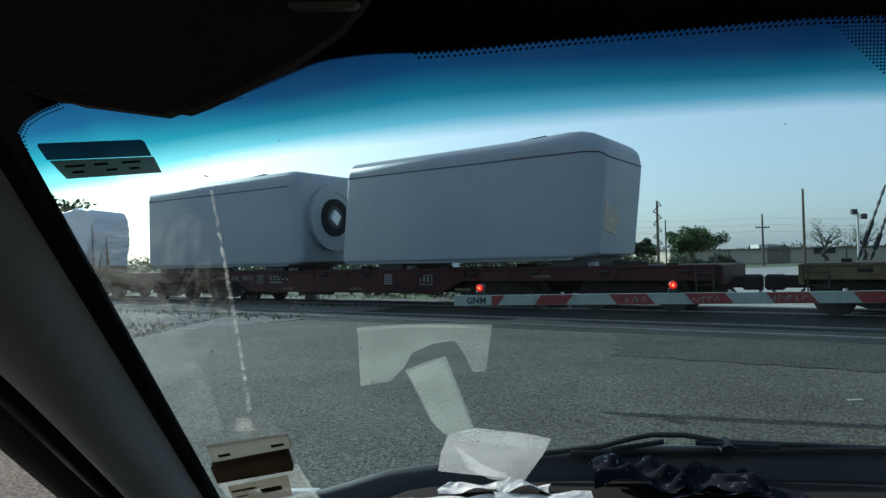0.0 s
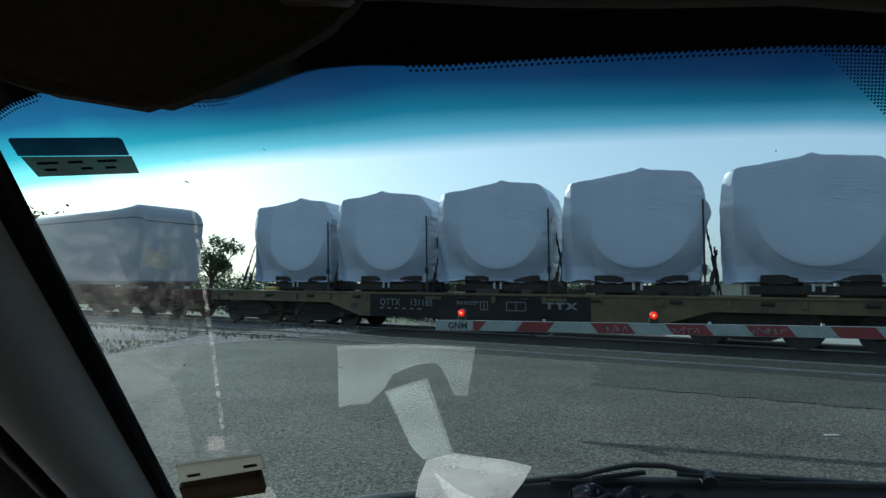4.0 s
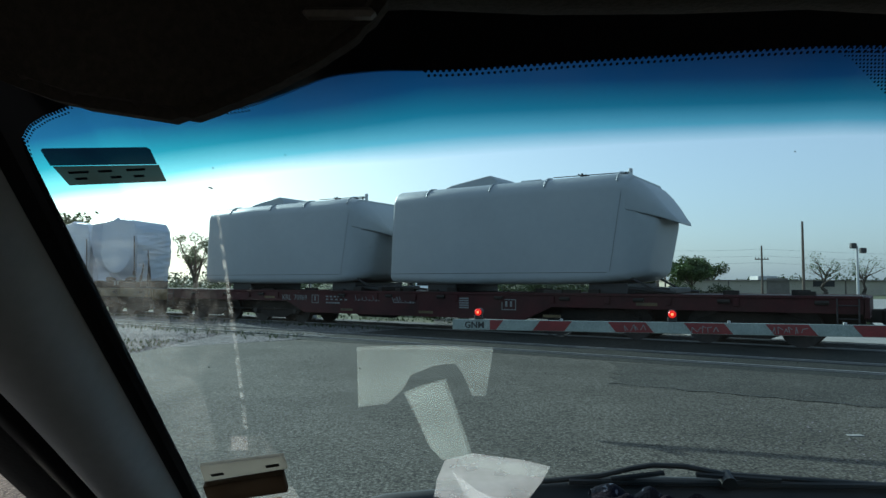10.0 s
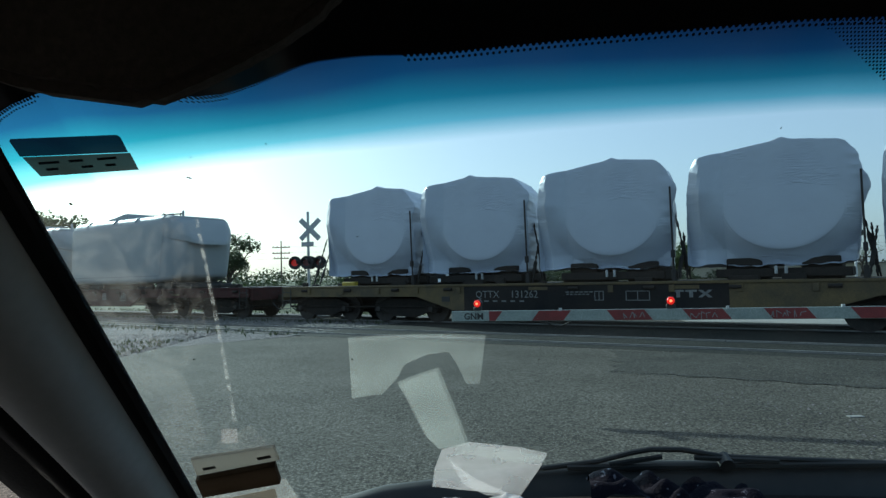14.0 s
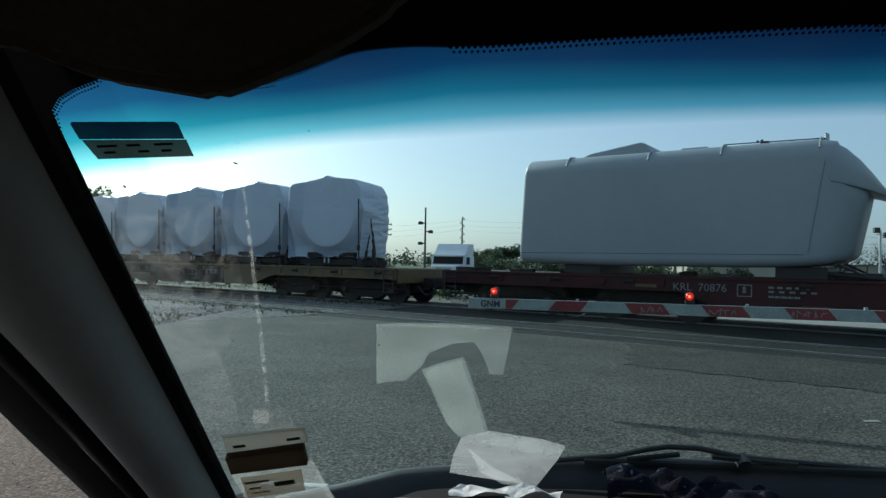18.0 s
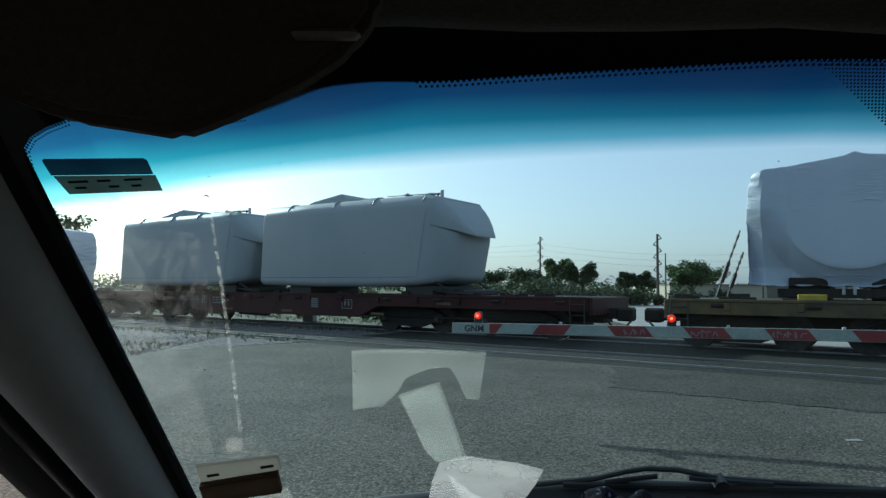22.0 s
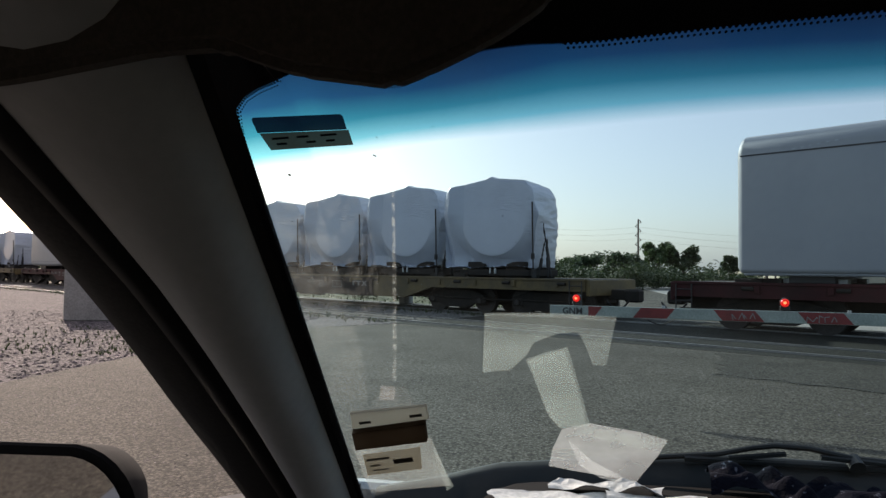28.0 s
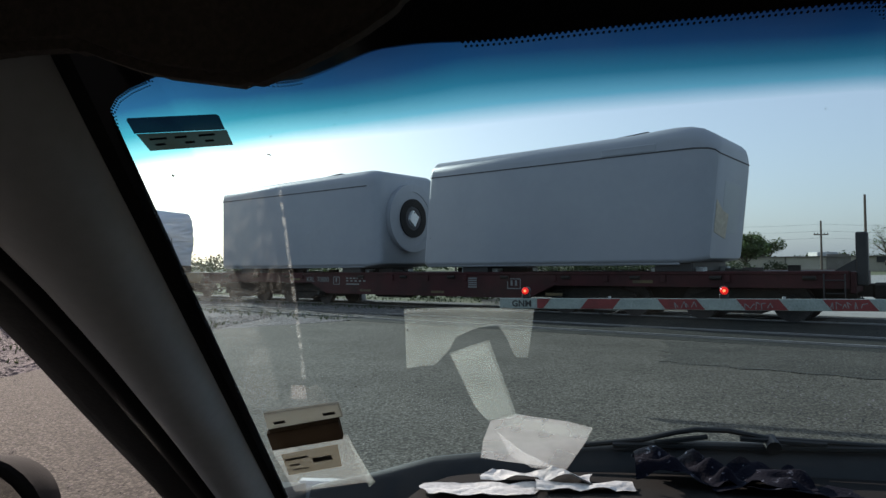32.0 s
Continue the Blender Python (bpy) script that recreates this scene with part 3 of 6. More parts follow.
        frame_plate(-3.78, 0.74, 0.48, 0.32, 2)
        frame_plate(4.1, 0.80, 0.34, 0.30, 1)
        bm = bmesh.new()
        for z in (0.80, 0.87, 0.94, 1.01, 1.08):
            box(bm, (-2.62, SIDE, z - 0.04), (-2.28, SIDE + 0.006, z + 0.005))
        part("stencil_plate", bm, M["letter"], car)
        for z, w in ((0.92, 0.9), (1.02, 0.75), (0.80, 0.55)):
            for k in range(5):
                part("stencil_bar", boxed((3.4 - w * k / 4.0 - 0.12, SIDE, z), (3.4 - w * k / 4.0, SIDE + 0.005, z + 0.05)), M["letter"], car)
        for x in (6.35, 2.4, -1.0, -5.4, -8.1):
            part("reflector", boxed((x - 0.28, SIDE, 0.56 if abs(x) < 6 else 0.95), (x + 0.28, SIDE + 0.006, 0.64 if abs(x) < 6 else 1.03)), M["yellow_car"], car, "yellow reflective strip")
    else:
        words("reporting_mark", "QTTX", 0.22, M["letter"], car, TEXTM(4.05, 0.84))
        words("car_number", number, 0.22, M["letter"], car, TEXTM(2.85, 0.84))
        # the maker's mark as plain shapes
        bm = bmesh.new()
        for x in (-1.98, -2.30):
            box(bm, (x - 0.14, SIDE, 0.98), (x + 0.14, SIDE + 0.006, 1.03))
            box(bm, (x - 0.045, SIDE, 0.84), (x + 0.045, SIDE + 0.006, 0.98))
        for s in (-1, 1):
            prism(bm, [(-2.64 - s * 0.13 - 0.05, 0.84), (-2.64 - s * 0.13 + 0.05, 0.84), (-2.64 + s * 0.13 + 0.05, 1.03), (-2.64 + s * 0.13 - 0.05, 1.03)], 1, SIDE, SIDE + 0.006)
        part("mark", bm, M["letter"], car, "white slanted mark")
        for x, w in ((-0.62, 0.64), (0.25, 0.26)):
            bm = bmesh.new()
            for a, b, c, d_ in ((0, 0, w, 0.02), (0, 0.24, w, 0.26), (0, 0, 0.02, 0.26), (w / 2 - 0.01, 0, w / 2 + 0.01, 0.26), (w - 0.02, 0, w, 0.26)):
                box(bm, (x - c, SIDE, 0.76 + b), (x - a, SIDE + 0.006, 0.76 + d_))
            part("stencil_frame", bm, M["letter"], car)
        for k in range(6):
            part("stencil_bar", boxed((1.0 - 0.14 * k, SIDE, 0.98), (1.1 - 0.14 * k, SIDE + 0.005, 1.01)), M["letter"], car)
            part("stencil_bar", boxed((1.0 - 0.12 * k, SIDE, 0.92), (1.08 - 0.12 * k, SIDE + 0.005, 0.945)), M["letter"], car)
            part("stencil_bar", boxed((3.9 - 0.3 * k, SIDE, 0.72), (4.05 - 0.3 * k, SIDE + 0.005, 0.76)), M["letter"], car)
        for x in (1.95, -2.2, 6.8, -6.8):
            part("reflector", boxed((x - 0.3, SIDE, 1.06), (x + 0.3, SIDE + 0.006, 1.15)), M["yellow_car"], car, "yellow reflective strip")
        part("plate", boxed((5.0, SIDE, 0.72), (5.3, SIDE + 0.01, 0.88)), M["black_metal"], car)
    return car


CARS = [("yellow", 43.9, "131417"), ("red", 16.42, "70912"), ("yellow", -10.92, "131185"), ("red", -37.65, "70969"), ("yellow", -65.0, "131262"),
        ("red", -92.43, "70876"), ("yellow", -120.05, "131353"), ("red", -148.21, "70880"), ("yellow", -175.53, "131204")]
FLATS = [flatcar(u, kind, number) for kind, u, number in CARS]
# white scrawls on the sill of one red car
for x0, x1, z0, h, loops in ((2.05, 0.95, 0.92, 0.18, 7), (0.42, 0.0, 0.96, 0.16, 4), (0.35, -0.55, 0.88, 0.07, 9)):
    bm, last = bmesh.new(), None
    for k in range(loops * 6 + 1):
        f = k / (loops * 6)
        a = 2 * math.pi * f * loops
        tall = 0.55 + 0.45 * math.sin(3.7 * f * loops)
        p = (x0 + (x1 - x0) * f - 0.05 * math.sin(a + 0.8), SIDE + 0.003, z0 + h * (0.5 - 0.5 * math.cos(a)) * tall)
        if last:
            rod(bm, last, p, 0.009, n=4)
        last = p
    part("paint_scrawl", bm, M["letter"], FLATS[3], "thin white painted scrawl")
made = FLATS[7]
# the hand-brake stand on the trailing end of the last red car
bm = boxed((-13.24, 1.06, 0.92), (-13.00, 1.30, 2.15), 0.03)
prism(bm, [(-13.02, 1.255), (-12.55, 1.255), (-13.02, 1.55)], 1, 1.12, 1.24)
part("brake_stand", bm, M["black_metal"], made, "dark iron hand-brake stand")


# ---- turbine housings ----
FLANGE_Z = 2.02


def nacelle_grey(u, ring, tail=0.22):
    """Smooth grey box housing; a round flange on its trailing end."""
    n = thing("turbine_housing", "smooth pale grey turbine housing with a round flange at its end" if ring else "smooth pale grey turbine housing with a rounded plain end", "turbine housing", "turbine housings", rail_pose(u, TRAIN_D, 1.25))
    MOVERS.append((n, u, 0, 1.25))
    L = 10.1 if not ring else 9.7
    back = -L / 2 + (0.05 if ring else -tail)
    rows = []
    # leading end, nearly square
    for x, s in ((L / 2, 0.14), (L / 2 - 0.05, 0.06), (L / 2 - 0.16, 0.0)):
        rows.append((x, s, 0.14))
    rows += [(1.0, 0, 0.17), (-2.0, 0, 0.20)]
    if ring:
        for k in range(7):
            a = math.pi / 2 * k / 6
            rows.append((back + 0.75 * (1 - math.sin(a)), 0.22 * (1 - math.cos(a)), 0.21))
    else:
        rows += [(back + dx, s, lift) for dx, s, lift in ((1.7, 0, 0.24), (1.2, 0, 0.26), (0.8, 0.005, 0.24), (0.48, 0.03, 0.18), (0.22, 0.08, 0.08), (0.07, 0.14, 0.0), (0.0, 0.22, -0.08))]
    secs = [[(x, y, z) for y, z in ring_rect(1.72 - s, 0.22 + s * 0.6, 3.50 + lift - s, 0.14, 0.36, 0.16, n=6)] for x, s, lift in rows]
    body = smooth_by(part("shell", loft(secs), M["grey_paint"], n), 35)
    # seam round the hull, raised lip
    bm = bmesh.new()
    for y in (1, -1):
        box(bm, (back + 0.55, min(y * 1.70, y * 1.728), 3.15), (L / 2 - 0.1, max(y * 1.70, y * 1.728), 3.185))
    box(bm, (L / 2 - 0.05, -1.45, 3.16), (L / 2 + 0.006, 1.45, 3.185))
    part("seam", bm, M["seam"], n)
    bm = bmesh.new()
    prism(bm, [(0.2, 3.66), (0.1, 3.72), (-2.2, 3.88), (-2.3, 3.82), (-2.3, 3.70)], 1, 0.1, 1.05)
    part("roof_hatch", bm, M["black_metal"], n, "dark roof hatch")
    if ring:
        wr = bmesh.new()
        for k in range(6):
            rod(wr, (3.55 - 0.18 * k, 1.715, 3.22 + 0.02 * k), (2.6 - 0.12 * k, 1.64, 3.40 - 0.012 * k), 0.012, 0.02, n=5)
        part("sheet_wrinkle", wr, M["wrap"], n, "wrinkled plastic taped at the edge")
    bm = boxed((-2.72, 1.68, 3.20), (-1.18, 1.735, 3.40), 0.012)
    part("panel", bm, M["grey_paint"], n) if not ring else None
    part("lower_strip", boxed((back + 0.7, -1.65, 0.18), (L / 2 - 0.15, 1.65, 0.30), 0.03), M["grey_paint"], n)
    if ring:
        for nm, r0, r1, x0, x1, m_ in (("flange_ring", 1.0, 1.28, 0.10, -0.20, M["grey_paint"]), ("inner_ring", 0.45, 0.73, 0.0, -0.23, M["black_car"]), ("bearing_ring", 0.30, 0.44, 0.0, -0.21, M["seam"])):
            bm = bmesh.new()
            K = 40
            sec = [(x0, r0), (x1, r0), (x1, r1), (x0, r1)]
            vs = [[bm.verts.new((back + x, rr * math.cos(2 * math.pi * k / K), FLANGE_Z + rr * math.sin(2 * math.pi * k / K))) for x, rr in sec] for k in range(K)]
            for k in range(K):
                for q in range(4):
                    bm.faces.new((vs[k][q], vs[k][(q + 1) % 4], vs[(k + 1) % K][(q + 1) % 4], vs[(k + 1) % K][q]))
            bmesh.ops.recalc_face_normals(bm, faces=bm.faces[:])
            smooth_by(part(nm, bm, m_, n), 50)
        part("hub_cover", prism(bmesh.new(), [(0.26, FLANGE_Z - 0.06), (0.05, FLANGE_Z + 0.30), (-0.27, FLANGE_Z + 0.05), (-0.04, FLANGE_Z - 0.32)], 0, back - 0.27, back), M["lorry_white"], n, "white lozenge cover sheet")
        part("flange_disc", rod(bmesh.new(), (back - 0.17, 0, FLANGE_Z), (back + 0.02, 0, FLANGE_Z), 1.05, n=40), M["grey_paint"], n)
    else:
        part("end_panel", boxed((back - 0.004, -0.8, 1.0), (back + 0.05, 0.75, 2.4), 0.03), M["white_paint"], n)
        part("end_sheet", prism(bmesh.new(), [(1.34, 1.02), (0.30, 0.86), (0.18, 1.52), (0.72, 1.60), (1.34, 1.86)], 0, back - 0.012, back + 0.05), M["tan_wall"], n, "tan protective sheet")
        # the seam runs on round the end
        path = [(back + dx, 1.724 - s, z) for dx, s, z in ((0.56, 0.02, 3.165), (0.48, 0.03, 3.16), (0.22, 0.08, 3.14), (0.07, 0.145, 3.09), (-0.004, 0.27, 3.02))]
        path += [(x, -y, z) for x, y, z in reversed(path)]
        bm = bmesh.new()
        for a, b in zip(path, path[1:]):
            rod(bm, a, b, 0.017, n=6)
        part("end_seam", bm, M["seam"], n)
        # both ends lean back towards the roof
        for ob in n.children:
            ob.data.transform(Matrix(((1, 0, -0.11, 0.209), (0, 1, 0, 0), (0, 0, 1, 0), (0, 0, 0, 1))))
    for x in (-3.2, 3.2):
        part("support_frame", boxed((x - 0.5, -1.5, 0.0), (x + 0.5, 1.5, 0.26), 0.02), M["black_metal"], n)
        for y in (-1.1, 1.1):
            part("foot", boxed((x - 0.7, y - 0.16, 0.0), (x + 0.7, y + 0.16, 0.12), 0.01), M["galv"], n)
    return n


def nacelle_white(u):
    """White housing with roof scoop, mast and an overhanging tapered tail."""
    n = thing("turbine_housing", "white turbine housing with a roof scoop and tapered overhanging end", "turbine housing", "turbine housings", rail_pose(u, TRAIN_D, 1.25))
    MOVERS.append((n, u, 0, 1.25))
    L0, L1 = 4.75, -4.75
    # main hull: straight, drawn in to a rounded, slightly leaning end below the visor
    rows = [(L0, 0.07, 0.40, 3.20), (L0 - 0.04, 0.02, 0.33, 3.25), (L0 - 0.12, 0.0, 0.30, 3.27), (2.0, 0, 0.25, 3.27), (-1.0, 0, 0.26, 3.26), (-2.2, 0, 0.29, 3.26), (-2.8, 0.006, 0.32, 3.25), (-3.1, 0.035, 0.35, 3.18), (-3.3, 0.10, 0.37, 2.7), (-3.45, 0.19, 0.40, 2.36), (-3.60, 0.32, 0.44, 2.30), (-3.72, 0.46, 0.49, 2.25), (-3.80, 0.58, 0.56, 2.2), (-3.83, 0.70, 0.64, 2.15)]
    secs = [[(x - 0.20 * (z - 1.5) * min(1.0, max(0.0, (-2.4 - x) / 1.1)) - 0.05 * (z - 0.5) * min(1.0, max(0.0, x - 3.7)), y, z) for y, z in ring_rect(1.70 - s, z0, z1, 0.22, 0.42, 0.10, n=6)] for x, s, z0, z1 in rows]
    smooth_by(part("shell", loft(secs), M["white_paint"], n), 50)
    # visor: the roof runs on and slopes down to a blunt point over the end
    rows = [(-2.95, 0.07, 2.34, 3.18), (-3.12, 0.030, 2.28, 3.21), (-3.28, 0.035, 2.22, 3.15), (-3.5, 0.12, 2.17, 3.0), (-3.75, 0.31, 2.11, 2.76), (-4.0, 0.57, 2.04, 2.45), (-4.2, 0.84, 1.96, 2.17), (-4.34, 1.02, 1.92, 2.00)]
    secs = [[(x, y, z) for y, z in ring_rect(1.70 - s, z0, z1, min(0.05, (z1 - z0) * 0.3), min(0.42, (z1 - z0) * 0.55), 0.10 * min(1, max(0.2, z1 - 2.0)), n=6)] for x, s, z0, z1 in rows]
    smooth_by(part("visor", loft(secs), M["white_paint"], n), 38)
    for x in (-3.2, 3.2):
        part("support_frame", boxed((x - 0.5, -1.5, 0.0), (x + 0.5, 1.5, 0.26), 0.02), M["black_metal"], n)
        for y in (-1.1, 1.1):
            part("foot", boxed((x - 0.7, y - 0.16, 0.0), (x + 0.7, y + 0.16, 0.12), 0.01), M["galv"], n)
    return n


def nacelle_white(u):
    """White housing with roof scoop, mast and an overhanging tapered tail."""
    n = thing("turbine_housing", "white turbine housing with a roof scoop and tapered overhanging end", "turbine housing", "turbine housings", rail_pose(u, TRAIN_D, 1.25))
    MOVERS.append((n, u, 0, 1.25))
    L0, L1 = 4.75, -4.75
    # main hull: straight, drawn in to a rounded, slightly leaning end below the visor
    rows = [(L0, 0.07, 0.40, 3.20), (L0 - 0.04, 0.02, 0.33, 3.25), (L0 - 0.12, 0.0, 0.30, 3.27), (2.0, 0, 0.25, 3.27), (-1.0, 0, 0.26, 3.26), (-2.2, 0, 0.29, 3.26), (-2.8, 0.006, 0.32, 3.25), (-3.1, 0.035, 0.35, 3.18), (-3.3, 0.10, 0.37, 2.7), (-3.45, 0.19, 0.40, 2.36), (-3.60, 0.32, 0.44, 2.30), (-3.72, 0.46, 0.49, 2.25), (-3.80, 0.58, 0.56, 2.2), (-3.83, 0.70, 0.64, 2.15)]
    secs = [[(x - 0.20 * (z - 1.5) * min(1.0, max(0.0, (-2.4 - x) / 1.1)) - 0.05 * (z - 0.5) * min(1.0, max(0.0, x - 3.7)), y, z) for y, z in ring_rect(1.70 - s, z0, z1, 0.22, 0.42, 0.10, n=6)] for x, s, z0, z1 in rows]
    smooth_by(part("shell", loft(secs), M["white_paint"], n), 50)
    # visor: the roof runs on and slopes down to a blunt point over the end
    rows = [(-2.95, 0.07, 2.34, 3.18), (-3.12, 0.030, 2.28, 3.21), (-3.28, 0.035, 2.22, 3.15), (-3.5, 0.12, 2.17, 3.0), (-3.75, 0.31, 2.11, 2.76), (-4.0, 0.57, 2.04, 2.45), (-4.2, 0.84, 1.96, 2.17), (-4.34, 1.02, 1.92, 2.00)]
    secs = [[(x, y, z) for y, z in ring_rect(1.70 - s, z0, z1, min(0.05, (z1 - z0) * 0.3), min(0.42, (z1 - z0) * 0.55), 0.10 * min(1, max(0.2, z1 - 2.0)), n=6)] for x, s, z0, z1 in rows]
    smooth_by(part("visor", loft(secs), M["white_paint"], n), 38)
    bm = bmesh.new()
    for y in (1.702, -1.702):
        rod(bm, (-2.78, y, 0.6), (-3.12, y * 0.994, 2.75), 0.004, n=4)
    part("end_seam", bm, M["seam"], n)
    # roof scoop
    bm = bmesh.new()
    prism(bm, [(3.26, 3.28), (3.18, 3.42), (2.95, 3.50), (1.55, 3.70), (1.42, 3.70), (1.24, 3.56), (1.12, 3.28)], 1, -0.75, 0.75)
    bmesh.ops.bevel(bm, geom=bm.edges[:], offset=0.03, segments=1, affect="EDGES")
    part("roof_scoop", bm, M["white_paint"], n)
    part("roof_hatch", boxed((-0.34, -0.7, 3.30), (0.36, 0.8, 3.43), 0.03), M["white_paint"], n)
    bm = bmesh.new()
    rod(bm, (-0.72, 0.7, 3.45), (-3.1, 0.7, 3.41), 0.014, n=6)
    rod(bm, (-1.6, 0.7, 3.38), (-3.0, 0.7, 3.37), 0.022, n=6)
    rod(bm, (-1.62, 0.7, 3.30), (-1.62, 0.7, 3.50), 0.035, n=6)
    rod(bm, (-1.8, 0.7, 3.30), (-1.5, 0.7, 3.48), 0.02, n=6)
    box(bm, (-1.80, 0.62, 3.30), (-1.58, 0.78, 3.45), 0.02)
    rod(bm, (-2.3, 0.7, 3.30), (-2.3, 0.7, 3.40), 0.03, n=6)
    rod(bm, (-2.9, 0.7, 3.28), (-2.9, 0.7, 3.42), 0.03, n=6)
    part("mast", bm, M["black_metal"], n, "dark folded weather mast")
    part("beacon", boxed((-3.10, 0.62, 3.1), (-3.0, 0.72, 3.52), 0.02), M["galv"], n)
    for x in (3.28, 0.96, -0.86, -3.0):
        bm = bmesh.new()
        pts = [(1.665, 3.045), (1.645, 3.09), (1.585, 3.175), (1.497, 3.255), (1.392, 3.305), (1.1, 3.345)]
        for a, b in zip(pts, pts[1:]):
            rod(bm, (x, a[0], a[1]), (x, b[0], b[1]), 0.026, n=6)
        part("strap_rib", bm, M["white_paint"], n)
    part("hull_line", boxed((-2.7, 1.68, 0.575), (L0 - 0.05, 1.704, 0.588)), M["seam"], n)
    for x in (-2.6, 2.9):
        part("support_frame", boxed((x - 0.55, -1.35, 0.0), (x + 0.55, 1.35, 0.30), 0.02), M["black_metal"], n)
    part("tail_frame", boxed((-4.2, -1.1, 0.02), (-3.3, 1.1, 0.18), 0.02), M["black_metal"], n)
    for y in (1.25, -1.25):
        bm = bmesh.new()
        rod(bm, (-3.9, y, 0.1), (-3.1, y * 1.1, 0.50), 0.03, n=6)
        rod(bm, (-4.4, y, 0.05), (-2.3, y, 0.24), 0.04, n=6)
        part("brace", bm, M["black_metal"], n)
    return n


for base, maker in ((16.42, "a"), (-37.65, "b"), (-92.43, "b"), (-148.21, "a")):
    if maker == "a":
        nacelle_grey(base + 6.37, True)
        nacelle_grey(base - 5.72, False, -0.76)
    else:
        nacelle_white(base + 5.34)
        nacelle_white(base - 4.38)


# ---- wrapped hubs ----
def hub_mesh(seed):
    """A wrapped box: film pulled over sharp corners, tented on top, creased at the edges."""
    bm = bmesh.new()
    bmesh.ops.create_cube(bm, size=2)
    bmesh.ops.subdivide_edges(bm, edges=bm.edges[:], cuts=46, use_grid_fill=True)
    rnd = random.Random(seed)
    off = Vector((seed * 7.3, seed * 3.1, seed * 1.7))
    peak = rnd.uniform(-0.25, 0.30)
    lean = rnd.uniform(-0.05, 0.05)
    ridge = lambda a: 1 - abs(2 * noise.noise(a))
    for v in bm.verts:
        x, y, z = v.co
        k = (abs(x) ** 60 + abs(y) ** 60 + abs(z) ** 60) ** (1 / 60)
        p = Vector((x, y, z)) / k
        q = Vector((p.x * (2.16 if p.x > 0 else 1.80), p.y * (1.02 if p.y > 0 else 1.25), 1.43 * p.z))
        top, low = max(0.0, p.z), max(0.0, -p.z)
        q.x *= 1 - 0.085 * top ** 2 - (0.07 * low if p.x < 0 else 0.0)
        q.y *= 1 - 0.08 * top ** 2
        q.x += lean * p.z
        # the film is drawn out to a ridge near the leading corner and cuts the corner beyond it
        if q.x > 1.25 and p.y > 0.4:
            q.y += (0.26 * min(1.0, (q.x - 1.25) / 0.52) - 0.20 * max(0.0, q.x - 1.77) / 0.36) * (p.y - 0.4) / 0.6
        q.x *= 1 - 0.06 * (1 - p.y) if p.x > 0 else 1 - 0.09 * (1 - p.y) - 0.10 * max(0.0, -p.y)
        if p.z > 0.7:
            f = (p.z - 0.7) / 0.3
            tent = 0.21 * max(0.0, 1 - (abs(q.x - peak) / 1.7) ** 1.15)
            knob = 0.06 * math.exp(-((q.x - peak) ** 2 / 0.02 + (q.y - 0.7) ** 2 / 0.5))
            cut = (0.13 if p.x > 0 else 0.24) * max(0.0, (abs(p.x) - 0.80) / 0.20) ** 1.3
            q.z += f * (tent + knob - cut - 0.05 * max(0.0, 0.7 - q.y))
        # the film stands off the round blade seat and falls back below it
        r = math.hypot((q.x + 0.12) / 1.05, (q.z - 0.22) / 0.97)
        face = max(0.0, (abs(p.y) - 0.9) / 0.1)
        if face > 0:
            q.y -= math.copysign((0.02 if r < 1.33 else 0.02 + 0.85 * min(r - 1.33, 0.5) * max(0.0, min(1.0, 0.30 - p.z))) * face, p.y)
        n1 = noise.noise(q * 0.9 + off)
        fold = ridge(Vector((q.x * 2.0, q.y * 2.0, q.z * 0.7)) + off)
        crease = ridge(Vector((q.x * 0.9, q.y * 0.9, q.z * 5.2)) + off)
        tuck = noise.noise(q * 3.1 + off)
        flat = 1.0 if r > 1.34 or face == 0 else 0.05
        d = 0.007 * tuck * flat + 0.006 * n1 * flat + 0.006 * (fold - 0.5) * flat
        if q.x > 1.77:
            d += 0.015 * (crease - 0.5)
        if p.x < -0.86:
            d += 0.030 * (crease - 0.5)
        d += 0.16 * max(0.0, low - 0.70) * noise.noise(Vector((q.x * 5, q.y * 5, q.z)) + off)
        q += Vector((p.x ** 5, p.y ** 5, p.z ** 5)).normalized() * d
        if p.z < -0.8:
            q.z += 0.09 * noise.noise(Vector((q.x * 1.5, q.y * 1.5, 3.3)) + off)
        # slack corner on the trailing end
        if p.x < -0.8:
            q.x -= 0.16 * math.exp(-((p.z - 0.42 - 0.2 * math.sin(seed)) ** 2) / 0.04) * max(0.0, p.y) * (-p.x - 0.8) / 0.2
        v.co = q + Vector((0, 0, 1.80))
    me = bpy.data.meshes.new("hub_wrap")
    bm.to_mesh(me)
    bm.free()
    me.materials.append(M["wrap"])
    me.polygons.foreach_set("use_smooth", [True] * len(me.polygons))
    me.set_sharp_from_angle(angle=radians(17))
    return me


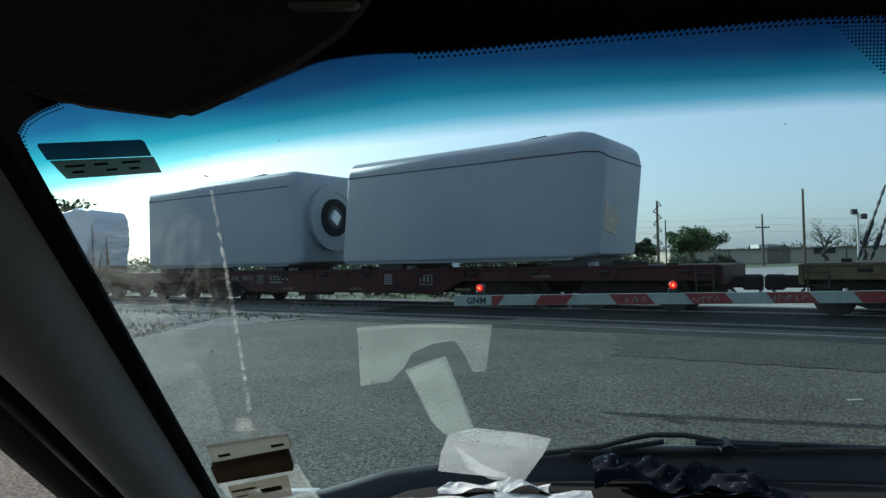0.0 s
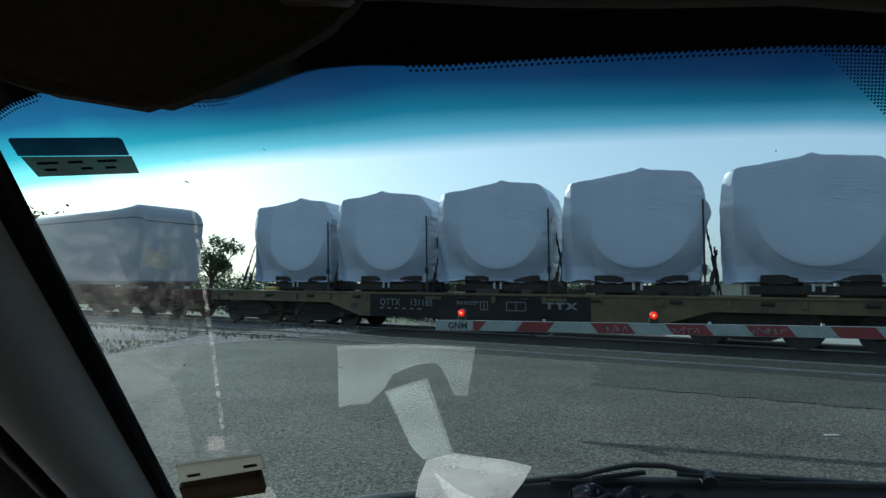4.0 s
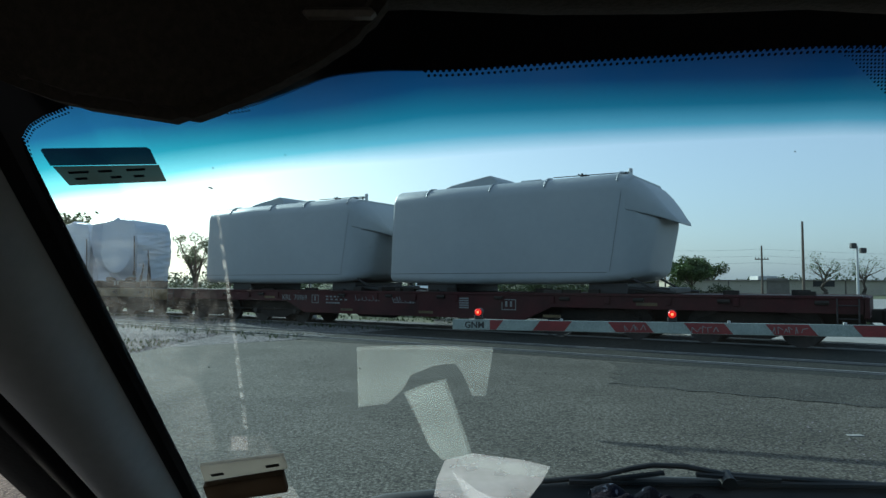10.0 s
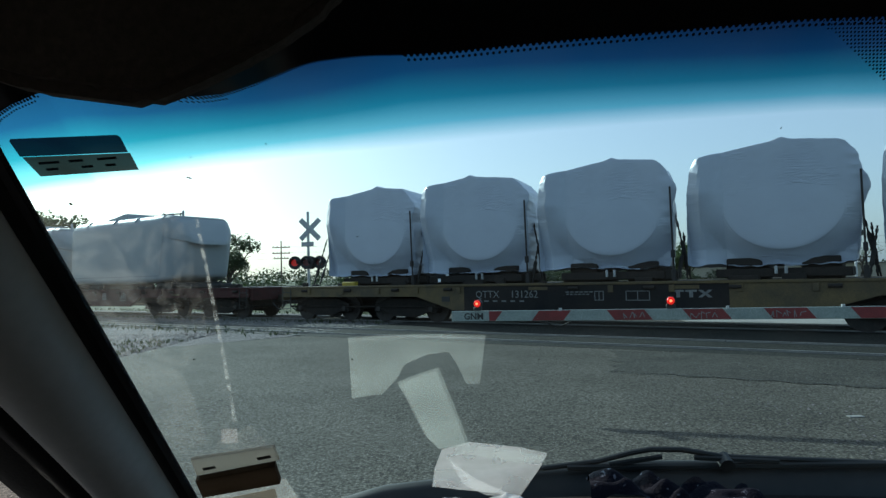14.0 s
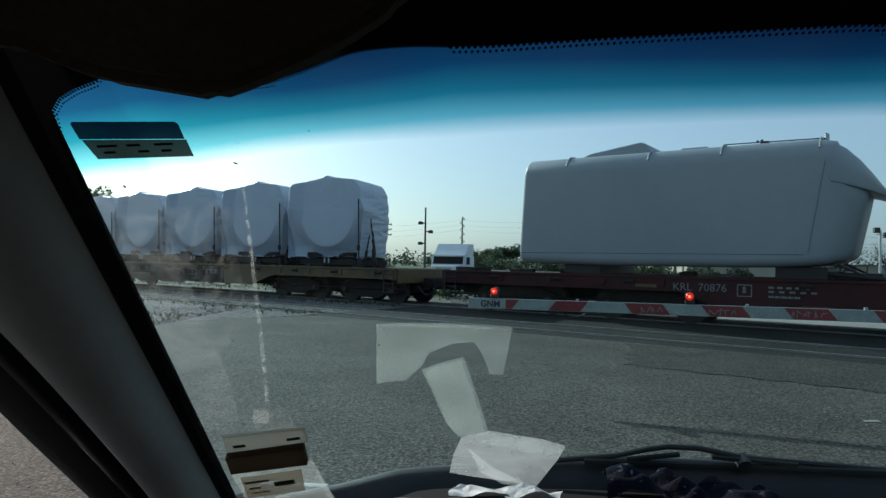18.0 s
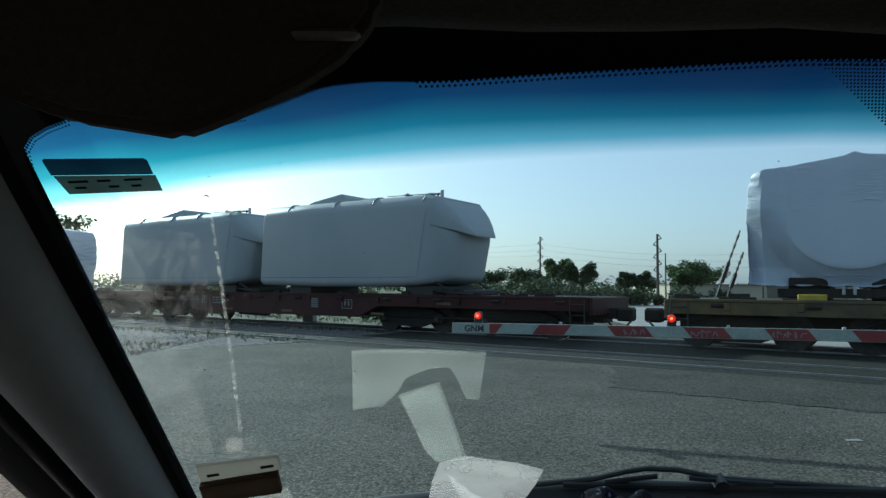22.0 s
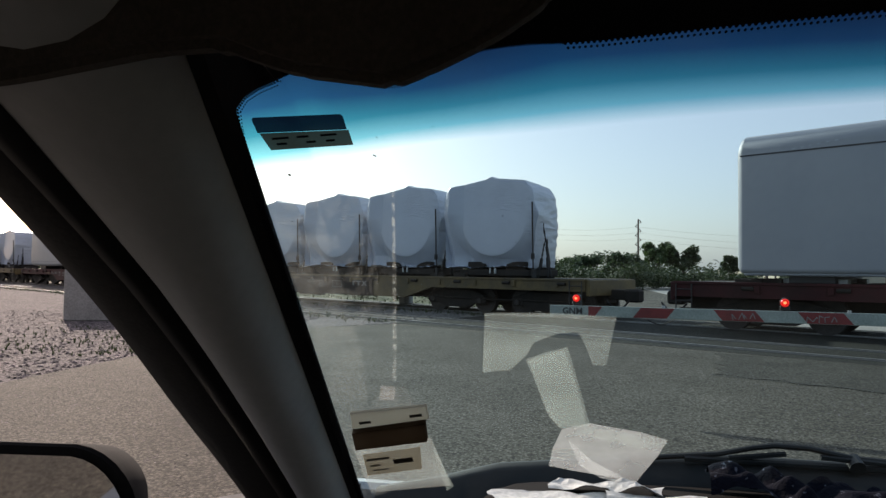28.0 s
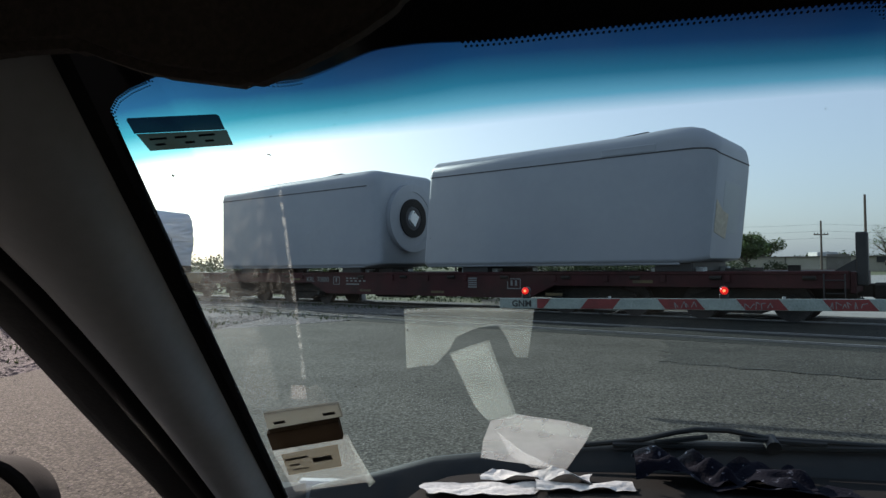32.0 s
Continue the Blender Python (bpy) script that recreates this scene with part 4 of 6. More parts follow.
def seat_disc():
    """The round blade seat that the film lies taut on."""
    bm = bmesh.new()
    K = 56
    rings = []
    for rad, y in ((1.36, -0.14), (1.35, -0.045), (1.33, -0.012), (1.29, 0.0), (1.2, 0.006), (0.9, 0.012), (0.5, 0.015), (0.15, 0.016)):
        ring = []
        for k in range(K):
            x, z = -0.10 + 1.07 * rad * math.cos(2 * math.pi * k / K), 0.22 + 0.97 * rad * math.sin(2 * math.pi * k / K)
            lean = 1.00 - 0.082 * max(0.0, z / 1.43) ** 2 - 0.03 * max(0.0, z) + 0.03 * max(0.0, -z)
            ring.append(bm.verts.new((x, lean + y, 1.80 + z)))
        rings.append(ring)
    for a, b in zip(rings, rings[1:]):
        for k in range(K):
            bm.faces.new((a[k], b[k], b[(k + 1) % K], a[(k + 1) % K]))
    bm.faces.new(rings[-1])
    bmesh.ops.recalc_face_normals(bm, faces=bm.faces[:])
    me = bpy.data.meshes.new("seat_disc")
    bm.to_mesh(me)
    bm.free()
    me.materials.append(M["wrap_taut"])
    me.polygons.foreach_set("use_smooth", [True] * len(me.polygons))
    return me


SEAT_MESH = seat_disc()
HUB_MESHES = [hub_mesh(k) for k in (1, 2, 3, 4, 5)]


def wrapped_hub(u, k):
    h = thing("wrapped_hub", "rotor hub shrink-wrapped in wrinkled white plastic film", "wrapped hub", "wrapped hubs on flatcars", rail_pose(u, TRAIN_D, 1.25))
    MOVERS.append((h, u, 0, 1.25))
    w = new("wrap", HUB_MESHES[k])
    w.parent = h
    d = new("blade_seat", SEAT_MESH)
    d.parent = h
    tagged(d, "round blade seat under taut white film")
    for x in (-0.85, 0.85):
        part("cradle", boxed((x - 0.42, -1.1, 0.0), (x + 0.42, 0.72, 0.55), 0.03), M["truck_iron"], h)
    part("cradle_beam", boxed((-1.5, -0.9, 0.06), (1.5, 0.86, 0.28), 0.02), M["truck_iron"], h)
    for x in (-0.12, 0.10):
        part("bolt", boxed((x - 0.035, 0.86, 0.14), (x + 0.035, 0.92, 0.34), 0.012), M["galv"], h)
    return h


def lashing(u, lead):
    """A lever pole with chains beside a hub; chains alone before the first hub."""
    h = thing("lashing_pole" if not lead else "lashing_chains", "black steel lashing pole with chains beside a hub" if not lead else "black lashing chains leaning against the first hub", "lashing", "lashing poles", rail_pose(u, TRAIN_D, 1.25))
    MOVERS.append((h, u, 0, 1.25))
    if not lead:
        bm = bmesh.new()
        rod(bm, (0, 1.02, 0), (0.02, 1.08, 2.50), 0.026, n=8)
        box(bm, (-0.06, 0.90, 0.0), (0.06, 1.05, 0.30), 0.01)
        box(bm, (-0.05, 1.01, 0.62), (0.05, 1.10, 0.82), 0.01)
        part("pole", bm, M["chain"], h)
    runs = (((0.35, 0.95, 0.05), (-0.22, 0.80, 1.75)), ((0.1, 0.9, 0.05), (-0.28, 0.75, 1.2))) if lead else None
    for a, b in runs or (((-0.26, 0.35, 0.03), (0.14, 0.30, 2.0)), ((-0.20, 0.45, 0.03), (-0.12, 0.40, 1.3)), ((-0.05, 0.80, 0.03), (-0.24, 0.72, 1.2))):
        bm = bmesh.new()
        a, b = Vector(a), Vector(b)
        steps = 15
        for i in range(steps):
            p, q = a.lerp(b, i / steps), a.lerp(b, (i + 1.0) / steps)
            rod(bm, p, q, 0.034 if i % 2 else 0.022, n=5)
        rod(bm, a.lerp(b, 0.22), a.lerp(b, 0.50), 0.055, n=6)
        rod(bm, a.lerp(b, 0.50), a.lerp(b, 0.56), 0.055, 0.02, n=6)
        part("chain", bm, M["chain"], h)
    return h


HUB_X = [8.6 - 4.29 * k for k in range(5)]
for base in (43.9, -10.92, -65.0, -120.05, -175.53):
    for k, x in enumerate(HUB_X):
        wrapped_hub(base + x, k)
        lashing(base + x - 1.78, 0)
    lead = lashing(base + HUB_X[0] + 2.55, 1)


# ---- crossing gate ----
GATE_A = Vector((0.03, 8.2, 1.09))
GATE_B = Vector((3.33, 7.217, 1.108))
gd = (GATE_B - GATE_A).normalized()
g_yaw = math.degrees(math.atan2(gd.y, gd.x))
g_tilt = -math.degrees(math.asin(gd.z))
gate = thing("crossing_gate", "lowered railway crossing gate with red and white stripes", "crossing gate", m=pose(GATE_A.x, GATE_A.y, GATE_A.z, 0, g_tilt, g_yaw))
GL = 8.0
part("arm", boxed((-0.02, -0.012, -0.128), (GL, 0.03, -0.004), 0.004), M["gate_white"], gate)
H, SL = 0.121, 0.09
# first red block follows the tip sign; then a block every 0.813 m, the slant turning over after the second
starts = [0.45, 1.01] + [1.87 + 0.813 * k for k in range(7)]
for k, x in enumerate(starts):
    w = 0.12 if k == 0 else 0.37 if k == 1 else 0.41
    sl = SL if k < 2 else -SL
    o = [(x + (0.0 if k == 0 else -sl / 2), -H - 0.002), (x + w - sl / 2, -H - 0.002), (x + w + sl / 2, -0.008), (x + (0.0 if k == 0 else sl / 2), -0.008)]
    part("stripe", prism(bmesh.new(), o, 1, -0.016, -0.012), M["gate_red"], gate, "red reflective stripe")
words("tip_sign", "GNM", 0.078, M["letter_dark"], gate, Matrix(((1, 0, 0, 0.135), (0, 0, -1, -0.0135), (0, 1, 0, -0.104), (0, 0, 0, 1))), "black stencilled letters", bold=0.0025)


def scrawl(x, n, seed):
    rnd = random.Random(seed)
    bm = bmesh.new()
    for k in range(n):
        a = (x + k * 0.055, -0.0175, -0.105 + rnd.uniform(-0.012, 0.012))
        b = (x + k * 0.055 + rnd.uniform(-0.02, 0.04), -0.0175, -0.045 + rnd.uniform(-0.015, 0.015))
        c = (x + k * 0.055 + rnd.uniform(0.02, 0.06), -0.0175, -0.075 + rnd.uniform(-0.03, 0.03))
        rod(bm, a, b, 0.0045, n=5)
        rod(bm, b, c, 0.0045, n=5)
    part("paint_scrawl", bm, M["letter"], gate, "thin white scribbled strokes")


scrawl(2.02, 4, 4)
scrawl(2.72, 5, 9)
scrawl(3.52, 6, 12)
for x, lit in ((0.31, True), (2.52, True), (5.2, True)):
    bm = boxed((x - 0.05, -0.02, 0.0), (x + 0.05, 0.03, 0.05), 0.008)
    lamp = part("lamp_housing", rod(bm, (x, -0.03, 0.085), (x, 0.055, 0.085), 0.050, n=16), M["black_metal"], gate)
    part("lens", rod(bmesh.new(), (x, -0.05, 0.085), (x, -0.03, 0.085), 0.034, 0.043, n=16), M["lamp_red"], lamp, "lit red lens")
    part("bulb", rod(bmesh.new(), (x, -0.054, 0.085), (x, -0.046, 0.085), 0.014, 0.018, n=12), M["lamp_core"], lamp, "glowing orange core")
for x in (1.3, 3.1, 4.2):
    part("clip", boxed((x - 0.015, -0.02, -0.01), (x + 0.015, 0.02, 0.02)), M["galv"], gate)
bm = bmesh.new()
last = None
for k in range(9):
    p = (1.12 + 0.035 * k, 0.035, -0.145 - 0.05 * math.sin(math.pi * k / 8))
    if last:
        rod(bm, last, p, 0.008, n=5)
    last = p
part("cable_loop", bm, M["rubber"], gate)
part("mast", rod(bmesh.new(), (GL + 0.1, 0.15, -1.30), (GL + 0.1, 0.15, 2.6), 0.06, n=12), M["galv"], gate)
part("mechanism", boxed((GL - 0.15, 0.0, -0.35), (GL + 0.35, 0.5, 0.3), 0.02), M["galv"], gate)


# ---- far crossing signal ----
def signal_mast(x, y, yaw, lift):
    s = thing("crossing_signal", "railway crossing signal with crossbuck and red flashing lamps", "crossing signal", m=pose(x, y, lift, 0, 0, yaw))
    part("mast", rod(bmesh.new(), (0, 0, -0.08), (0, 0, 4.4), 0.06, n=12), M["galv"], s)
    part("base", boxed((-0.25, -0.25, -0.08), (0.25, 0.25, 0.35), 0.03), M["concrete"], s)
    for a in (45, -45):
        bm = boxed((-0.61, -0.012, -0.115), (0.61, 0.012, 0.115), 0.01)
        part("crossbuck_blade", bm, M["galv"], s, "faded crossbuck blade", m=pose(0.12, -0.09 - 0.015 * (a > 0), 3.62, 0, a, 0))
    part("track_sign", boxed((-0.28, -0.10, 2.88), (0.28, -0.07, 3.08), 0.01), M["galv"], s)
    part("crossarm", rod(bmesh.new(), (-0.75, 0, 2.18), (0.75, 0, 2.18), 0.035, n=8), M["black_metal"], s)
    for x_, y_, lit in ((-0.58, -0.12, True), (0.0, -0.25, False), (0.55, -0.12, False), (0.0, 0.25, False)):
        d = part("lamp_disc", rod(bmesh.new(), (x_, y_, 2.18), (x_, y_ + 0.04, 2.18), 0.29, n=28), M["black_metal"], s)
        bm = rod(bmesh.new(), (x_, y_ - 0.03, 2.18), (x_, y_, 2.18), 0.15, n=20)
        part("lens", bm, M["lamp_far" if lit else "lamp_dark"], d)
        bm = bmesh.new()
        K = 12
        for k in range(K):
            a0, a1 = math.pi * (k / K) * 1.2 - 0.3, math.pi * ((k + 1) / K) * 1.2 - 0.3
            q = [(x_ + 0.17 * math.cos(a), yy, 2.18 + 0.17 * math.sin(a)) for a in (a0, a1) for yy in (y_ - 0.25, y_)]
            v = [bm.verts.new(p) for p in q]
            bm.faces.new((v[0], v[1], v[3], v[2]))
        part("hood", bm, M["black_metal"], d)
    return s


signal_mast(-6.38, 28.78, -8, 0.073)


# ---- poles and lines ----
def rise(x):
    """The land falls gently from the left to the right."""
    return -0.0113 * x


def pole(x, y, h, arms=(), r=0.13, label="weathered wooden utility pole with crossarms", name="utility_pole", material=None):
    material = material or M["wood_pole"]
    h, arms = h + rise(x), [(z + rise(x), w) for z, w in arms]
    p = thing(name, label, "utility pole", "utility poles", m=pose(x, y, 0))
    part("shaft", rod(bmesh.new(), (0, 0, -0.3), (0, 0, h), r, r * 0.65, n=10), material, p)
    for z, w in arms:
        part("crossarm", boxed((-w, -0.06, z - 0.06), (w, 0.06, z + 0.06)), material, p)
        for k in (-0.9, -0.45, 0.45, 0.9):
            part("insulator", rod(bmesh.new(), (k * w, 0, z + 0.06), (k * w, 0, z + 0.22), 0.05, n=8), M["black_metal"], p)
    return p


POLES = [(-12.19, 89.9, 7.1, ((6.3, 0.9), (5.6, 0.9), (4.9, 0.9)), 0.12), (-23.9, 90, 6.6, ((5.7, 1.2), (4.9, 1.2), (4.2, 1.0)), 0.12), 
         (36.06, 79.8, 6.5, ((4.9, 0.8),), 0.14), (30.57, 59.6, 7.45, (), 0.14), (-6.08, 39.95, 2.75, (), 0.12), (20.4, 66, 5.2, (), 0.09)]
for x, y, h, arms, r in POLES:
    pole(x, y, h, arms, r)
lp = pole(-4.6, 62.0, 6.5, (), 0.12, "dark pole with two side lamps", "lamp_pole")
for s_, z in ((-0.45, 5.1), (0.5, 4.3), (-0.45, 3.2)):
    part("lamp_head", boxed((s_ - 0.22, -0.2, z - 0.14), (s_ + 0.22, 0.2, z + 0.14), 0.05), M["black_metal"], lp)
    part("lamp_arm", rod(bmesh.new(), (0, 0, z), (s_, 0, z), 0.05, n=6), M["black_metal"], lp)


def zigzag_tower(x, y, h):
    h += rise(x)
    p = thing("steel_pole", "dark steel transmission pole with staggered arms", "utility pole", "utility poles", m=pose(x, y, 0))
    part("shaft", rod(bmesh.new(), (0, 0, -0.3), (0, 0, h), 0.16, 0.1, n=10), M["wood_pole"], p)
    for k in range(8):
        z = h - 0.4 - 0.62 * k
        s_ = -1 if k % 2 else 1
        part("arm", rod(bmesh.new(), (0, 0, z - 0.2), (s_ * 0.42, 0, z), 0.05, n=6), M["wood_pole"], p)
        part("insulator", rod(bmesh.new(), (s_ * 0.42, 0, z - 0.05), (s_ * 0.1, 0, z + 0.32), 0.045, n=6), M["black_metal"], p)


zigzag_tower(-2.1, 110, 9.0)
zigzag_tower(11.6, 95, 8.9)
zigzag_tower(19.36, 65.1, 7.0)
lamp = thing("yard_lamp", "tall yard lamp post with two floodlight heads", "lamp post", m=pose(29.5, 49.8, -0.32))
part("post", rod(bmesh.new(), (0, 0, 0.1), (0, 0, 4.7), 0.1, 0.08, n=10), M["galv"], lamp)
for s_ in (-0.28, 0.42):
    part("floodlight", boxed((s_ - 0.2, -0.2, 4.5 - 0.35 * (s_ > 0)), (s_ + 0.2, 0.15, 4.9 - 0.35 * (s_ > 0)), 0.05), M["black_metal"], lamp)
part("arm", rod(bmesh.new(), (-0.3, 0, 4.4), (0.45, 0, 4.35), 0.03, n=6), M["galv"], lamp)
street = thing("street_lamp", "slender street lamp with a curved double arm", "street lamp", m=pose(18.8, 80, 0))
bm = rod(bmesh.new(), (0, 0, -0.2), (0, 0, 2.6), 0.07, n=8)
for s_ in (-1, 1):
    rod(bm, (0, 0, 2.55), (s_ * 0.45, 0, 2.95), 0.04, n=6)
part("post", bm, M["galv"], street)
for s_ in (-1, 1):
    part("head", boxed((s_ * 0.6 - 0.2, -0.1, 2.88), (s_ * 0.6 + 0.2, 0.1, 2.98), 0.02), M["galv"], street)


def wire(a, b, sag, r=0.008):
    bm = bmesh.new()
    a, b = Vector(a), Vector(b)
    last = None
    for k in range(17):
        f = k / 16
        p = a.lerp(b, f) - Vector((0, 0, sag * 4 * f * (1 - f)))
        if last is not None:
            rod(bm, last, p, r, n=4)
        last = p
    w = part("power_line", bm, M["black_metal"])
    tagged(w, "thin sagging overhead power line", "cable", "overhead lines")


for dz in (6.1, 5.3, 4.5):
    wire((-60, 92, dz + 0.8), (-23.9, 90, dz), 0.5)
    wire((-23.9, 90, dz), (-2.1, 110, dz + 2.4), 0.6)
    wire((-2.1, 110, dz + 2.4), (11.6, 95, dz + 1.6), 0.4)
    wire((11.6, 95, dz + 1.6), (36.06, 79.8, dz - 0.4), 0.7)
    wire((36.06, 79.8, dz - 0.4), (110, 76, dz), 1.1)

# ---- building ----
hall = thing("warehouse", "long low tan warehouse with a flat roof", "building", m=pose(0, 0, 0))
part("wall", boxed((30.2, 96, -0.2), (120, 130, 2.0)), M["tan_wall"], hall)
part("parapet", boxed((30.0, 95.7, 2.0), (120.3, 130.3, 2.14)), M["roof_dark"], hall)
part("roof_unit", boxed((44.6, 100, 2.14), (47.4, 103, 2.75), 0.05), M["galv"], hall)
for x in (33, 38.5, 47, 55, 63):
    part("downpipe", boxed((x, 95.88, 0), (x + 0.14, 95.999, 2.0)), M["roof_dark"], hall)
part("loading_door", boxed((44.0, 95.9, 0), (47.0, 95.99, 2.4)), M["roof_dark"], hall)
part("window", boxed((50.5, 95.9, 1.2), (53.5, 95.99, 2.1)), M["black_metal"], hall)
shed = thing("far_shed", "long low white shed far beyond the tracks", "building", m=pose(-34, 66, 0, 0, 0, 12))
part("wall", boxed((-5, 0, 0), (5.5, 5, 0.75)), M["white_paint"], shed)
part("roof", boxed((-5.2, -0.2, 0.75), (5.7, 5.2, 0.86)), M["galv"], shed)
# low fence of the yard
fence = thing("yard_fence", "low pale concrete wall with thin metal posts", "fence", m=rail_pose(0, 23.2))
for k in range(22):
    x = 0.2 - 2.4 * k
    part("panel", boxed((x - 2.38, -0.08, 0.0), (x, 0.08, 0.28), 0.01), M["concrete"], fence)
    part("post", boxed((x - 0.03, -0.12, 0.0), (x + 0.03, -0.08, 0.62)), M["galv"], fence)


# ---- waiting lorry beyond the tracks ----
def lorry(x, y, yaw):
    t = thing("semi_truck", "white day-cab lorry waiting beyond the tracks", "lorry", m=pose(x, y, 0, 0, 0, yaw))
    bm = bmesh.new()
    prism(bm, [(-1.15, 0.55), (-1.15, 1.35), (-0.95, 1.95), (1.5, 1.98), (1.5, 0.55)], 0, -1.2, 1.2)
    bmesh.ops.bevel(bm, geom=bm.edges[:], offset=0.06, segments=2, affect="EDGES")
    part("cab", bm, M["lorry_white"], t)
    bm = bmesh.new()
    prism(bm, [(-0.85, 1.97), (-0.3, 2.35), (0.2, 2.78), (1.5, 2.80), (1.5, 1.97)], 0, -1.15, 1.15)
    bmesh.ops.bevel(bm, geom=bm.edges[:], offset=0.05, segments=2, affect="EDGES")
    part("roof_fairing", bm, M["lorry_white"], t)
    bm = bmesh.new()
    prism(bm, [(-1.16, 1.38), (-0.965, 1.90), (-0.985, 1.90), (-1.18, 1.38)], 0, -1.05, 1.05)
    part("windscreen", bm, M["black_car"], t, "dark windscreen")
    part("sun_shade", boxed((-1.1, -1.12, 1.88), (1.1, -0.9, 1.98), 0.02), M["lorry_white"], t)
    part("hood", boxed((-0.95, -2.1, 0.5), (0.95, -1.12, 1.3), 0.15, 2), M["lorry_white"], t)
    part("grille", boxed((-0.55, -2.13, 0.6), (0.55, -2.09, 1.15), 0.01), M["galv"], t)
    part("bumper", boxed((-1.2, -2.25, 0.3), (1.2, -2.05, 0.6), 0.05), M["galv"], t)
    for s_ in (-1, 1):
        part("headlamp", boxed((s_ * 0.78 - 0.15, -2.12, 0.75), (s_ * 0.78 + 0.15, -2.06, 0.98), 0.03), M["galv"], t)
        part("door_mirror", boxed((s_ * 1.42 - 0.1, -1.1, 1.35), (s_ * 1.42 + 0.1, -0.98, 1.85), 0.03), M["black_metal"], t)
        part("side_window", boxed((s_ * 1.2 - 0.012, -0.7, 1.35), (s_ * 1.2 + 0.012, 0.2, 1.85)), M["black_car"], t)
        for y_ in (-1.5, 2.6, 3.8):
            part("wheel", rod(bmesh.new(), (s_ * 0.85 - 0.15, y_, 0.5), (s_ * 0.85 + 0.15, y_, 0.5), 0.5, n=20), M["rubber"], t)
    part("chassis", boxed((-0.45, 1.5, 0.55), (0.45, 4.6, 0.8)), M["black_metal"], t)
    return t


lorry(-1.49, 46.5, -14)


# ---- trees and brush ----
def leaf_cloud(n, centres, size, rnd, up=0.35):
    """Many small leaf quads round the given clump centres."""
    vs, fs = [], []
    for _ in range(n):
        c, r = centres[rnd.randrange(len(centres))]
        d = Vector((rnd.gauss(0, 1), rnd.gauss(0, 1), rnd.gauss(0, 0.75)))
        p = Vector(c) + d.normalized() * r * rnd.uniform(0.35, 1.0) ** 0.6
        a = Vector((rnd.uniform(-1, 1), rnd.uniform(-1, 1), rnd.uniform(-0.6, 0.6))).normalized()
        b = a.cross(Vector((rnd.uniform(-1, 1), rnd.uniform(-1, 1), 1))).normalized()
        s = size * rnd.uniform(0.6, 1.5)
        k = len(vs)
        vs += [p - a * s, p + b * s * 0.5, p + a * s, p - b * s * 0.5]
        fs.append((k, k + 1, k + 2, k + 3))
    return [tuple(v) for v in vs], [], fs


def tree(x, y, h, spread, seed, leaves=2200, bare=0.35, size=0.17, dark=False, pine=False):
    h += rise(x)
    rnd = random.Random(seed)
    t = thing("tree", "broad-leaved tree with a loose green crown" if not pine else "thin tree with layered sparse foliage", "tree", "trees beyond the railway", m=pose(x, y, -0.02))
    bm = bmesh.new()
    p, r = Vector((0, 0, 0)), 0.05 * h
    r = min(r, 0.32)
    trunk_top = h * (0.45 if not pine else 0.95)
    pts = [Vector((0, 0, 0))]
    for k in range(1, 6):
        pts.append(Vector((rnd.uniform(-0.04, 0.04) * h, rnd.uniform(-0.04, 0.04) * h, trunk_top * k / 5)))
    for k in range(5):
        rod(bm, pts[k], pts[k + 1], r * (1 - 0.13 * k), r * (1 - 0.13 * (k + 1)), n=8)
    clumps = []
    for k in range(11):
        a = rnd.uniform(0, 2 * math.pi)
        z = h * (rnd.uniform(0.5, 0.92) if not pine else 0.3 + 0.62 * k / 10)
        reach = spread * (rnd.uniform(0.25, 1.0) * (1.15 - 0.6 * abs(z / h - 0.62)) if not pine else (1.05 - 0.85 * (z / h)) * rnd.uniform(0.6, 1))
        e = Vector((math.cos(a) * reach, math.sin(a) * reach, z))
        s = pts[rnd.randrange(3, 6)] if not pine else Vector((0, 0, z - 0.1 * h))
        rod(bm, s, e, r * 0.35, r * 0.08, n=6)
        m_ = s.lerp(e, 0.6)
        for _ in range(2):
            rod(bm, m_, m_ + Vector((rnd.uniform(-1, 1), rnd.uniform(-1, 1), rnd.uniform(0.1, 0.9))) * spread * 0.35, r * 0.14, r * 0.04, n=5)
        clumps.append((tuple(e), spread * rnd.uniform(0.22, 0.42) * (0.6 if pine else 1)))
        clumps.append((tuple(s.lerp(e, 0.75) + Vector((0, 0, 0.12 * h * rnd.random()))), spread * rnd.uniform(0.2, 0.36) * (0.5 if pine else 1)))
    part("trunk", bm, M["bark"], t)
    part("crown", leaf_cloud(leaves, clumps, size, rnd), M["leaf_dark" if dark else "leaf"], t)
    return t


TREES = [(10.9, 75, 5.0, 1.9, 1, 0), (13.9, 75.5, 4.6, 2.0, 2, 1), (8.2, 78, 3.6, 2.2, 3, 1), (18.9, 75, 3.45, 1.1, 4, 1), (20.9, 75.5, 3.6, 1.3, 14, 1), (26.1, 75, 4.9, 2.5, 18, 0), (32.5, 97, 6.0, 3.3, 5, 0), (36.5, 97.5, 5.6, 3.0, 6, 0),
         (-37.8, 60, 8.2, 3.0, 7, 0), (-41.5, 61, 8.6, 3.4, 8, 0), (3.6, 82, 3.4, 2.6, 12, 1), (0.2, 84, 3.2, 2.4, 13, 0), (6.4, 66, 3.3, 1.7, 16, 1)]
for x, y, h, sp, seed, dk in TREES:
    tree(x, y, h, sp, seed, dark=bool(dk), leaves=4600, size=0.17)
tree(-15.7, 45, 4.7, 1.9, 15, leaves=4200, size=0.10, dark=True)
tree(-18.4, 46, 5.3, 1.4, 17, leaves=1800, size=0.085)
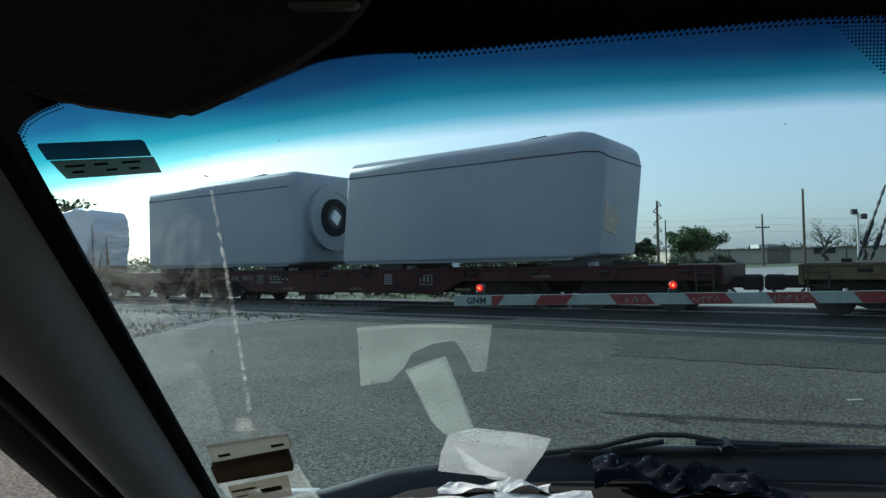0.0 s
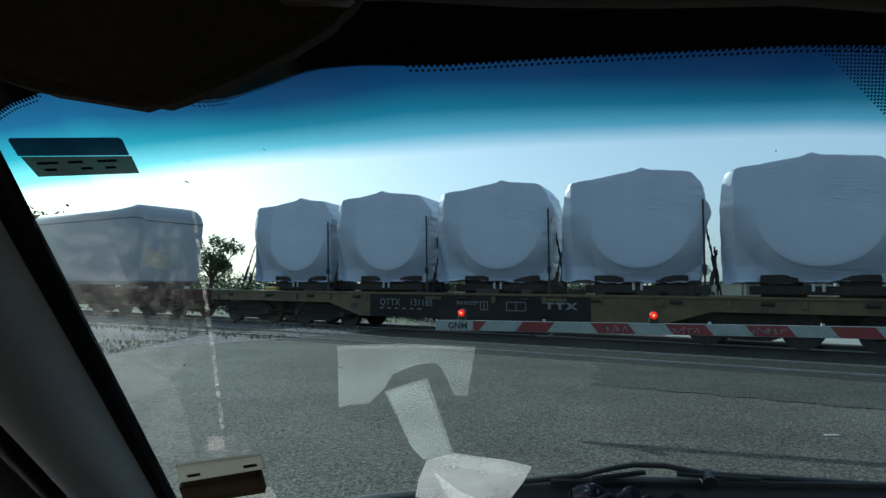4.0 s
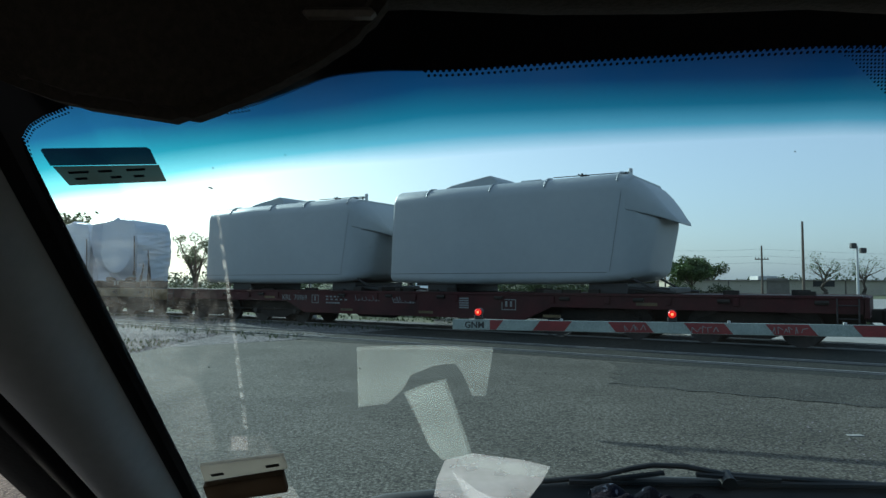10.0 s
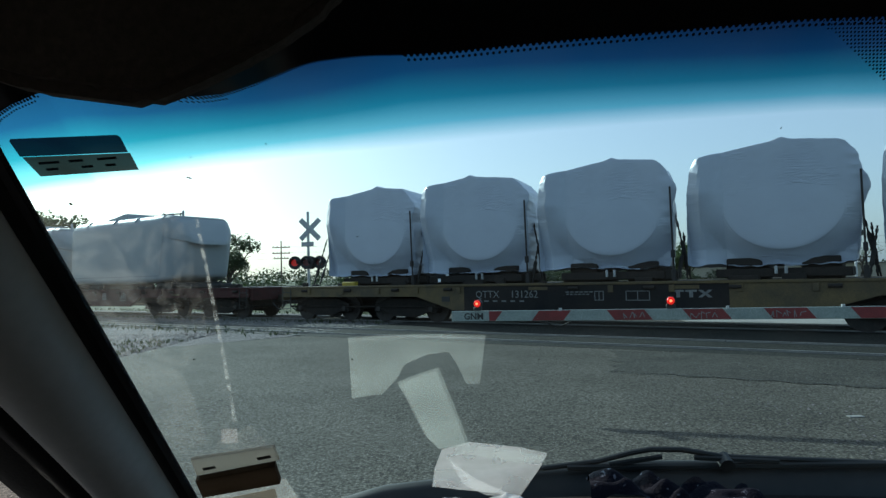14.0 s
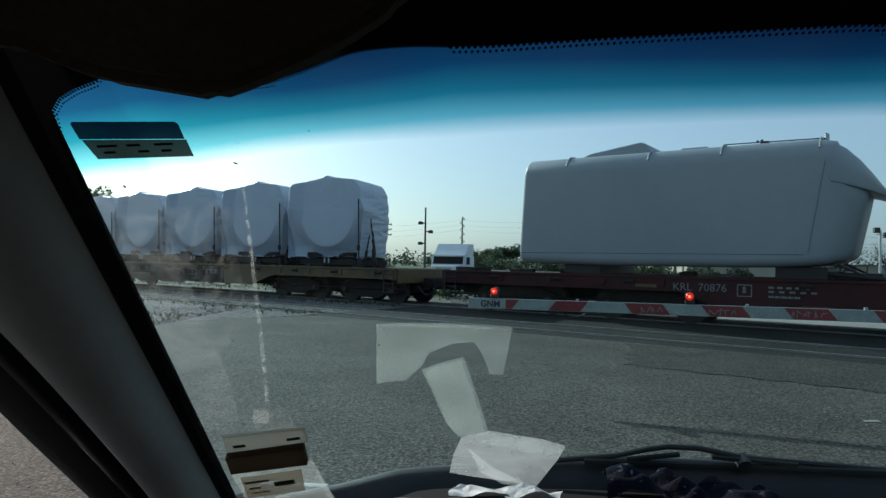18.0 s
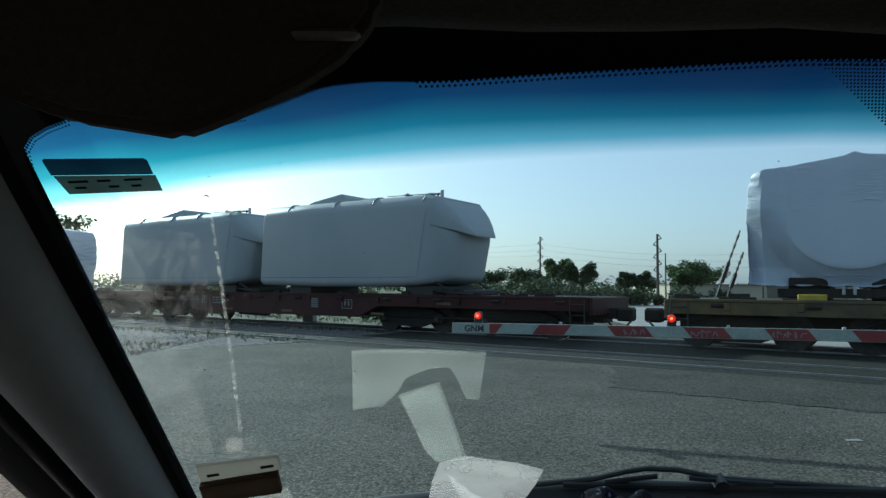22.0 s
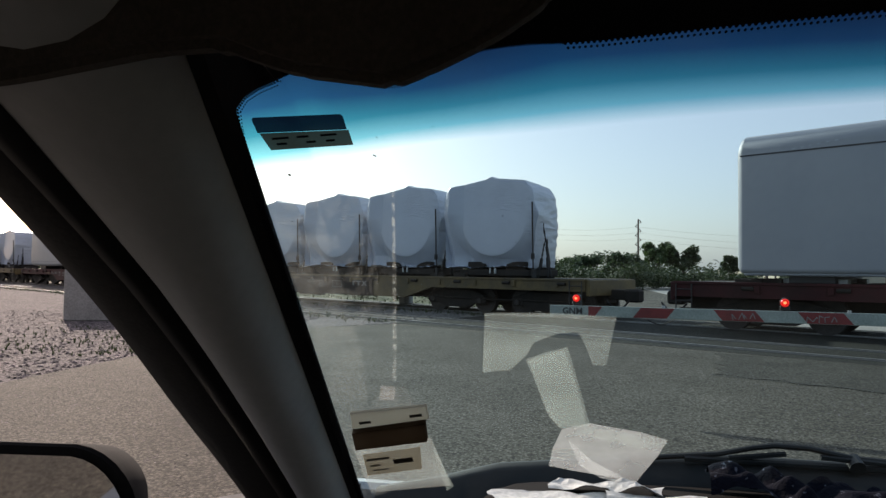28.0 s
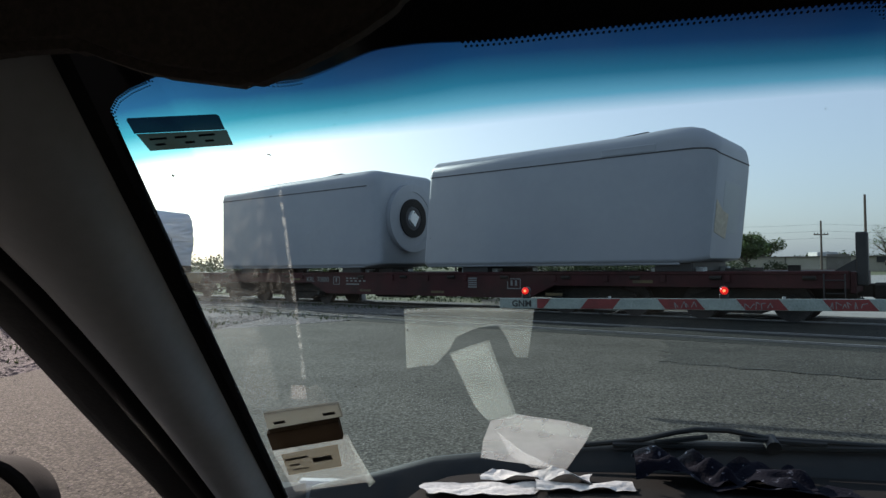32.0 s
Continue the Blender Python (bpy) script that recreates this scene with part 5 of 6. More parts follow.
tree(-9.95, 60, 3.9, 1.5, 21, leaves=900, size=0.12, pine=True)
tree(51, 94, 6.6, 3.0, 22, leaves=900, size=0.1)
tree(57, 95, 6.0, 2.6, 23, leaves=800, size=0.1)
tree(70, 93, 6.4, 3.2, 24, leaves=1500, size=0.13)


def brush(name, boxes, n, size, seed, label):
    rnd = random.Random(seed)
    centres = []
    for x0, x1, y0, y1, h in boxes:
        for _ in range(int((x1 - x0) * 1.6) + 3):
            x, y = rnd.uniform(x0, x1), rnd.uniform(y0, y1)
            hh = h * rnd.uniform(0.45, 1.0)
            hh += rise(x) * 0.8
            centres.append(((x, y, hh * 0.5), hh * 0.55))
    ob = part(name, leaf_cloud(n, centres, size, rnd), M["leaf_brush"])
    tagged(ob, label, "bushes", kind="stuff")


brush("brush", [(4.0, 13, 56, 62, 2.6), (-1, 9, 58, 64, 2.7), (11, 20, 57, 60, 2.2), (7, 30, 70, 74, 1.9)], 40000, 0.11, 31, "tangled green brush along the yard edge")
brush("brush", [(-16, -7, 46, 51, 1.8), (-26, -14, 48, 56, 1.7), (-8, -6.4, 50, 56, 1.5)], 12000, 0.12, 32, "low green brush beside the far road")
brush("brush", [(-60, -24, 62, 70, 1.9)], 10000, 0.16, 33, "low green brush beyond the tracks")
brush("far_trees", [(-160, 160, 190, 220, 5.5)], 16000, 0.5, 34, "distant band of trees on the horizon")


def rail_brush(n, stretch, seed):
    """Low growth along the fence behind the tracks."""
    rnd = random.Random(seed)
    centres = []
    for s0, s1, d0, d1, h in stretch:
        for _ in range(int((s1 - s0) * 1.8)):
            x, y = on_rail(rnd.uniform(s0, s1), rnd.uniform(d0, d1))
            hh = h * rnd.uniform(0.4, 1.0)
            centres.append(((x, y, hh * 0.5), hh * 0.6))
    tagged(part("brush", leaf_cloud(n, centres, 0.09, rnd), M["leaf_brush"]), "low weedy brush along the yard fence", "bushes", kind="stuff")


rail_brush(9000, ((-16, 2, 24.0, 26.5, 0.75), (-30, -16, 24.0, 26.0, 0.5), (14, 40, 22.5, 25, 0.9)), 35)


# ---- weeds and stones at the verge ----
def scatter(name, n, place, size, material, label, cat, seed, flat=0.5):
    rnd = random.Random(seed)
    vs, fs = [], []
    base = [(1, 0, 0), (0.3, 0.95, 0), (-0.8, 0.6, 0), (-0.8, -0.6, 0), (0.3, -0.95, 0), (0.1, 0.05, flat)]
    for _ in range(n):
        x, y, z = place(rnd)
        s, a = size * rnd.uniform(0.5, 1.6), rnd.uniform(0, 6.3)
        k = len(vs)
        for bx, by, bz in base:
            vs.append((x + s * (bx * math.cos(a) - by * math.sin(a)), y + s * (bx * math.sin(a) + by * math.cos(a)), z + s * bz * rnd.uniform(0.6, 1.3)))
        fs += [(k + i, k + (i + 1) % 5, k + 5) for i in range(5)]
    ob = part(name, (vs, [], fs), material)
    tagged(ob, label, cat, kind="stuff")


def verge(rnd):
    y = rnd.uniform(3, 20)
    x = -6.95 - rnd.random() ** 1.6 * 26
    return (x, y, -0.006)


scatter("stones", 9000, verge, 0.035, M["gravel"], "loose gravel stones on the verge", "gravel", 41)


scatter("road_pebbles", 12000, lambda r: (r.uniform(-6.9, -1.6), r.uniform(0.8, 9.0), 0.0), 0.0065, M["gravel"], "loose pinkish grit on the shoulder of the road", "pebbles", 48)
scatter("road_pebbles", 900, lambda r: (r.triangular(1.8, 6.5, 3.8), r.triangular(4.6, 9.0, 6.6), 0.0), 0.010, M["gravel"], "small pebbles strewn on the road", "pebbles", 46)
scatter("road_pebbles", 500, lambda r: (r.uniform(2.5, 8.5), r.triangular(8.0, 11.5, 9.6), 0.008), 0.012, M["ballast"], "dark crumbs of stone on the road patch", "pebbles", 47)


def bed(rnd):
    p = ALONG * rnd.uniform(13.7, 70) + ACROSS * rnd.choice((rnd.uniform(13.0, 14.5), rnd.uniform(16.3, 17.9), rnd.uniform(14.8, 16)))
    return (p.x, p.y, -0.01)


scatter("ballast_stones", 9000, bed, 0.05, M["ballast"], "dark crushed stone between the rails", "ballast", 42)


def weeds(name, n, place, h, seed, label):
    rnd = random.Random(seed)
    vs, fs = [], []
    for _ in range(n):
        x, y = place(rnd)
        for _ in range(5):
            a, hh = rnd.uniform(0, 6.3), h * rnd.uniform(0.4, 1.3)
            w = 0.012
            dx, dy = math.cos(a) * w, math.sin(a) * w
            lx, ly = rnd.uniform(-0.5, 0.5) * hh, rnd.uniform(-0.5, 0.5) * hh
            k = len(vs)
            vs += [(x - dx, y - dy, -0.02), (x + dx, y + dy, -0.02), (x + lx, y + ly, hh)]
            fs.append((k, k + 1, k + 2))
    ob = part(name, (vs, [], fs), M["leaf_brush"])
    tagged(ob, label, "weeds", kind="stuff")


weeds("weeds", 500, lambda r: (-7.0 - abs(r.gauss(0, 1.8)), r.uniform(10, 17.5)), 0.08, 43, "dry weeds along the edge of the road")
weeds("weeds", 1600, lambda r: on_rail(r.uniform(13.8, 50), r.choice((r.gauss(13.2, 0.4), r.gauss(17.2, 0.25), r.gauss(22.0, 0.6)))), 0.11, 44, "weeds growing along the ballast")

# concrete signal box foundation at the verge
blk = thing("concrete_block", "grey concrete signal cabinet base beside the tracks", "concrete block", m=pose(-12.75, 17.0, -0.006, 0, 0, 15))
part("block", boxed((-0.65, -0.5, 0.0), (0.65, 0.5, 1.42), 0.03), M["concrete"], blk)
# cracks and a dark skid on the road, as thin flat strips
def road_strip(name, ends, n, width, seed, material, label, cat, taper=False, z=0.003):
    rnd = random.Random(seed)
    (x0, y0), (x1, y1) = ends
    d = Vector((x1 - x0, y1 - y0)).normalized()
    a, b = [], []
    for k in range(n + 1):
        f = k / n
        w = width * rnd.uniform(0.5, 1.3) * (min(1.0, f * 2.2 + 0.05) if taper else 1.0)
        off = rnd.uniform(-1, 1) * width * (0.15 if taper else 1.2)
        x, y = x0 + (x1 - x0) * f - d.y * off, y0 + (y1 - y0) * f + d.x * off
        a.append((x - d.y * w / 2, y + d.x * w / 2, z))
        b.append((x + d.y * w / 2, y - d.x * w / 2, z))
    fs = [(i, i + 1, n + 2 + i, n + 1 + i) for i in range(n)]
    tagged(part(name, (a + b, [], fs), material), label, cat, kind="structure")


road_strip("road_crack", (on_rail(3.6, 9.88), on_rail(1.7, 10.05)), 44, 0.035, 1, M["tar"], "dark broken crack along the patched asphalt", "crack", z=0.0115)
road_strip("road_crack", (on_rail(1.7, 10.05), on_rail(-4.2, 9.9)), 100, 0.035, 2, M["tar"], "dark broken crack along the patched asphalt", "crack", z=0.0115)
road_strip("road_crack", ((-6.5, 13.6), (-4.4, 13.9)), 20, 0.03, 3, M["tar"], "dark crack in the road surface", "crack")
bm = boxed((4.00, 6.88, 0.0), (4.15, 6.95, 0.010), 0.003)
tagged(part("road_litter", bm, M["concrete"]), "small pale scrap lying on the road", "scrap")


# ---- the car around the camera ----
def shade_mat():
    """Windscreen: clear glass, a blue shade band along the top (v is the distance below the top edge), thin dust."""
    m, nt, bs, out = tree_of("windscreen_glass")
    N, L = nt.nodes.new, nt.links.new
    uv = N("ShaderNodeUVMap")
    uv.uv_map = "band"
    sep = N("ShaderNodeSeparateXYZ")
    L(uv.outputs["UV"], sep.inputs["Vector"])
    ramp = N("ShaderNodeValToRGB")
    cr = ramp.color_ramp
    stops = ((0.0, (0.0015, 0.013, 0.048)), (0.36, (0.004, 0.053, 0.130)), (0.60, (0.010, 0.180, 0.265)), (0.81, (0.11, 0.45, 0.56)), (1.0, (0.63, 0.885, 0.965)))
    cr.elements[0].position, cr.elements[0].color = stops[0][0], (*stops[0][1], 1)
    cr.elements[1].position, cr.elements[1].color = stops[4][0], (*stops[4][1], 1)
    for p, c in stops[1:4]:
        e = cr.elements.new(p)
        e.color = (*c, 1)
    r = N("ShaderNodeMapRange")
    r.inputs["From Min"].default_value, r.inputs["From Max"].default_value = 0.0, 1.15
    L(sep.outputs["Y"], r.inputs["Value"])
    L(r.outputs["Result"], ramp.inputs["Fac"])
    tp = N("ShaderNodeBsdfTransparent")
    L(ramp.outputs["Color"], tp.inputs["Color"])
    gl = N("ShaderNodeBsdfGlossy")
    gl.inputs["Roughness"].default_value = 0.02
    gl.inputs["Color"].default_value = (1, 1, 1, 1)
    m1 = N("ShaderNodeMixShader")
    m1.inputs["Fac"].default_value = 0.005
    L(tp.outputs["BSDF"], m1.inputs[1])
    L(gl.outputs["BSDF"], m1.inputs[2])
    df = N("ShaderNodeBsdfTranslucent")
    df.inputs["Color"].default_value = (0.75, 0.80, 0.74, 1)
    no = N("ShaderNodeTexNoise")
    no.inputs["Scale"].default_value, no.inputs["Detail"].default_value = 9, 6
    co = N("ShaderNodeTexCoord")
    L(co.outputs["Object"], no.inputs["Vector"])
    rr = N("ShaderNodeMapRange")
    rr.inputs["From Min"].default_value, rr.inputs["From Max"].default_value = 0.35, 0.75
    rr.inputs["To Min"].default_value, rr.inputs["To Max"].default_value = 0.0, 0.0035
    L(no.outputs["Fac"], rr.inputs["Value"])
    m2 = N("ShaderNodeMixShader")
    L(rr.outputs["Result"], m2.inputs["Fac"])
    L(m1.outputs["Shader"], m2.inputs[1])
    L(df.outputs["BSDF"], m2.inputs[2])
    L(m2.outputs["Shader"], out.inputs["Surface"])
    return m


def dust_mat(name, amount, scale, cut):
    """Dried dirt and scratches: mostly clear, light where it is thick."""
    m, nt, bs, out = tree_of(name)
    N, L = nt.nodes.new, nt.links.new
    co, no = N("ShaderNodeTexCoord"), N("ShaderNodeTexNoise")
    no.inputs["Scale"].default_value, no.inputs["Detail"].default_value, no.inputs["Roughness"].default_value = scale, 8, 0.7
    L(co.outputs["Object"], no.inputs["Vector"])
    r = N("ShaderNodeMapRange")
    r.inputs["From Min"].default_value, r.inputs["From Max"].default_value = cut
    r.inputs["To Min"].default_value, r.inputs["To Max"].default_value = amount
    L(no.outputs["Fac"], r.inputs["Value"])
    tp, tl = N("ShaderNodeBsdfTransparent"), N("ShaderNodeBsdfTranslucent")
    tl.inputs["Color"].default_value = (0.80, 0.84, 0.78, 1)
    ms = N("ShaderNodeMixShader")
    L(r.outputs["Result"], ms.inputs["Fac"])
    L(tp.outputs["BSDF"], ms.inputs[1])
    L(tl.outputs["BSDF"], ms.inputs[2])
    L(ms.outputs["Shader"], out.inputs["Surface"])
    return m


M["windscreen"] = shade_mat()
M["car_paint"] = mat("dark_grey_car_paint", (0.05, 0.055, 0.062), (0.042, 0.046, 0.052), rough=0.35, metal=0.3, scale=2, fine=30, bump=0.02, coat=0.5)
M["dust"] = dust_mat("dried_dust", (0.010, 0.065), 45, (0.4, 0.72))
M["haze"] = dust_mat("thin_haze", (0.003, 0.018), 60, (0.35, 0.7))
M["dust_thick"] = dust_mat("dried_dirt_streak", (0.0, 0.20), 150, (0.44, 0.60))
M["scratch"] = dust_mat("scratches", (0.0, 0.085), 75, (0.46, 0.78))
M["navy"] = film_mat("navy_sticker", (0.0012, 0.003, 0.012), 0.0, veil=0.8)
M["olive"] = film_mat("sticker_back", (0.013, 0.015, 0.012), 0.0, veil=0.8)
M["brown_case"] = film_mat("brown_plastic_case", (0.075, 0.058, 0.042), 0.0, veil=0.8)
M["print"] = mat("dark_print", (0.05, 0.04, 0.03), rough=0.7, bump=0.0)
M["card"] = film_mat("sepia_card", (0.13, 0.11, 0.07), 0.2, veil=0.5)
M["cream"] = film_mat("cream_plastic", (0.36, 0.37, 0.34), 0.0, veil=0.75)
M["clip_grey"] = mat("grey_clip_plastic", (0.22, 0.20, 0.17), rough=0.5, scale=30, fine=200, bump=0.05)
M["mirror_glass"] = mat("mirror_glass", (0.75, 0.74, 0.72), rough=0.03, metal=1.0, bump=0.0, scale=1, fine=2)


def eased(x, xs, zs, w=0.025):
    return sum(float(np.interp(x + w * k / 3, xs, zs)) for k in range(-3, 4)) / 7


def top_z(x):
    """The upper edge of the clear glass."""
    x = min(x, 1.2 - x)
    return eased(x, (-0.2, -0.105, -0.042, 0.006, 0.083, 0.157, 0.378), (1.58, 1.622, 1.684, 1.697, 1.699, 1.704, 1.715))


def band_z(x):
    """The lower edge of the shade band."""
    x = min(x, 1.2 - x)
    return eased(x, (-0.2, -0.17, -0.15, -0.135, -0.125, -0.118, -0.112, -0.106, -0.1, -0.094, -0.087, -0.08, -0.07, -0.06, -0.045, -0.03, 0, 0.03, 0.07, 0.11, 0.2, 0.28, 0.425),
                 (1.5635, 1.5672, 1.5704, 1.5722, 1.5733, 1.5741, 1.575, 1.5828, 1.5926, 1.6007, 1.6087, 1.6149, 1.6221, 1.6278, 1.634, 1.6386, 1.6447, 1.6488, 1.6534, 1.6567, 1.6625, 1.6665, 1.6727), 0.003)


def edge_x(z):
    return -0.154 - 0.12 * (1.6 - z)


def glass_y(x, z):
    sat = 1 - math.exp(-max(min(x + 0.11, 1.31 - x), 0) / 0.035)
    return 0.63 + 0.32 * sat - 1.2 * (z - 1.4)


def on_glass(x, z, d=0.0):
    """A point of the windscreen's inner face, d metres inside it."""
    return Vector((x, glass_y(x, z) - 0.77 * d, z - 0.64 * d))


car = thing("car", "interior of a parked car seen from the driver's seat", "car", m=LEAN)
xs = [-0.30 + 0.01 * k for k in range(18)] + [-0.12 + 0.004 * k for k in range(45)] + [0.06 + 0.06 * k for k in range(21)]
rows = [k / 26 for k in range(27)]
vs, fs, band = [], [], []
for f in rows:
    for x in xs:
        zt = top_z(max(x, -0.2)) + 0.02
        z = zt + (1.03 - zt) * f
        vs.append(tuple(on_glass(x, z, -0.004)))
        # deepens the band to the right, imitating light's longer slanted path through the glass
        far = min(1.0, max(0.0, (x - 0.05) / 0.30))
        reach = 0.016 + 0.008 * min(1.0, max(0.0, (x + 0.10) / 0.15)) - 0.005 * far
        band.append((x, 0.92 - 0.06 * far + (band_z(max(x, -0.2)) - z) * 0.34 / reach))
w_ = len(xs)
for j in range(len(rows) - 1):
    for i in range(w_ - 1):
        fs.append((j * w_ + i, j * w_ + i + 1, (j + 1) * w_ + i + 1, (j + 1) * w_ + i))
windscreen = part("windscreen", (vs, [], fs), M["windscreen"], car, "clear windscreen with a blue shade band", smooth=True)
layer = windscreen.data.uv_layers.new(name="band")
for loop in windscreen.data.loops:
    layer.data[loop.index].uv = band[loop.vertex_index]
windscreen.visible_shadow = False


def film(name, outline, d, material, parent, label="", steps=1, thick=0.0, flat=False):
    """A flat piece lying on the windscreen: outline in x and z, d metres inside."""
    bm = bmesh.new()
    pts = []
    n = len(outline)
    for k in range(n):
        a, b = outline[k], outline[(k + 1) % n]
        for q in range(steps):
            f = q / steps
            pts.append((a[0] + (b[0] - a[0]) * f, a[1] + (b[1] - a[1]) * f))
    face = bm.faces.new([bm.verts.new((x, 0, z)) for x, z in pts])
    if not (flat or thick):
        # small faces that follow the bend of the glass
        bmesh.ops.triangulate(bm, faces=[face], ngon_method="EAR_CLIP")
        for turn in range(3):
            bmesh.ops.subdivide_edges(bm, edges=[e for e in bm.edges if e.calc_length() > 0.012], cuts=1, use_grid_fill=True)
            bmesh.ops.triangulate(bm, faces=bm.faces[:])
    for v in bm.verts:
        x, z = v.co.x, v.co.z
        v.co = on_glass(-0.2, z, d) + Vector((x + 0.2, 0, 0)) if flat else on_glass(x, z, d)
    if thick:
        got = bmesh.ops.extrude_face_region(bm, geom=[face])
        for e in got["geom"]:
            if isinstance(e, bmesh.types.BMVert):
                e.co += Vector((0, -0.77, -0.64)) * thick
    bmesh.ops.triangulate(bm, faces=bm.faces[:])
    bmesh.ops.recalc_face_normals(bm, faces=bm.faces[:])
    return part(name, bm, material, parent, label)


# black ceramic border and its row of dots
def strip(name, pts_a, pts_b, material, parent, label="", smooth=True):
    vs = [tuple(p) for p in pts_a] + [tuple(p) for p in pts_b]
    n = len(pts_a)
    fs = [(i, i + 1, n + i + 1, n + i) for i in range(n - 1)]
    return part(name, (vs, [], fs), material, parent, label, smooth)


corner = []
for k in range(41):
    z = 1.05 + (1.580 - 1.05) * k / 40
    corner.append((edge_x(z), z))
corner += [(-0.1545, 1.588), (-0.151, 1.597), (-0.143, 1.6025), (-0.132, 1.6065), (-0.118, 1.610)]
corner += [(x, top_z(x) + 0.0005) for x in [-0.105 + 0.01 * k for k in range(18)] + [0.09 + 0.04 * k for k in range(25)]]
outer = []
for k, (x, z) in enumerate(corner):
    a, b = corner[max(k - 1, 0)], corner[min(k + 1, len(corner) - 1)]
    t_ = Vector((b[0] - a[0], b[1] - a[1])).normalized()
    outer.append((x - t_.y * 0.06 if t_.y > 0.4 else x - t_.y * 0.05, z + t_.x * 0.06))
strip("border", [on_glass(x, z, 0.002) for x, z in corner], [on_glass(max(x, -0.34), z, 0.002) for x, z in outer], M["frit"], car, "black ceramic border")
bm = bmesh.new()
dots = []
step = 0.0021
for (x0, z0), (x1, z1) in zip(corner[38:], corner[39:]):
    seg = math.hypot(x1 - x0, z1 - z0)
    n_ = max(1, round(seg / (step if x0 < 0.055 else 0.0048)))
    for q in range(n_):
        f = q / n_
        for row, (off, r_) in enumerate(((0.0006, 0.0009), (0.0022, 0.0006)) if x0 < -0.08 else ((0.0004, 0.0008),) if x0 < 0.055 else ((0.0004, 0.0017), (0.0034, 0.0013))):
            tx, tz = (x1 - x0) / seg, (z1 - z0) / seg
            ff = f + (0.5 / n_ if row else 0)
            dots.append((x0 + (x1 - x0) * ff + tz * off, z0 + (z1 - z0) * ff - tx * off, r_))
# the dotted field behind the mirror
for i in range(76):
    for j in range(36):
        x, z = 0.38 + 0.0030 * i + 0.0015 * (j % 2), 1.716 - 0.0022 * j
        if (x - 0.388) > (1.712 - z) * 2.1 and z > 1.642:
            dots.append((x, z, 0.0007 + 0.0006 * min(1, (x - 0.38) / 0.12)))
dv, df_ = [], []
for x, z, r_ in dots:
    k = len(dv)
    for q in range(6):
        a = math.pi / 3 * q
        dv.append(tuple(on_glass(x + r_ * math.cos(a), z + r_ * math.sin(a) * 0.75, 0.0015)))
    df_.append(tuple(range(k, k + 6)))
dot_ob = part("border_dots", (dv, [], df_), M["frit"], car, "fading black dots of the border")
tagged(dot_ob, kind="stuff")

# dust and scratches on the driver's corner of the glass
film("dust_film", [(edge_x(1.56), 1.56), (-0.118, 1.555), (-0.128, 1.42), (-0.145, 1.34), (-0.165, 1.20), (edge_x(1.18), 1.18), (edge_x(1.35), 1.35)], 0.0008, M["dust"], car, "thin dust on the glass")
film("haze_film", [(edge_x(1.55), 1.55), (-0.060, 1.55), (-0.078, 1.48), (-0.095, 1.41), (-0.12, 1.36), (edge_x(1.36), 1.36)], 0.0004, M["haze"], car, "thin pale haze on the glass", flat=True)
film("dust_streak", [(-0.0586, 1.568), (-0.0568, 1.568), (-0.0662, 1.530), (-0.0786, 1.480), (-0.0966, 1.4106), (-0.1030, 1.387), (-0.1072, 1.387), (-0.1000, 1.4106), (-0.0814, 1.480), (-0.0686, 1.530)], 0.0012, M["dust_thick"], car, "chalky vertical streak on the glass", flat=True)
film("dust_film", [(-0.117, 1.375), (-0.106, 1.375), (-0.104, 1.335), (-0.15, 1.342), (-0.13, 1.365)], 0.001, M["dust"], car, "thin dust on the glass")
film("scratch_field", [(edge_x(1.56) + 0.004, 1.556), (-0.10, 1.56), (-0.106, 1.46), (-0.125, 1.44), (edge_x(1.44) + 0.004, 1.43)], 0.0016, M["scratch"], car, "fine pale scratches")
rnd_ = random.Random(77)
sv, sf = [], []
for _ in range(46):
    x, z = rnd_.uniform(-0.16, 0.55), rnd_.uniform(1.2, 1.66)
    if rnd_.random() < 0.35:
        x = rnd_.uniform(-0.18, 0.0)
    r_ = rnd_.choice((0.0003, 0.0004, 0.0004, 0.0006, 0.0009))
    k = len(sv)
    for q in range(5):
        a = 2 * math.pi * q / 5
        sv.append(tuple(on_glass(x + r_ * rnd_.uniform(0.6, 1.6) * math.cos(a), z + r_ * math.sin(a), 0.001)))
    sf.append(tuple(range(k, k + 5)))
tagged(part("glass_specks", (sv, [], sf), M["olive"], car, "small dried specks on the glass"), kind="stuff")

# short pale scratches, thickest at the driver's corner
M["scratch_line"] = dust_mat("scratch_lines", (0.02, 0.13), 300, (0.40, 0.62))
rnd_ = random.Random(78)
sv, sf = [], []
for _ in range(1700):
    x, z = rnd_.triangular(-0.185, -0.07, -0.165), rnd_.triangular(1.36, 1.57, 1.49)
    if x < edge_x(z) + 0.003:
        continue
    a, ln, w = rnd_.gauss(-0.35, 0.9), rnd_.choice((0.0002, 0.0003, 0.0004, 0.0006, 0.0010)), rnd_.choice((0.00008, 0.0001, 0.00014, 0.0002))
    k = len(sv)
    ca, sa = math.cos(a), math.sin(a)
    for u, v in ((-ln, 0), (0, -w), (ln, 0), (0, w)):
        sv.append(tuple(on_glass(x + u * ca - v * sa, z + u * sa + v * ca, 0.0018)))
    sf.append((k, k + 1, k + 2, k + 3))
tagged(part("scratch_layer", (sv, [], sf), M["scratch_line"], car, "short pale scratches on the glass"), kind="stuff")

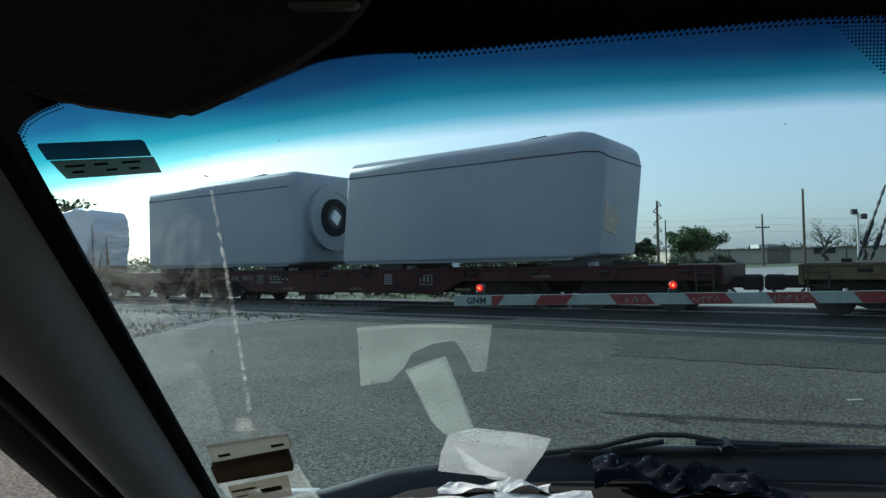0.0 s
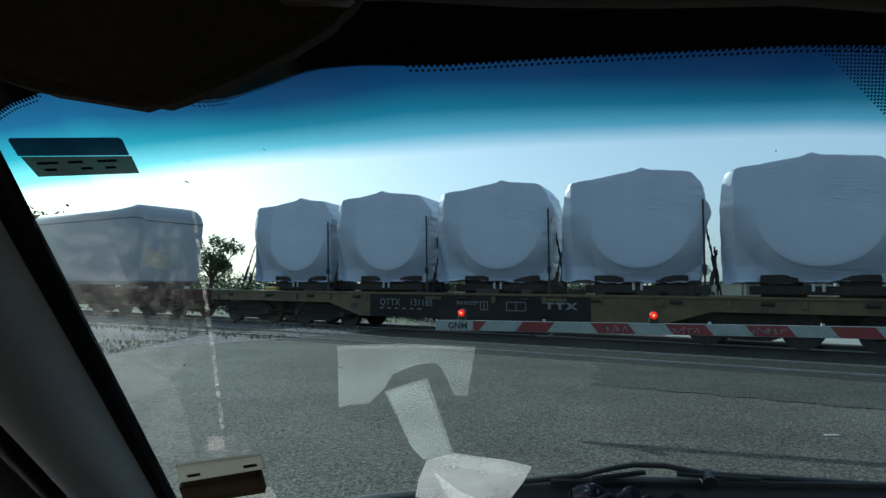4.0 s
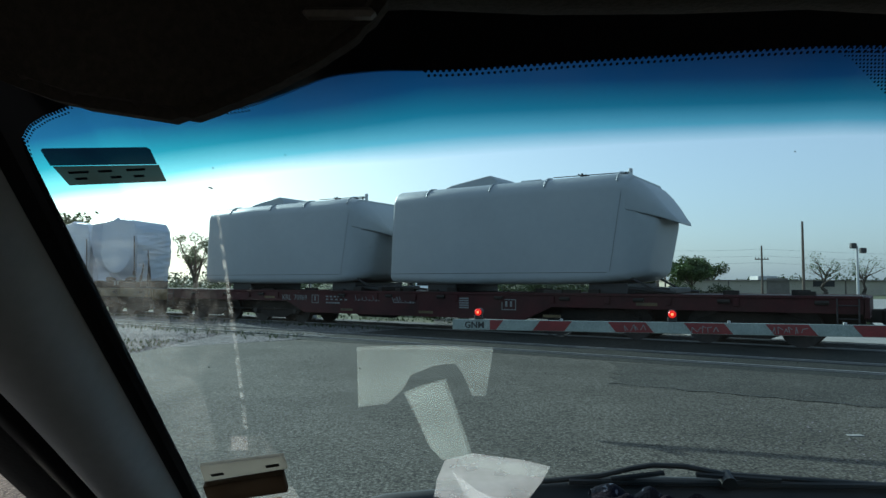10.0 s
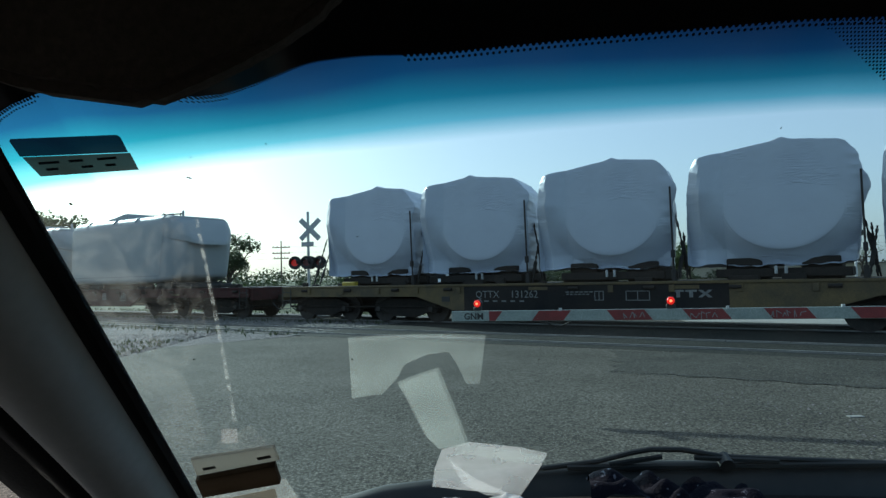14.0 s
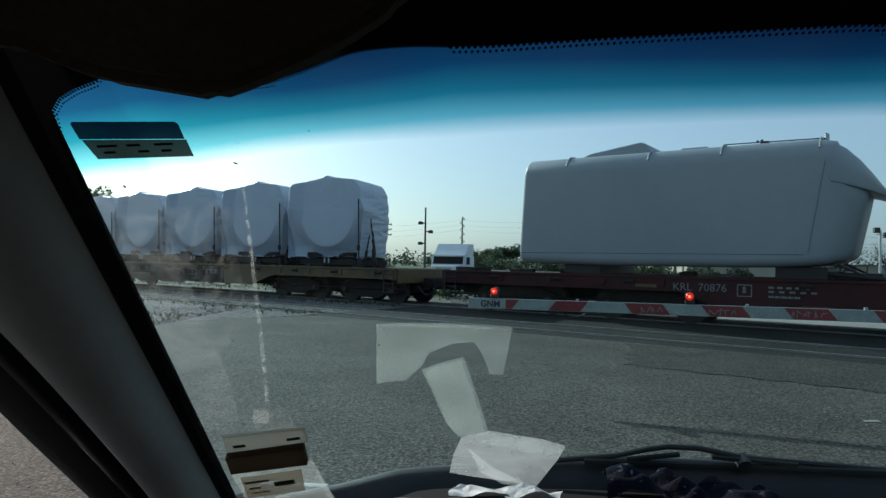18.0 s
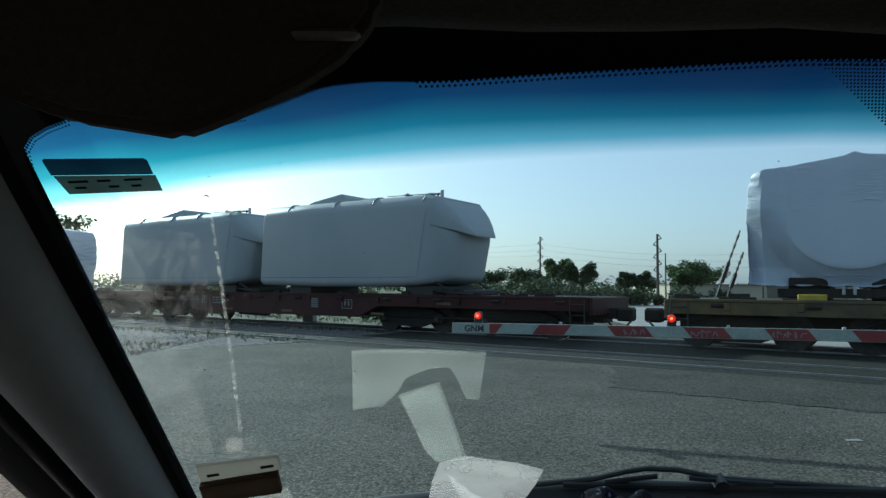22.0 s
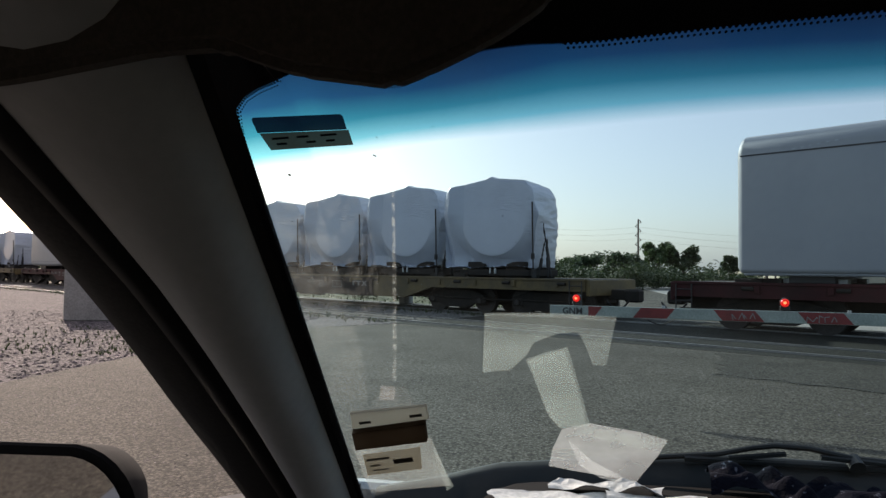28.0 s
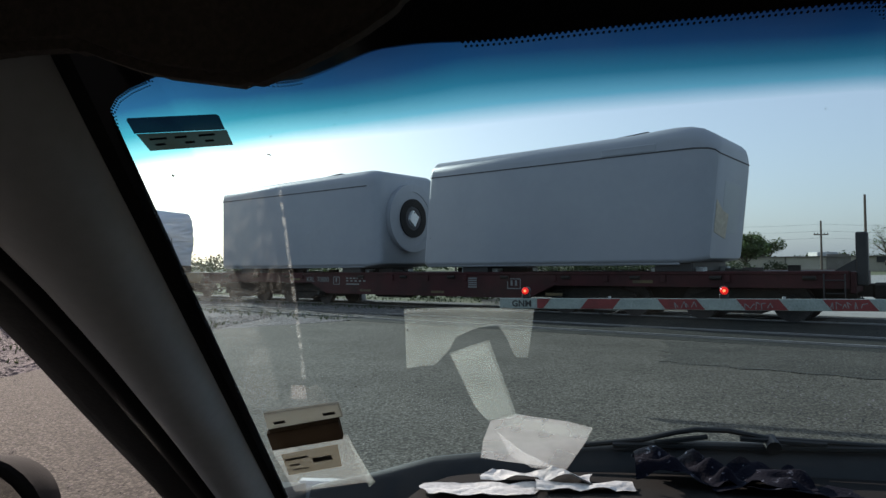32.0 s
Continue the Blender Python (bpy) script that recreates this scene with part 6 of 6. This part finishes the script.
# ---- pillar, roof lining, visor, dash ----
def pillar_at(k, dx, dy):
    z = 1.6 + (1.1 - 1.6) * k
    p = Vector((edge_x(z), glass_y(-0.2, z), z))
    return p + Vector((dx, dy, 0))


def pillar_strip(name, prof, material, label="", k0=-0.45, k1=1.35, n=26):
    rows_ = []
    for i in range(n + 1):
        k = k0 + (k1 - k0) * i / n
        z = 1.6 - 0.5 * k
        seal = float(np.interp(z, (1.1, 1.21, 1.31, 1.40, 1.47, 1.58, 1.72), (-0.080, -0.080, -0.086, -0.095, -0.106, -0.142, -0.20)))
        rim = float(np.interp(z, (1.1, 1.23, 1.33, 1.42, 1.49, 1.54, 1.72), (-0.172, -0.178, -0.186, -0.189, -0.196, -0.206, -0.27)))
        rows_.append([pillar_at(k, float(np.interp(-dx, (0.0, 0.014, 0.10, 0.162, 0.3), (0.0, 0.014, -seal, -rim, 0.14 - rim))) * -1.0 if dx < 0 else dx, dy) for dx, dy in prof])
    bm = bmesh.new()
    g = [[bm.verts.new(p) for p in r] for r in rows_]
    for a, b in zip(g, g[1:]):
        for i in range(len(prof) - 1):
            bm.faces.new((a[i], a[i + 1], b[i + 1], b[i]))
    bmesh.ops.recalc_face_normals(bm, faces=bm.faces[:])
    return smooth_by(part(name, bm, material, car, label), 60)


pillar_strip("pillar_gasket", [(0.000, 0.004), (-0.008, -0.006), (-0.015, -0.006), (-0.018, 0.02)], M["rubber"], "black rubber edge")
pillar_strip("pillar_trim", [(-0.014, 0.01), (-0.0155, -0.010), (-0.019, -0.030), (-0.026, -0.048), (-0.038, -0.061), (-0.054, -0.066), (-0.072, -0.060), (-0.088, -0.045), (-0.100, -0.022)], M["trim_grey"], "grey plastic pillar trim")
pillar_strip("door_seal", [(-0.094, -0.034), (-0.102, -0.046), (-0.111, -0.044), (-0.115, -0.032), (-0.117, -0.01)], M["rubber"], "black rubber door seal")
pillar_strip("door_frame", [(-0.114, -0.028), (-0.122, -0.034), (-0.138, -0.034), (-0.152, -0.026), (-0.162, -0.008), (-0.162, 0.05), (-0.09, 0.08)], M["trim_dark"], "charcoal door window frame")

# roof lining with a drooping front edge
bm = bmesh.new()
g = []
for i in range(33):
    x = -0.75 + 2.35 * i / 32
    sag = 0.004 * math.sin(9 * x) + 0.003 * math.sin(23 * x + 1)
    side = max(0, -0.28 - x) * 0.25
    row = []
    for y, z in ((0.54, 1.76), (0.45, 1.70), (0.414, 1.672 + sag), (0.394, 1.671 + sag), (0.34, 1.684), (0.1, 1.705), (-0.4, 1.73), (-1.6, 1.74)):
        row.append(bm.verts.new((x, y, z - side)))
    g.append(row)
for a, b in zip(g, g[1:]):
    for i in range(len(a) - 1):
        bm.faces.new((a[i], a[i + 1], b[i + 1], b[i]))
bmesh.ops.recalc_face_normals(bm, faces=bm.faces[:])
part("roof_lining", bm, M["liner"], car, "sagging brown cloth roof lining", smooth=True)

visor_outline = [(-0.46, 1.575), (-0.24, 1.596), (-0.160, 1.608), (-0.122, 1.609), (-0.102, 1.601), (-0.080, 1.594), (-0.052, 1.590), (-0.032, 1.587), (-0.014, 1.5935), (0.014, 1.6065), (0.031, 1.6165), (0.045, 1.627), (0.056, 1.643), (0.064, 1.70), (-0.46, 1.72)]
bm = bmesh.new()
prism(bm, visor_outline, 1, 0.312, 0.330)
bmesh.ops.bevel(bm, geom=bm.edges[:], offset=0.005, segments=2, affect="EDGES")
smooth_by(part("sun_visor", bm, M["liner"], car, "lowered brown cloth sun visor"), 50)
part("visor_clip", boxed((0.02, 0.304, 1.628), (0.05, 0.312, 1.632), 0.002), M["clip_grey"], car, "pale plastic clip")

# dashboard
M["dash_top"] = mat("dash_charcoal", (0.010, 0.010, 0.010), (0.007, 0.007, 0.007), spec=0.2, rough=0.95, scale=8, fine=220, bump=0.25, depth=0.002)


def dash_z(x, y):
    mound = 0.095 * math.exp(-((x + 0.18) / 0.10) ** 4) * math.exp(-((y - 0.87) / 0.14) ** 2)
    return 1.095 + mound + 0.012 * math.sin(3 * x) - max(0, 0.80 - y) * 0.9


bm = bmesh.new()
g = []
for i in range(56):
    x = -0.55 + 2.1 * i / 55
    reach = min(1.44, on_glass(max(x, -0.19), 1.10, 0.012).y)
    g.append([bm.verts.new((x, y, dash_z(x, y))) for y in [0.45 + (reach - 0.45) * j / 22 for j in range(23)]])
for a, b in zip(g, g[1:]):
    for i in range(len(a) - 1):
        bm.faces.new((a[i], a[i + 1], b[i + 1], b[i]))
bmesh.ops.recalc_face_normals(bm, faces=bm.faces[:])
part("dashboard", bm, M["dash_top"], car, "charcoal moulded dashboard top", smooth=True)
for x, y in ((0.12, 1.10), (0.60, 1.12)):
    v_ = part("defrost_vent", boxed((x - 0.16, y - 0.02, dash_z(x, y) - 0.02), (x + 0.16, y + 0.02, dash_z(x, y) + 0.004), 0.004), M["rubber"], car)
# scuttle outside the glass
bm = bmesh.new()
prof = [(-0.30, 1.33, 1.05), (-0.17, 1.35, 1.076), (-0.06, 1.36, 1.106), (0.045, 1.36, 1.118), (0.24, 1.36, 1.139), (0.40, 1.36, 1.152), (0.9, 1.36, 1.150), (1.3, 1.33, 1.13)]
g = []
for i in range(40):
    x = -0.30 + 1.6 * i / 39
    y = float(np.interp(x, [p[0] for p in prof], [p[1] for p in prof]))
    z = float(np.interp(x, [p[0] for p in prof], [p[2] for p in prof]))
    g.append([bm.verts.new(p) for p in ((x, y - 0.06, z - 0.10), (x, y - 0.015, z - 0.012), (x, y, z), (x, y + 0.03, z - 0.006), (x, y + 0.12, z - 0.08), (x, y + 0.2, 0.75))])
for a, b in zip(g, g[1:]):
    for i in range(len(a) - 1):
        bm.faces.new((a[i], a[i + 1], b[i + 1], b[i]))
bmesh.ops.recalc_face_normals(bm, faces=bm.faces[:])
part("scuttle", bm, M["rubber"], car, "black plastic scuttle below the windscreen", smooth=True)
# wiper
bm = bmesh.new()
pts = [(0.20, 1.345, 1.138), (0.36, 1.345, 1.157), (0.42, 1.345, 1.172), (0.46, 1.345, 1.179), (0.52, 1.345, 1.178), (0.60, 1.345, 1.164), (0.80, 1.345, 1.155), (1.10, 1.345, 1.140)]
for a, b in zip(pts, pts[1:]):
    rod(bm, a, b, 0.0055, n=8)
part("wiper_arm", bm, M["rubber"], car)
bm = bmesh.new()
rod(bm, (0.30, 1.34, 1.146), (0.98, 1.34, 1.150), 0.006, n=6)
rod(bm, (0.38, 1.34, 1.152), (0.48, 1.34, 1.166), 0.005, n=6)
rod(bm, (0.54, 1.34, 1.164), (0.70, 1.34, 1.156), 0.005, n=6)
part("wiper_blade", bm, M["rubber"], car)
part("wiper_pivot", rod(bmesh.new(), (0.60, 1.33, 1.150), (0.60, 1.355, 1.160), 0.014, n=12), M["black_metal"], car)

# cabin shell: floor, sides, closed unseen rear, seat back behind the camera
part("cabin_floor", boxed((-0.75, -1.7, 0.28), (1.55, 1.2, 0.32)), M["trim_dark"], car)
# unseen full-height wall, added to keep light out of the cabin from behind
part("rear_light_block", boxed((-0.75, -1.75, 0.3), (1.55, -1.68, 1.72)), M["trim_dark"], car)
part("cabin_side", boxed((1.50, -1.7, 0.3), (1.56, 1.35, 0.98)), M["trim_dark"], car)
bm = boxed((-0.78, -2.7, 1.79), (1.58, 0.42, 1.83), 0.03, 2)
part("roof_panel", bm, M["car_paint"], car)
bm = bmesh.new()
prism(bm, [(1.42, 0.32), (1.42, 0.80), (1.75, 0.72), (2.10, 0.64), (2.32, 0.56), (2.42, 0.46), (2.40, 0.32)], 0, -0.70, 1.52)
bmesh.ops.bevel(bm, geom=bm.edges[:], offset=0.05, segments=2, affect="EDGES")
part("bonnet", bm, M["car_paint"], car)
for x0, x1 in ((-0.80, -0.64), (1.565, 1.62)):
    bm = bmesh.new()
    prism(bm, [(-2.75, 0.34), (-2.78, 0.95), (1.40, 0.95), (2.40, 0.70), (2.45, 0.34), (1.85, 0.34), (1.72, 0.62), (1.45, 0.72), (1.18, 0.62), (1.05, 0.34), (-1.60, 0.34), (-1.73, 0.62), (-2.0, 0.72), (-2.27, 0.62), (-2.40, 0.34)], 0, x0, x1)
    part("side_panel", bm, M["car_paint"], car)
    for y in (-1.9, -0.75):
        part("body_pillar", boxed((min(x0, x1), y - 0.06, 0.94), (max(x0, x1), y + 0.06, 1.80), 0.01), M["car_paint"], car)
part("tailgate", boxed((-0.78, -2.76, 0.34), (1.58, -2.70, 1.02), 0.02), M["car_paint"], car)
for x in (-0.74, 1.54):
    part("tailgate_post", boxed((x - 0.05, -2.76, 1.01), (x + 0.05, -2.70, 1.80), 0.01), M["car_paint"], car)
part("front_bumper", boxed((-0.76, 2.44, 0.28), (1.56, 2.58, 0.55), 0.05, 2), M["black_metal"], car)
part("rear_bumper", boxed((-0.76, -2.88, 0.30), (1.56, -2.76, 0.58), 0.04, 2), M["black_metal"], car)
for x in (-0.55, 1.36):
    part("headlamp", boxed((x - 0.14, 2.40, 0.58), (x + 0.14, 2.475, 0.70), 0.02), M["galv"], car)
part("firewall", boxed((-0.6, 1.20, 0.3), (1.52, 1.24, 1.02)), M["trim_dark"], car)
part("door_panel", boxed((-0.62, -1.7, 0.3), (-0.54, 1.0, 0.98), 0.01), M["trim_dark"], car)
# the left post runs back as an unseen panel that shuts out side light
for x in (-0.60, 1.50):
    part("door_post_and_blind", boxed((x - 0.03, -1.70 if x < 0 else -0.80, 0.97), (x + 0.03, -0.62, 1.72), 0.02), M["trim_dark"], car)
part("seat_back", boxed((-0.28, -0.60, 0.5), (0.24, -0.42, 1.28), 0.06, 2), M["trim_dark"], car)
part("seat_back", boxed((0.62, -0.60, 0.5), (1.14, -0.42, 1.28), 0.06, 2), M["trim_dark"], car)
part("roof_rail", boxed((-0.72, -1.7, 1.585), (-0.50, 0.28, 1.72), 0.03), M["trim_dark"], car)
bm = bmesh.new()
prism(bm, [(0.62, 0.97), (1.02, 0.97), (0.80, 1.06), (0.72, 1.07)], 0, -0.475, -0.455)
part("mirror_sail", bm, M["rubber"], car, "black corner of the door window")
# underbody and wheels, so that the car stands on the road
part("underbody", boxed((-0.68, -2.6, 0.20), (1.50, 2.3, 0.30)), M["black_metal"], car)
for x in (-0.62, 1.34):
    for y in (-2.0, 1.45):
        rz = 0.33 - 0.0060 if x < 0 else 0.33 + 0.0155
        part("wheel", rod(bmesh.new(), (x, y, rz), (x + 0.2, y, rz), 0.33, n=24), M["rubber"], car)
# door mirror
bm = bmesh.new()
secs = []
for y, k in ((0.70, 0.99), (0.704, 1.02), (0.735, 0.93), (0.79, 0.74), (0.84, 0.48)):
    ring = ring_rect(0.145, 1.100, 1.255, 0.072, 0.074, 0.012, n=7)
    secs.append([(-0.575 + a * k, y + 0.12 * a * k, 1.1935 + (b - 1.1775) * k) for a, b in ring])
mir = smooth_by(part("door_mirror", loft(secs), M["dash_top"], car, "black door mirror housing"), 40)
face = [(-0.575 + a, 0.6965 + 0.12 * a, b + 0.016) for a, b in ring_rect(0.136, 1.109, 1.2455, 0.065, 0.066, 0.011, n=7)]
part("mirror_glass", ([tuple(p) for p in face], [], [tuple(range(len(face)))]), M["mirror_glass"], mir, "silvered mirror glass")
part("mirror_stalk", boxed((-0.60, 0.78, 1.08), (-0.54, 0.86, 1.14), 0.012), M["black_car"], car)

# ---- inside mirror, only its end shows ----
rvm = thing("rear_view_mirror", "black rear-view mirror hanging at the windscreen", "mirror", m=LEAN)
secs = []
for y, k in ((0.405, 0.92), (0.41, 1.0), (0.43, 1.0), (0.455, 0.8), (0.465, 0.4)):
    secs.append([(0.612 + a * k, y, 1.545 + (b - 1.545) * k) for a, b in ring_rect(0.125, 1.508, 1.582, 0.034, 0.034, 0.0, n=6)])
smooth_by(part("housing", loft(secs), M["rubber"], rvm), 45)
part("stem", rod(bmesh.new(), (0.612, 0.46, 1.56), (0.612, 0.575, 1.69), 0.009, n=10), M["rubber"], rvm)

# ---- things on the glass and the dash ----
st = thing("windscreen_sticker", "small navy and grey service sticker on the windscreen", "sticker", m=LEAN)
film("header", [(-0.1420, 1.5928), (-0.1405, 1.5938), (-0.0830, 1.5948), (-0.0815, 1.5938), (-0.0812, 1.5872), (-0.1415, 1.586)], 0.005, M["navy"], st, "navy blue header", flat=True)
film("sheet", [(-0.1400, 1.586), (-0.0800, 1.5872), (-0.0795, 1.5795), (-0.1365, 1.577)], 0.0056, M["olive"], st, flat=True)
for a, b, c in ((0.08, 0.3, 0.72), (0.40, 0.55, 0.72), (0.7, 0.9, 0.72), (0.12, 0.25, 0.3), (0.5, 0.62, 0.3), (0.75, 0.86, 0.3)):
    f_ = lambda u, v: (-0.1370 + 0.054 * u, 1.5775 + 0.0025 * u + 0.007 * v)
    film("text_bar", [f_(a, c), f_(b, c), f_(b, c + 0.16), f_(a, c + 0.16)], 0.0062, M["navy"], st, flat=True)

tp1 = thing("tape_piece", "cloudy white tape stuck across the windscreen", "tape", "tape on the windscreen", LEAN)
film("sheet", [(-0.038, 1.444), (0.050, 1.4445), (0.130, 1.442), (0.129, 1.43), (0.125, 1.365), (0.106, 1.366), (0.092, 1.401), (0.082, 1.417), (0.063, 1.418), (0.040, 1.408), (0.022, 1.399), (0.012, 1.379), (-0.013, 1.352), (-0.030, 1.354), (-0.049, 1.353)], 0.003, M["tape"], tp1, steps=3)
film("folded_edge", [(-0.038, 1.4445), (0.050, 1.445), (0.130, 1.4425), (0.1297, 1.4385), (0.050, 1.441), (-0.0385, 1.4405)], 0.006, film_mat("folded_tape", (0.78, 0.86, 0.83), 0.90), tp1)
tp2 = thing("tape_piece", "slanting strip of cloudy white tape on the windscreen", "tape", "tape on the windscreen", LEAN)
film("strip", [(0.011, 1.378), (0.042, 1.391), (0.069, 1.400), (0.092, 1.322), (0.111, 1.253), (0.084, 1.246), (0.061, 1.245), (0.051, 1.260), (0.042, 1.274), (0.025, 1.332)], 0.010, M["tape"], tp2)
film("overlap", [(0.016, 1.378), (0.042, 1.390), (0.065, 1.398), (0.088, 1.322), (0.105, 1.256), (0.062, 1.250), (0.045, 1.277)], 0.014, M["tape"], tp2)
tp3 = thing("plastic_bag", "crumpled clear plastic bag clinging to the windscreen", "plastic bag", m=LEAN)
film("sheet", [(0.066, 1.236), (0.111, 1.253), (0.150, 1.246), (0.195, 1.239), (0.239, 1.225), (0.231, 1.186), (0.222, 1.16), (0.206, 1.112), (0.14, 1.124), (0.09, 1.132), (0.045, 1.142), (0.052, 1.19)], 0.004, film_mat("clear_bag", (0.85, 0.88, 0.86), 0.72, veil=0.7), tp3)
film("fold", [(0.111, 1.253), (0.195, 1.240), (0.239, 1.225), (0.226, 1.214), (0.19, 1.212), (0.12, 1.228), (0.078, 1.234)], 0.011, M["tape"], tp3)
film("fold", [(0.078, 1.218), (0.12, 1.17), (0.205, 1.113), (0.14, 1.124), (0.10, 1.155)], 0.010, film_mat("bag_fold", (0.85, 0.88, 0.86), 0.76, veil=0.7), tp3)

tag = thing("toll_tag", "brown toll tag in a pale holder above a sepia card", "toll tag", m=LEAN)
film("holder", [(-0.163, 1.346), (-0.0773, 1.3625), (-0.0780, 1.345), (-0.168, 1.323)], 0.004, M["cream"], tag, "pale plastic holder", thick=0.003, flat=True)
film("case", [(-0.167, 1.324), (-0.0810, 1.3455), (-0.0840, 1.319), (-0.172, 1.297)], 0.008, M["brown_case"], tag, "brown plastic case", thick=0.006, flat=True)
for x, z in ((-0.150, 1.3345), (-0.091, 1.3490)):
    film("slot", [(x - 0.007, z + 0.0005), (x + 0.007, z + 0.0038), (x + 0.007, z), (x - 0.007, z - 0.0034)], 0.0076, M["rubber"], tag, flat=True)
film("sleeve", [(-0.182, 1.290), (-0.083, 1.312), (-0.074, 1.228), (-0.186, 1.200)], 0.002, film_mat("clear_sleeve", (0.6, 0.63, 0.58), 0.74, veil=0.6), tag, "clear plastic sleeve", flat=True)
film("card", [(-0.171, 1.280), (-0.097, 1.3005), (-0.1035, 1.262), (-0.177, 1.241)], 0.006, M["card"], tag, "sepia printed card", flat=True)
for u0, u1, v0, v1 in ((0.08, 0.5, 0.68, 0.78), (0.10, 0.3, 0.40, 0.48), (0.55, 0.9, 0.40, 0.62), (0.12, 0.42, 0.18, 0.24)):
    f_ = lambda u, v: (-0.175 + 0.072 * u, 1.243 + 0.0195 * u + 0.036 * v)
    film("print_bar", [f_(u0, v0), f_(u1, v0), f_(u1, v1), f_(u0, v1)], 0.0068, M["print"], tag, flat=True)
film("paper_edge", [(-0.0835, 1.300), (-0.0812, 1.302), (-0.0696, 1.233), (-0.0800, 1.222)], 0.006, M["tape"], tag, "white paper edge", flat=True)
film("tape_square", [(-0.1199, 1.3818), (-0.1048, 1.3822), (-0.1108, 1.3641), (-0.1264, 1.3636)], 0.003, film_mat("faint_tape", (0.75, 0.70, 0.66), 0.84, veil=0.6), tag, "cloudy tape above the holder", flat=True)


def crumpled(name, cx, cy, w, h, seed, material, label, cat, lift=0.02, turn=0.0, n=16):
    ob = thing(name, label, cat, m=LEAN @ pose(cx, cy, dash_z(cx, cy) + 0.004, 0, 0, turn))
    bm = bmesh.new()
    bmesh.ops.create_grid(bm, x_segments=n, y_segments=n, size=0.5)
    for v in bm.verts:
        p = Vector((v.co.x * w, v.co.y * h, 0))
        q = p * (9.0 / max(w, h) * 0.2) + Vector((seed, seed * 2, 0))
        edge = 1 + 0.18 * noise.noise(q * 2.3)
        v.co = Vector((p.x * edge, p.y * edge, abs(noise.noise(q * 1.4)) * lift * 1.6 + abs(noise.noise(q * 4)) * lift * 0.5))
    part("sheet", bm, material, ob, smooth=name == "head_scarf")
    return ob


crumpled("paper_sheet", 0.050, 1.190, 0.20, 0.06, 3.1, M["paper"], "crumpled white paper lying on the dashboard", "paper", 0.007, 4)
crumpled("paper_sheet", 0.15, 1.245, 0.20, 0.05, 6.4, M["paper"], "crumpled white paper lying on the dashboard", "paper", 0.022, -6)
crumpled("paper_sheet", 0.23, 1.20, 0.17, 0.04, 8.7, M["paper"], "crumpled white paper lying on the dashboard", "paper", 0.008, 2)
crumpled("head_scarf", 0.47, 1.245, 0.29, 0.10, 11.3, M["cloth_dark"], "rumpled dark patterned cloth lying on the dashboard", "cloth", 0.055, -5, 30)
crumpled("head_scarf", 0.57, 1.20, 0.24, 0.05, 15.3, M["cloth_dark"], "small rumpled dark cloth lying on the dashboard", "cloth", 0.014, -4, 16)


# ---- motion ----
def run(t):
    """How far the train has gone: an even pace, easing off slightly towards the end."""
    f = min(1.0, max(0.0, (t - 25.0) / 3.0))
    return 0.06 + SPEED * t - 0.17 * f * f * (3 - 2 * f)


def motions():
    times = [0.0, 0.1] + [2.0 * k for k in range(1, 13)] + [25.0, 26.0, 27.0, 28.0, 30.0] + [31.9, 32.0]
    for ob, u, off, z in MOVERS:
        walk(ob, [(t, rail_pose(u + run(t), TRAIN_D, z)) for t in times])
    for w, x in WHEELS:
        walk(w, [(0.1 * k, pose(x, 0, 0.457, 0, math.degrees(run(0.1 * k) / 0.457), 0)) for k in range(321)])


motions()
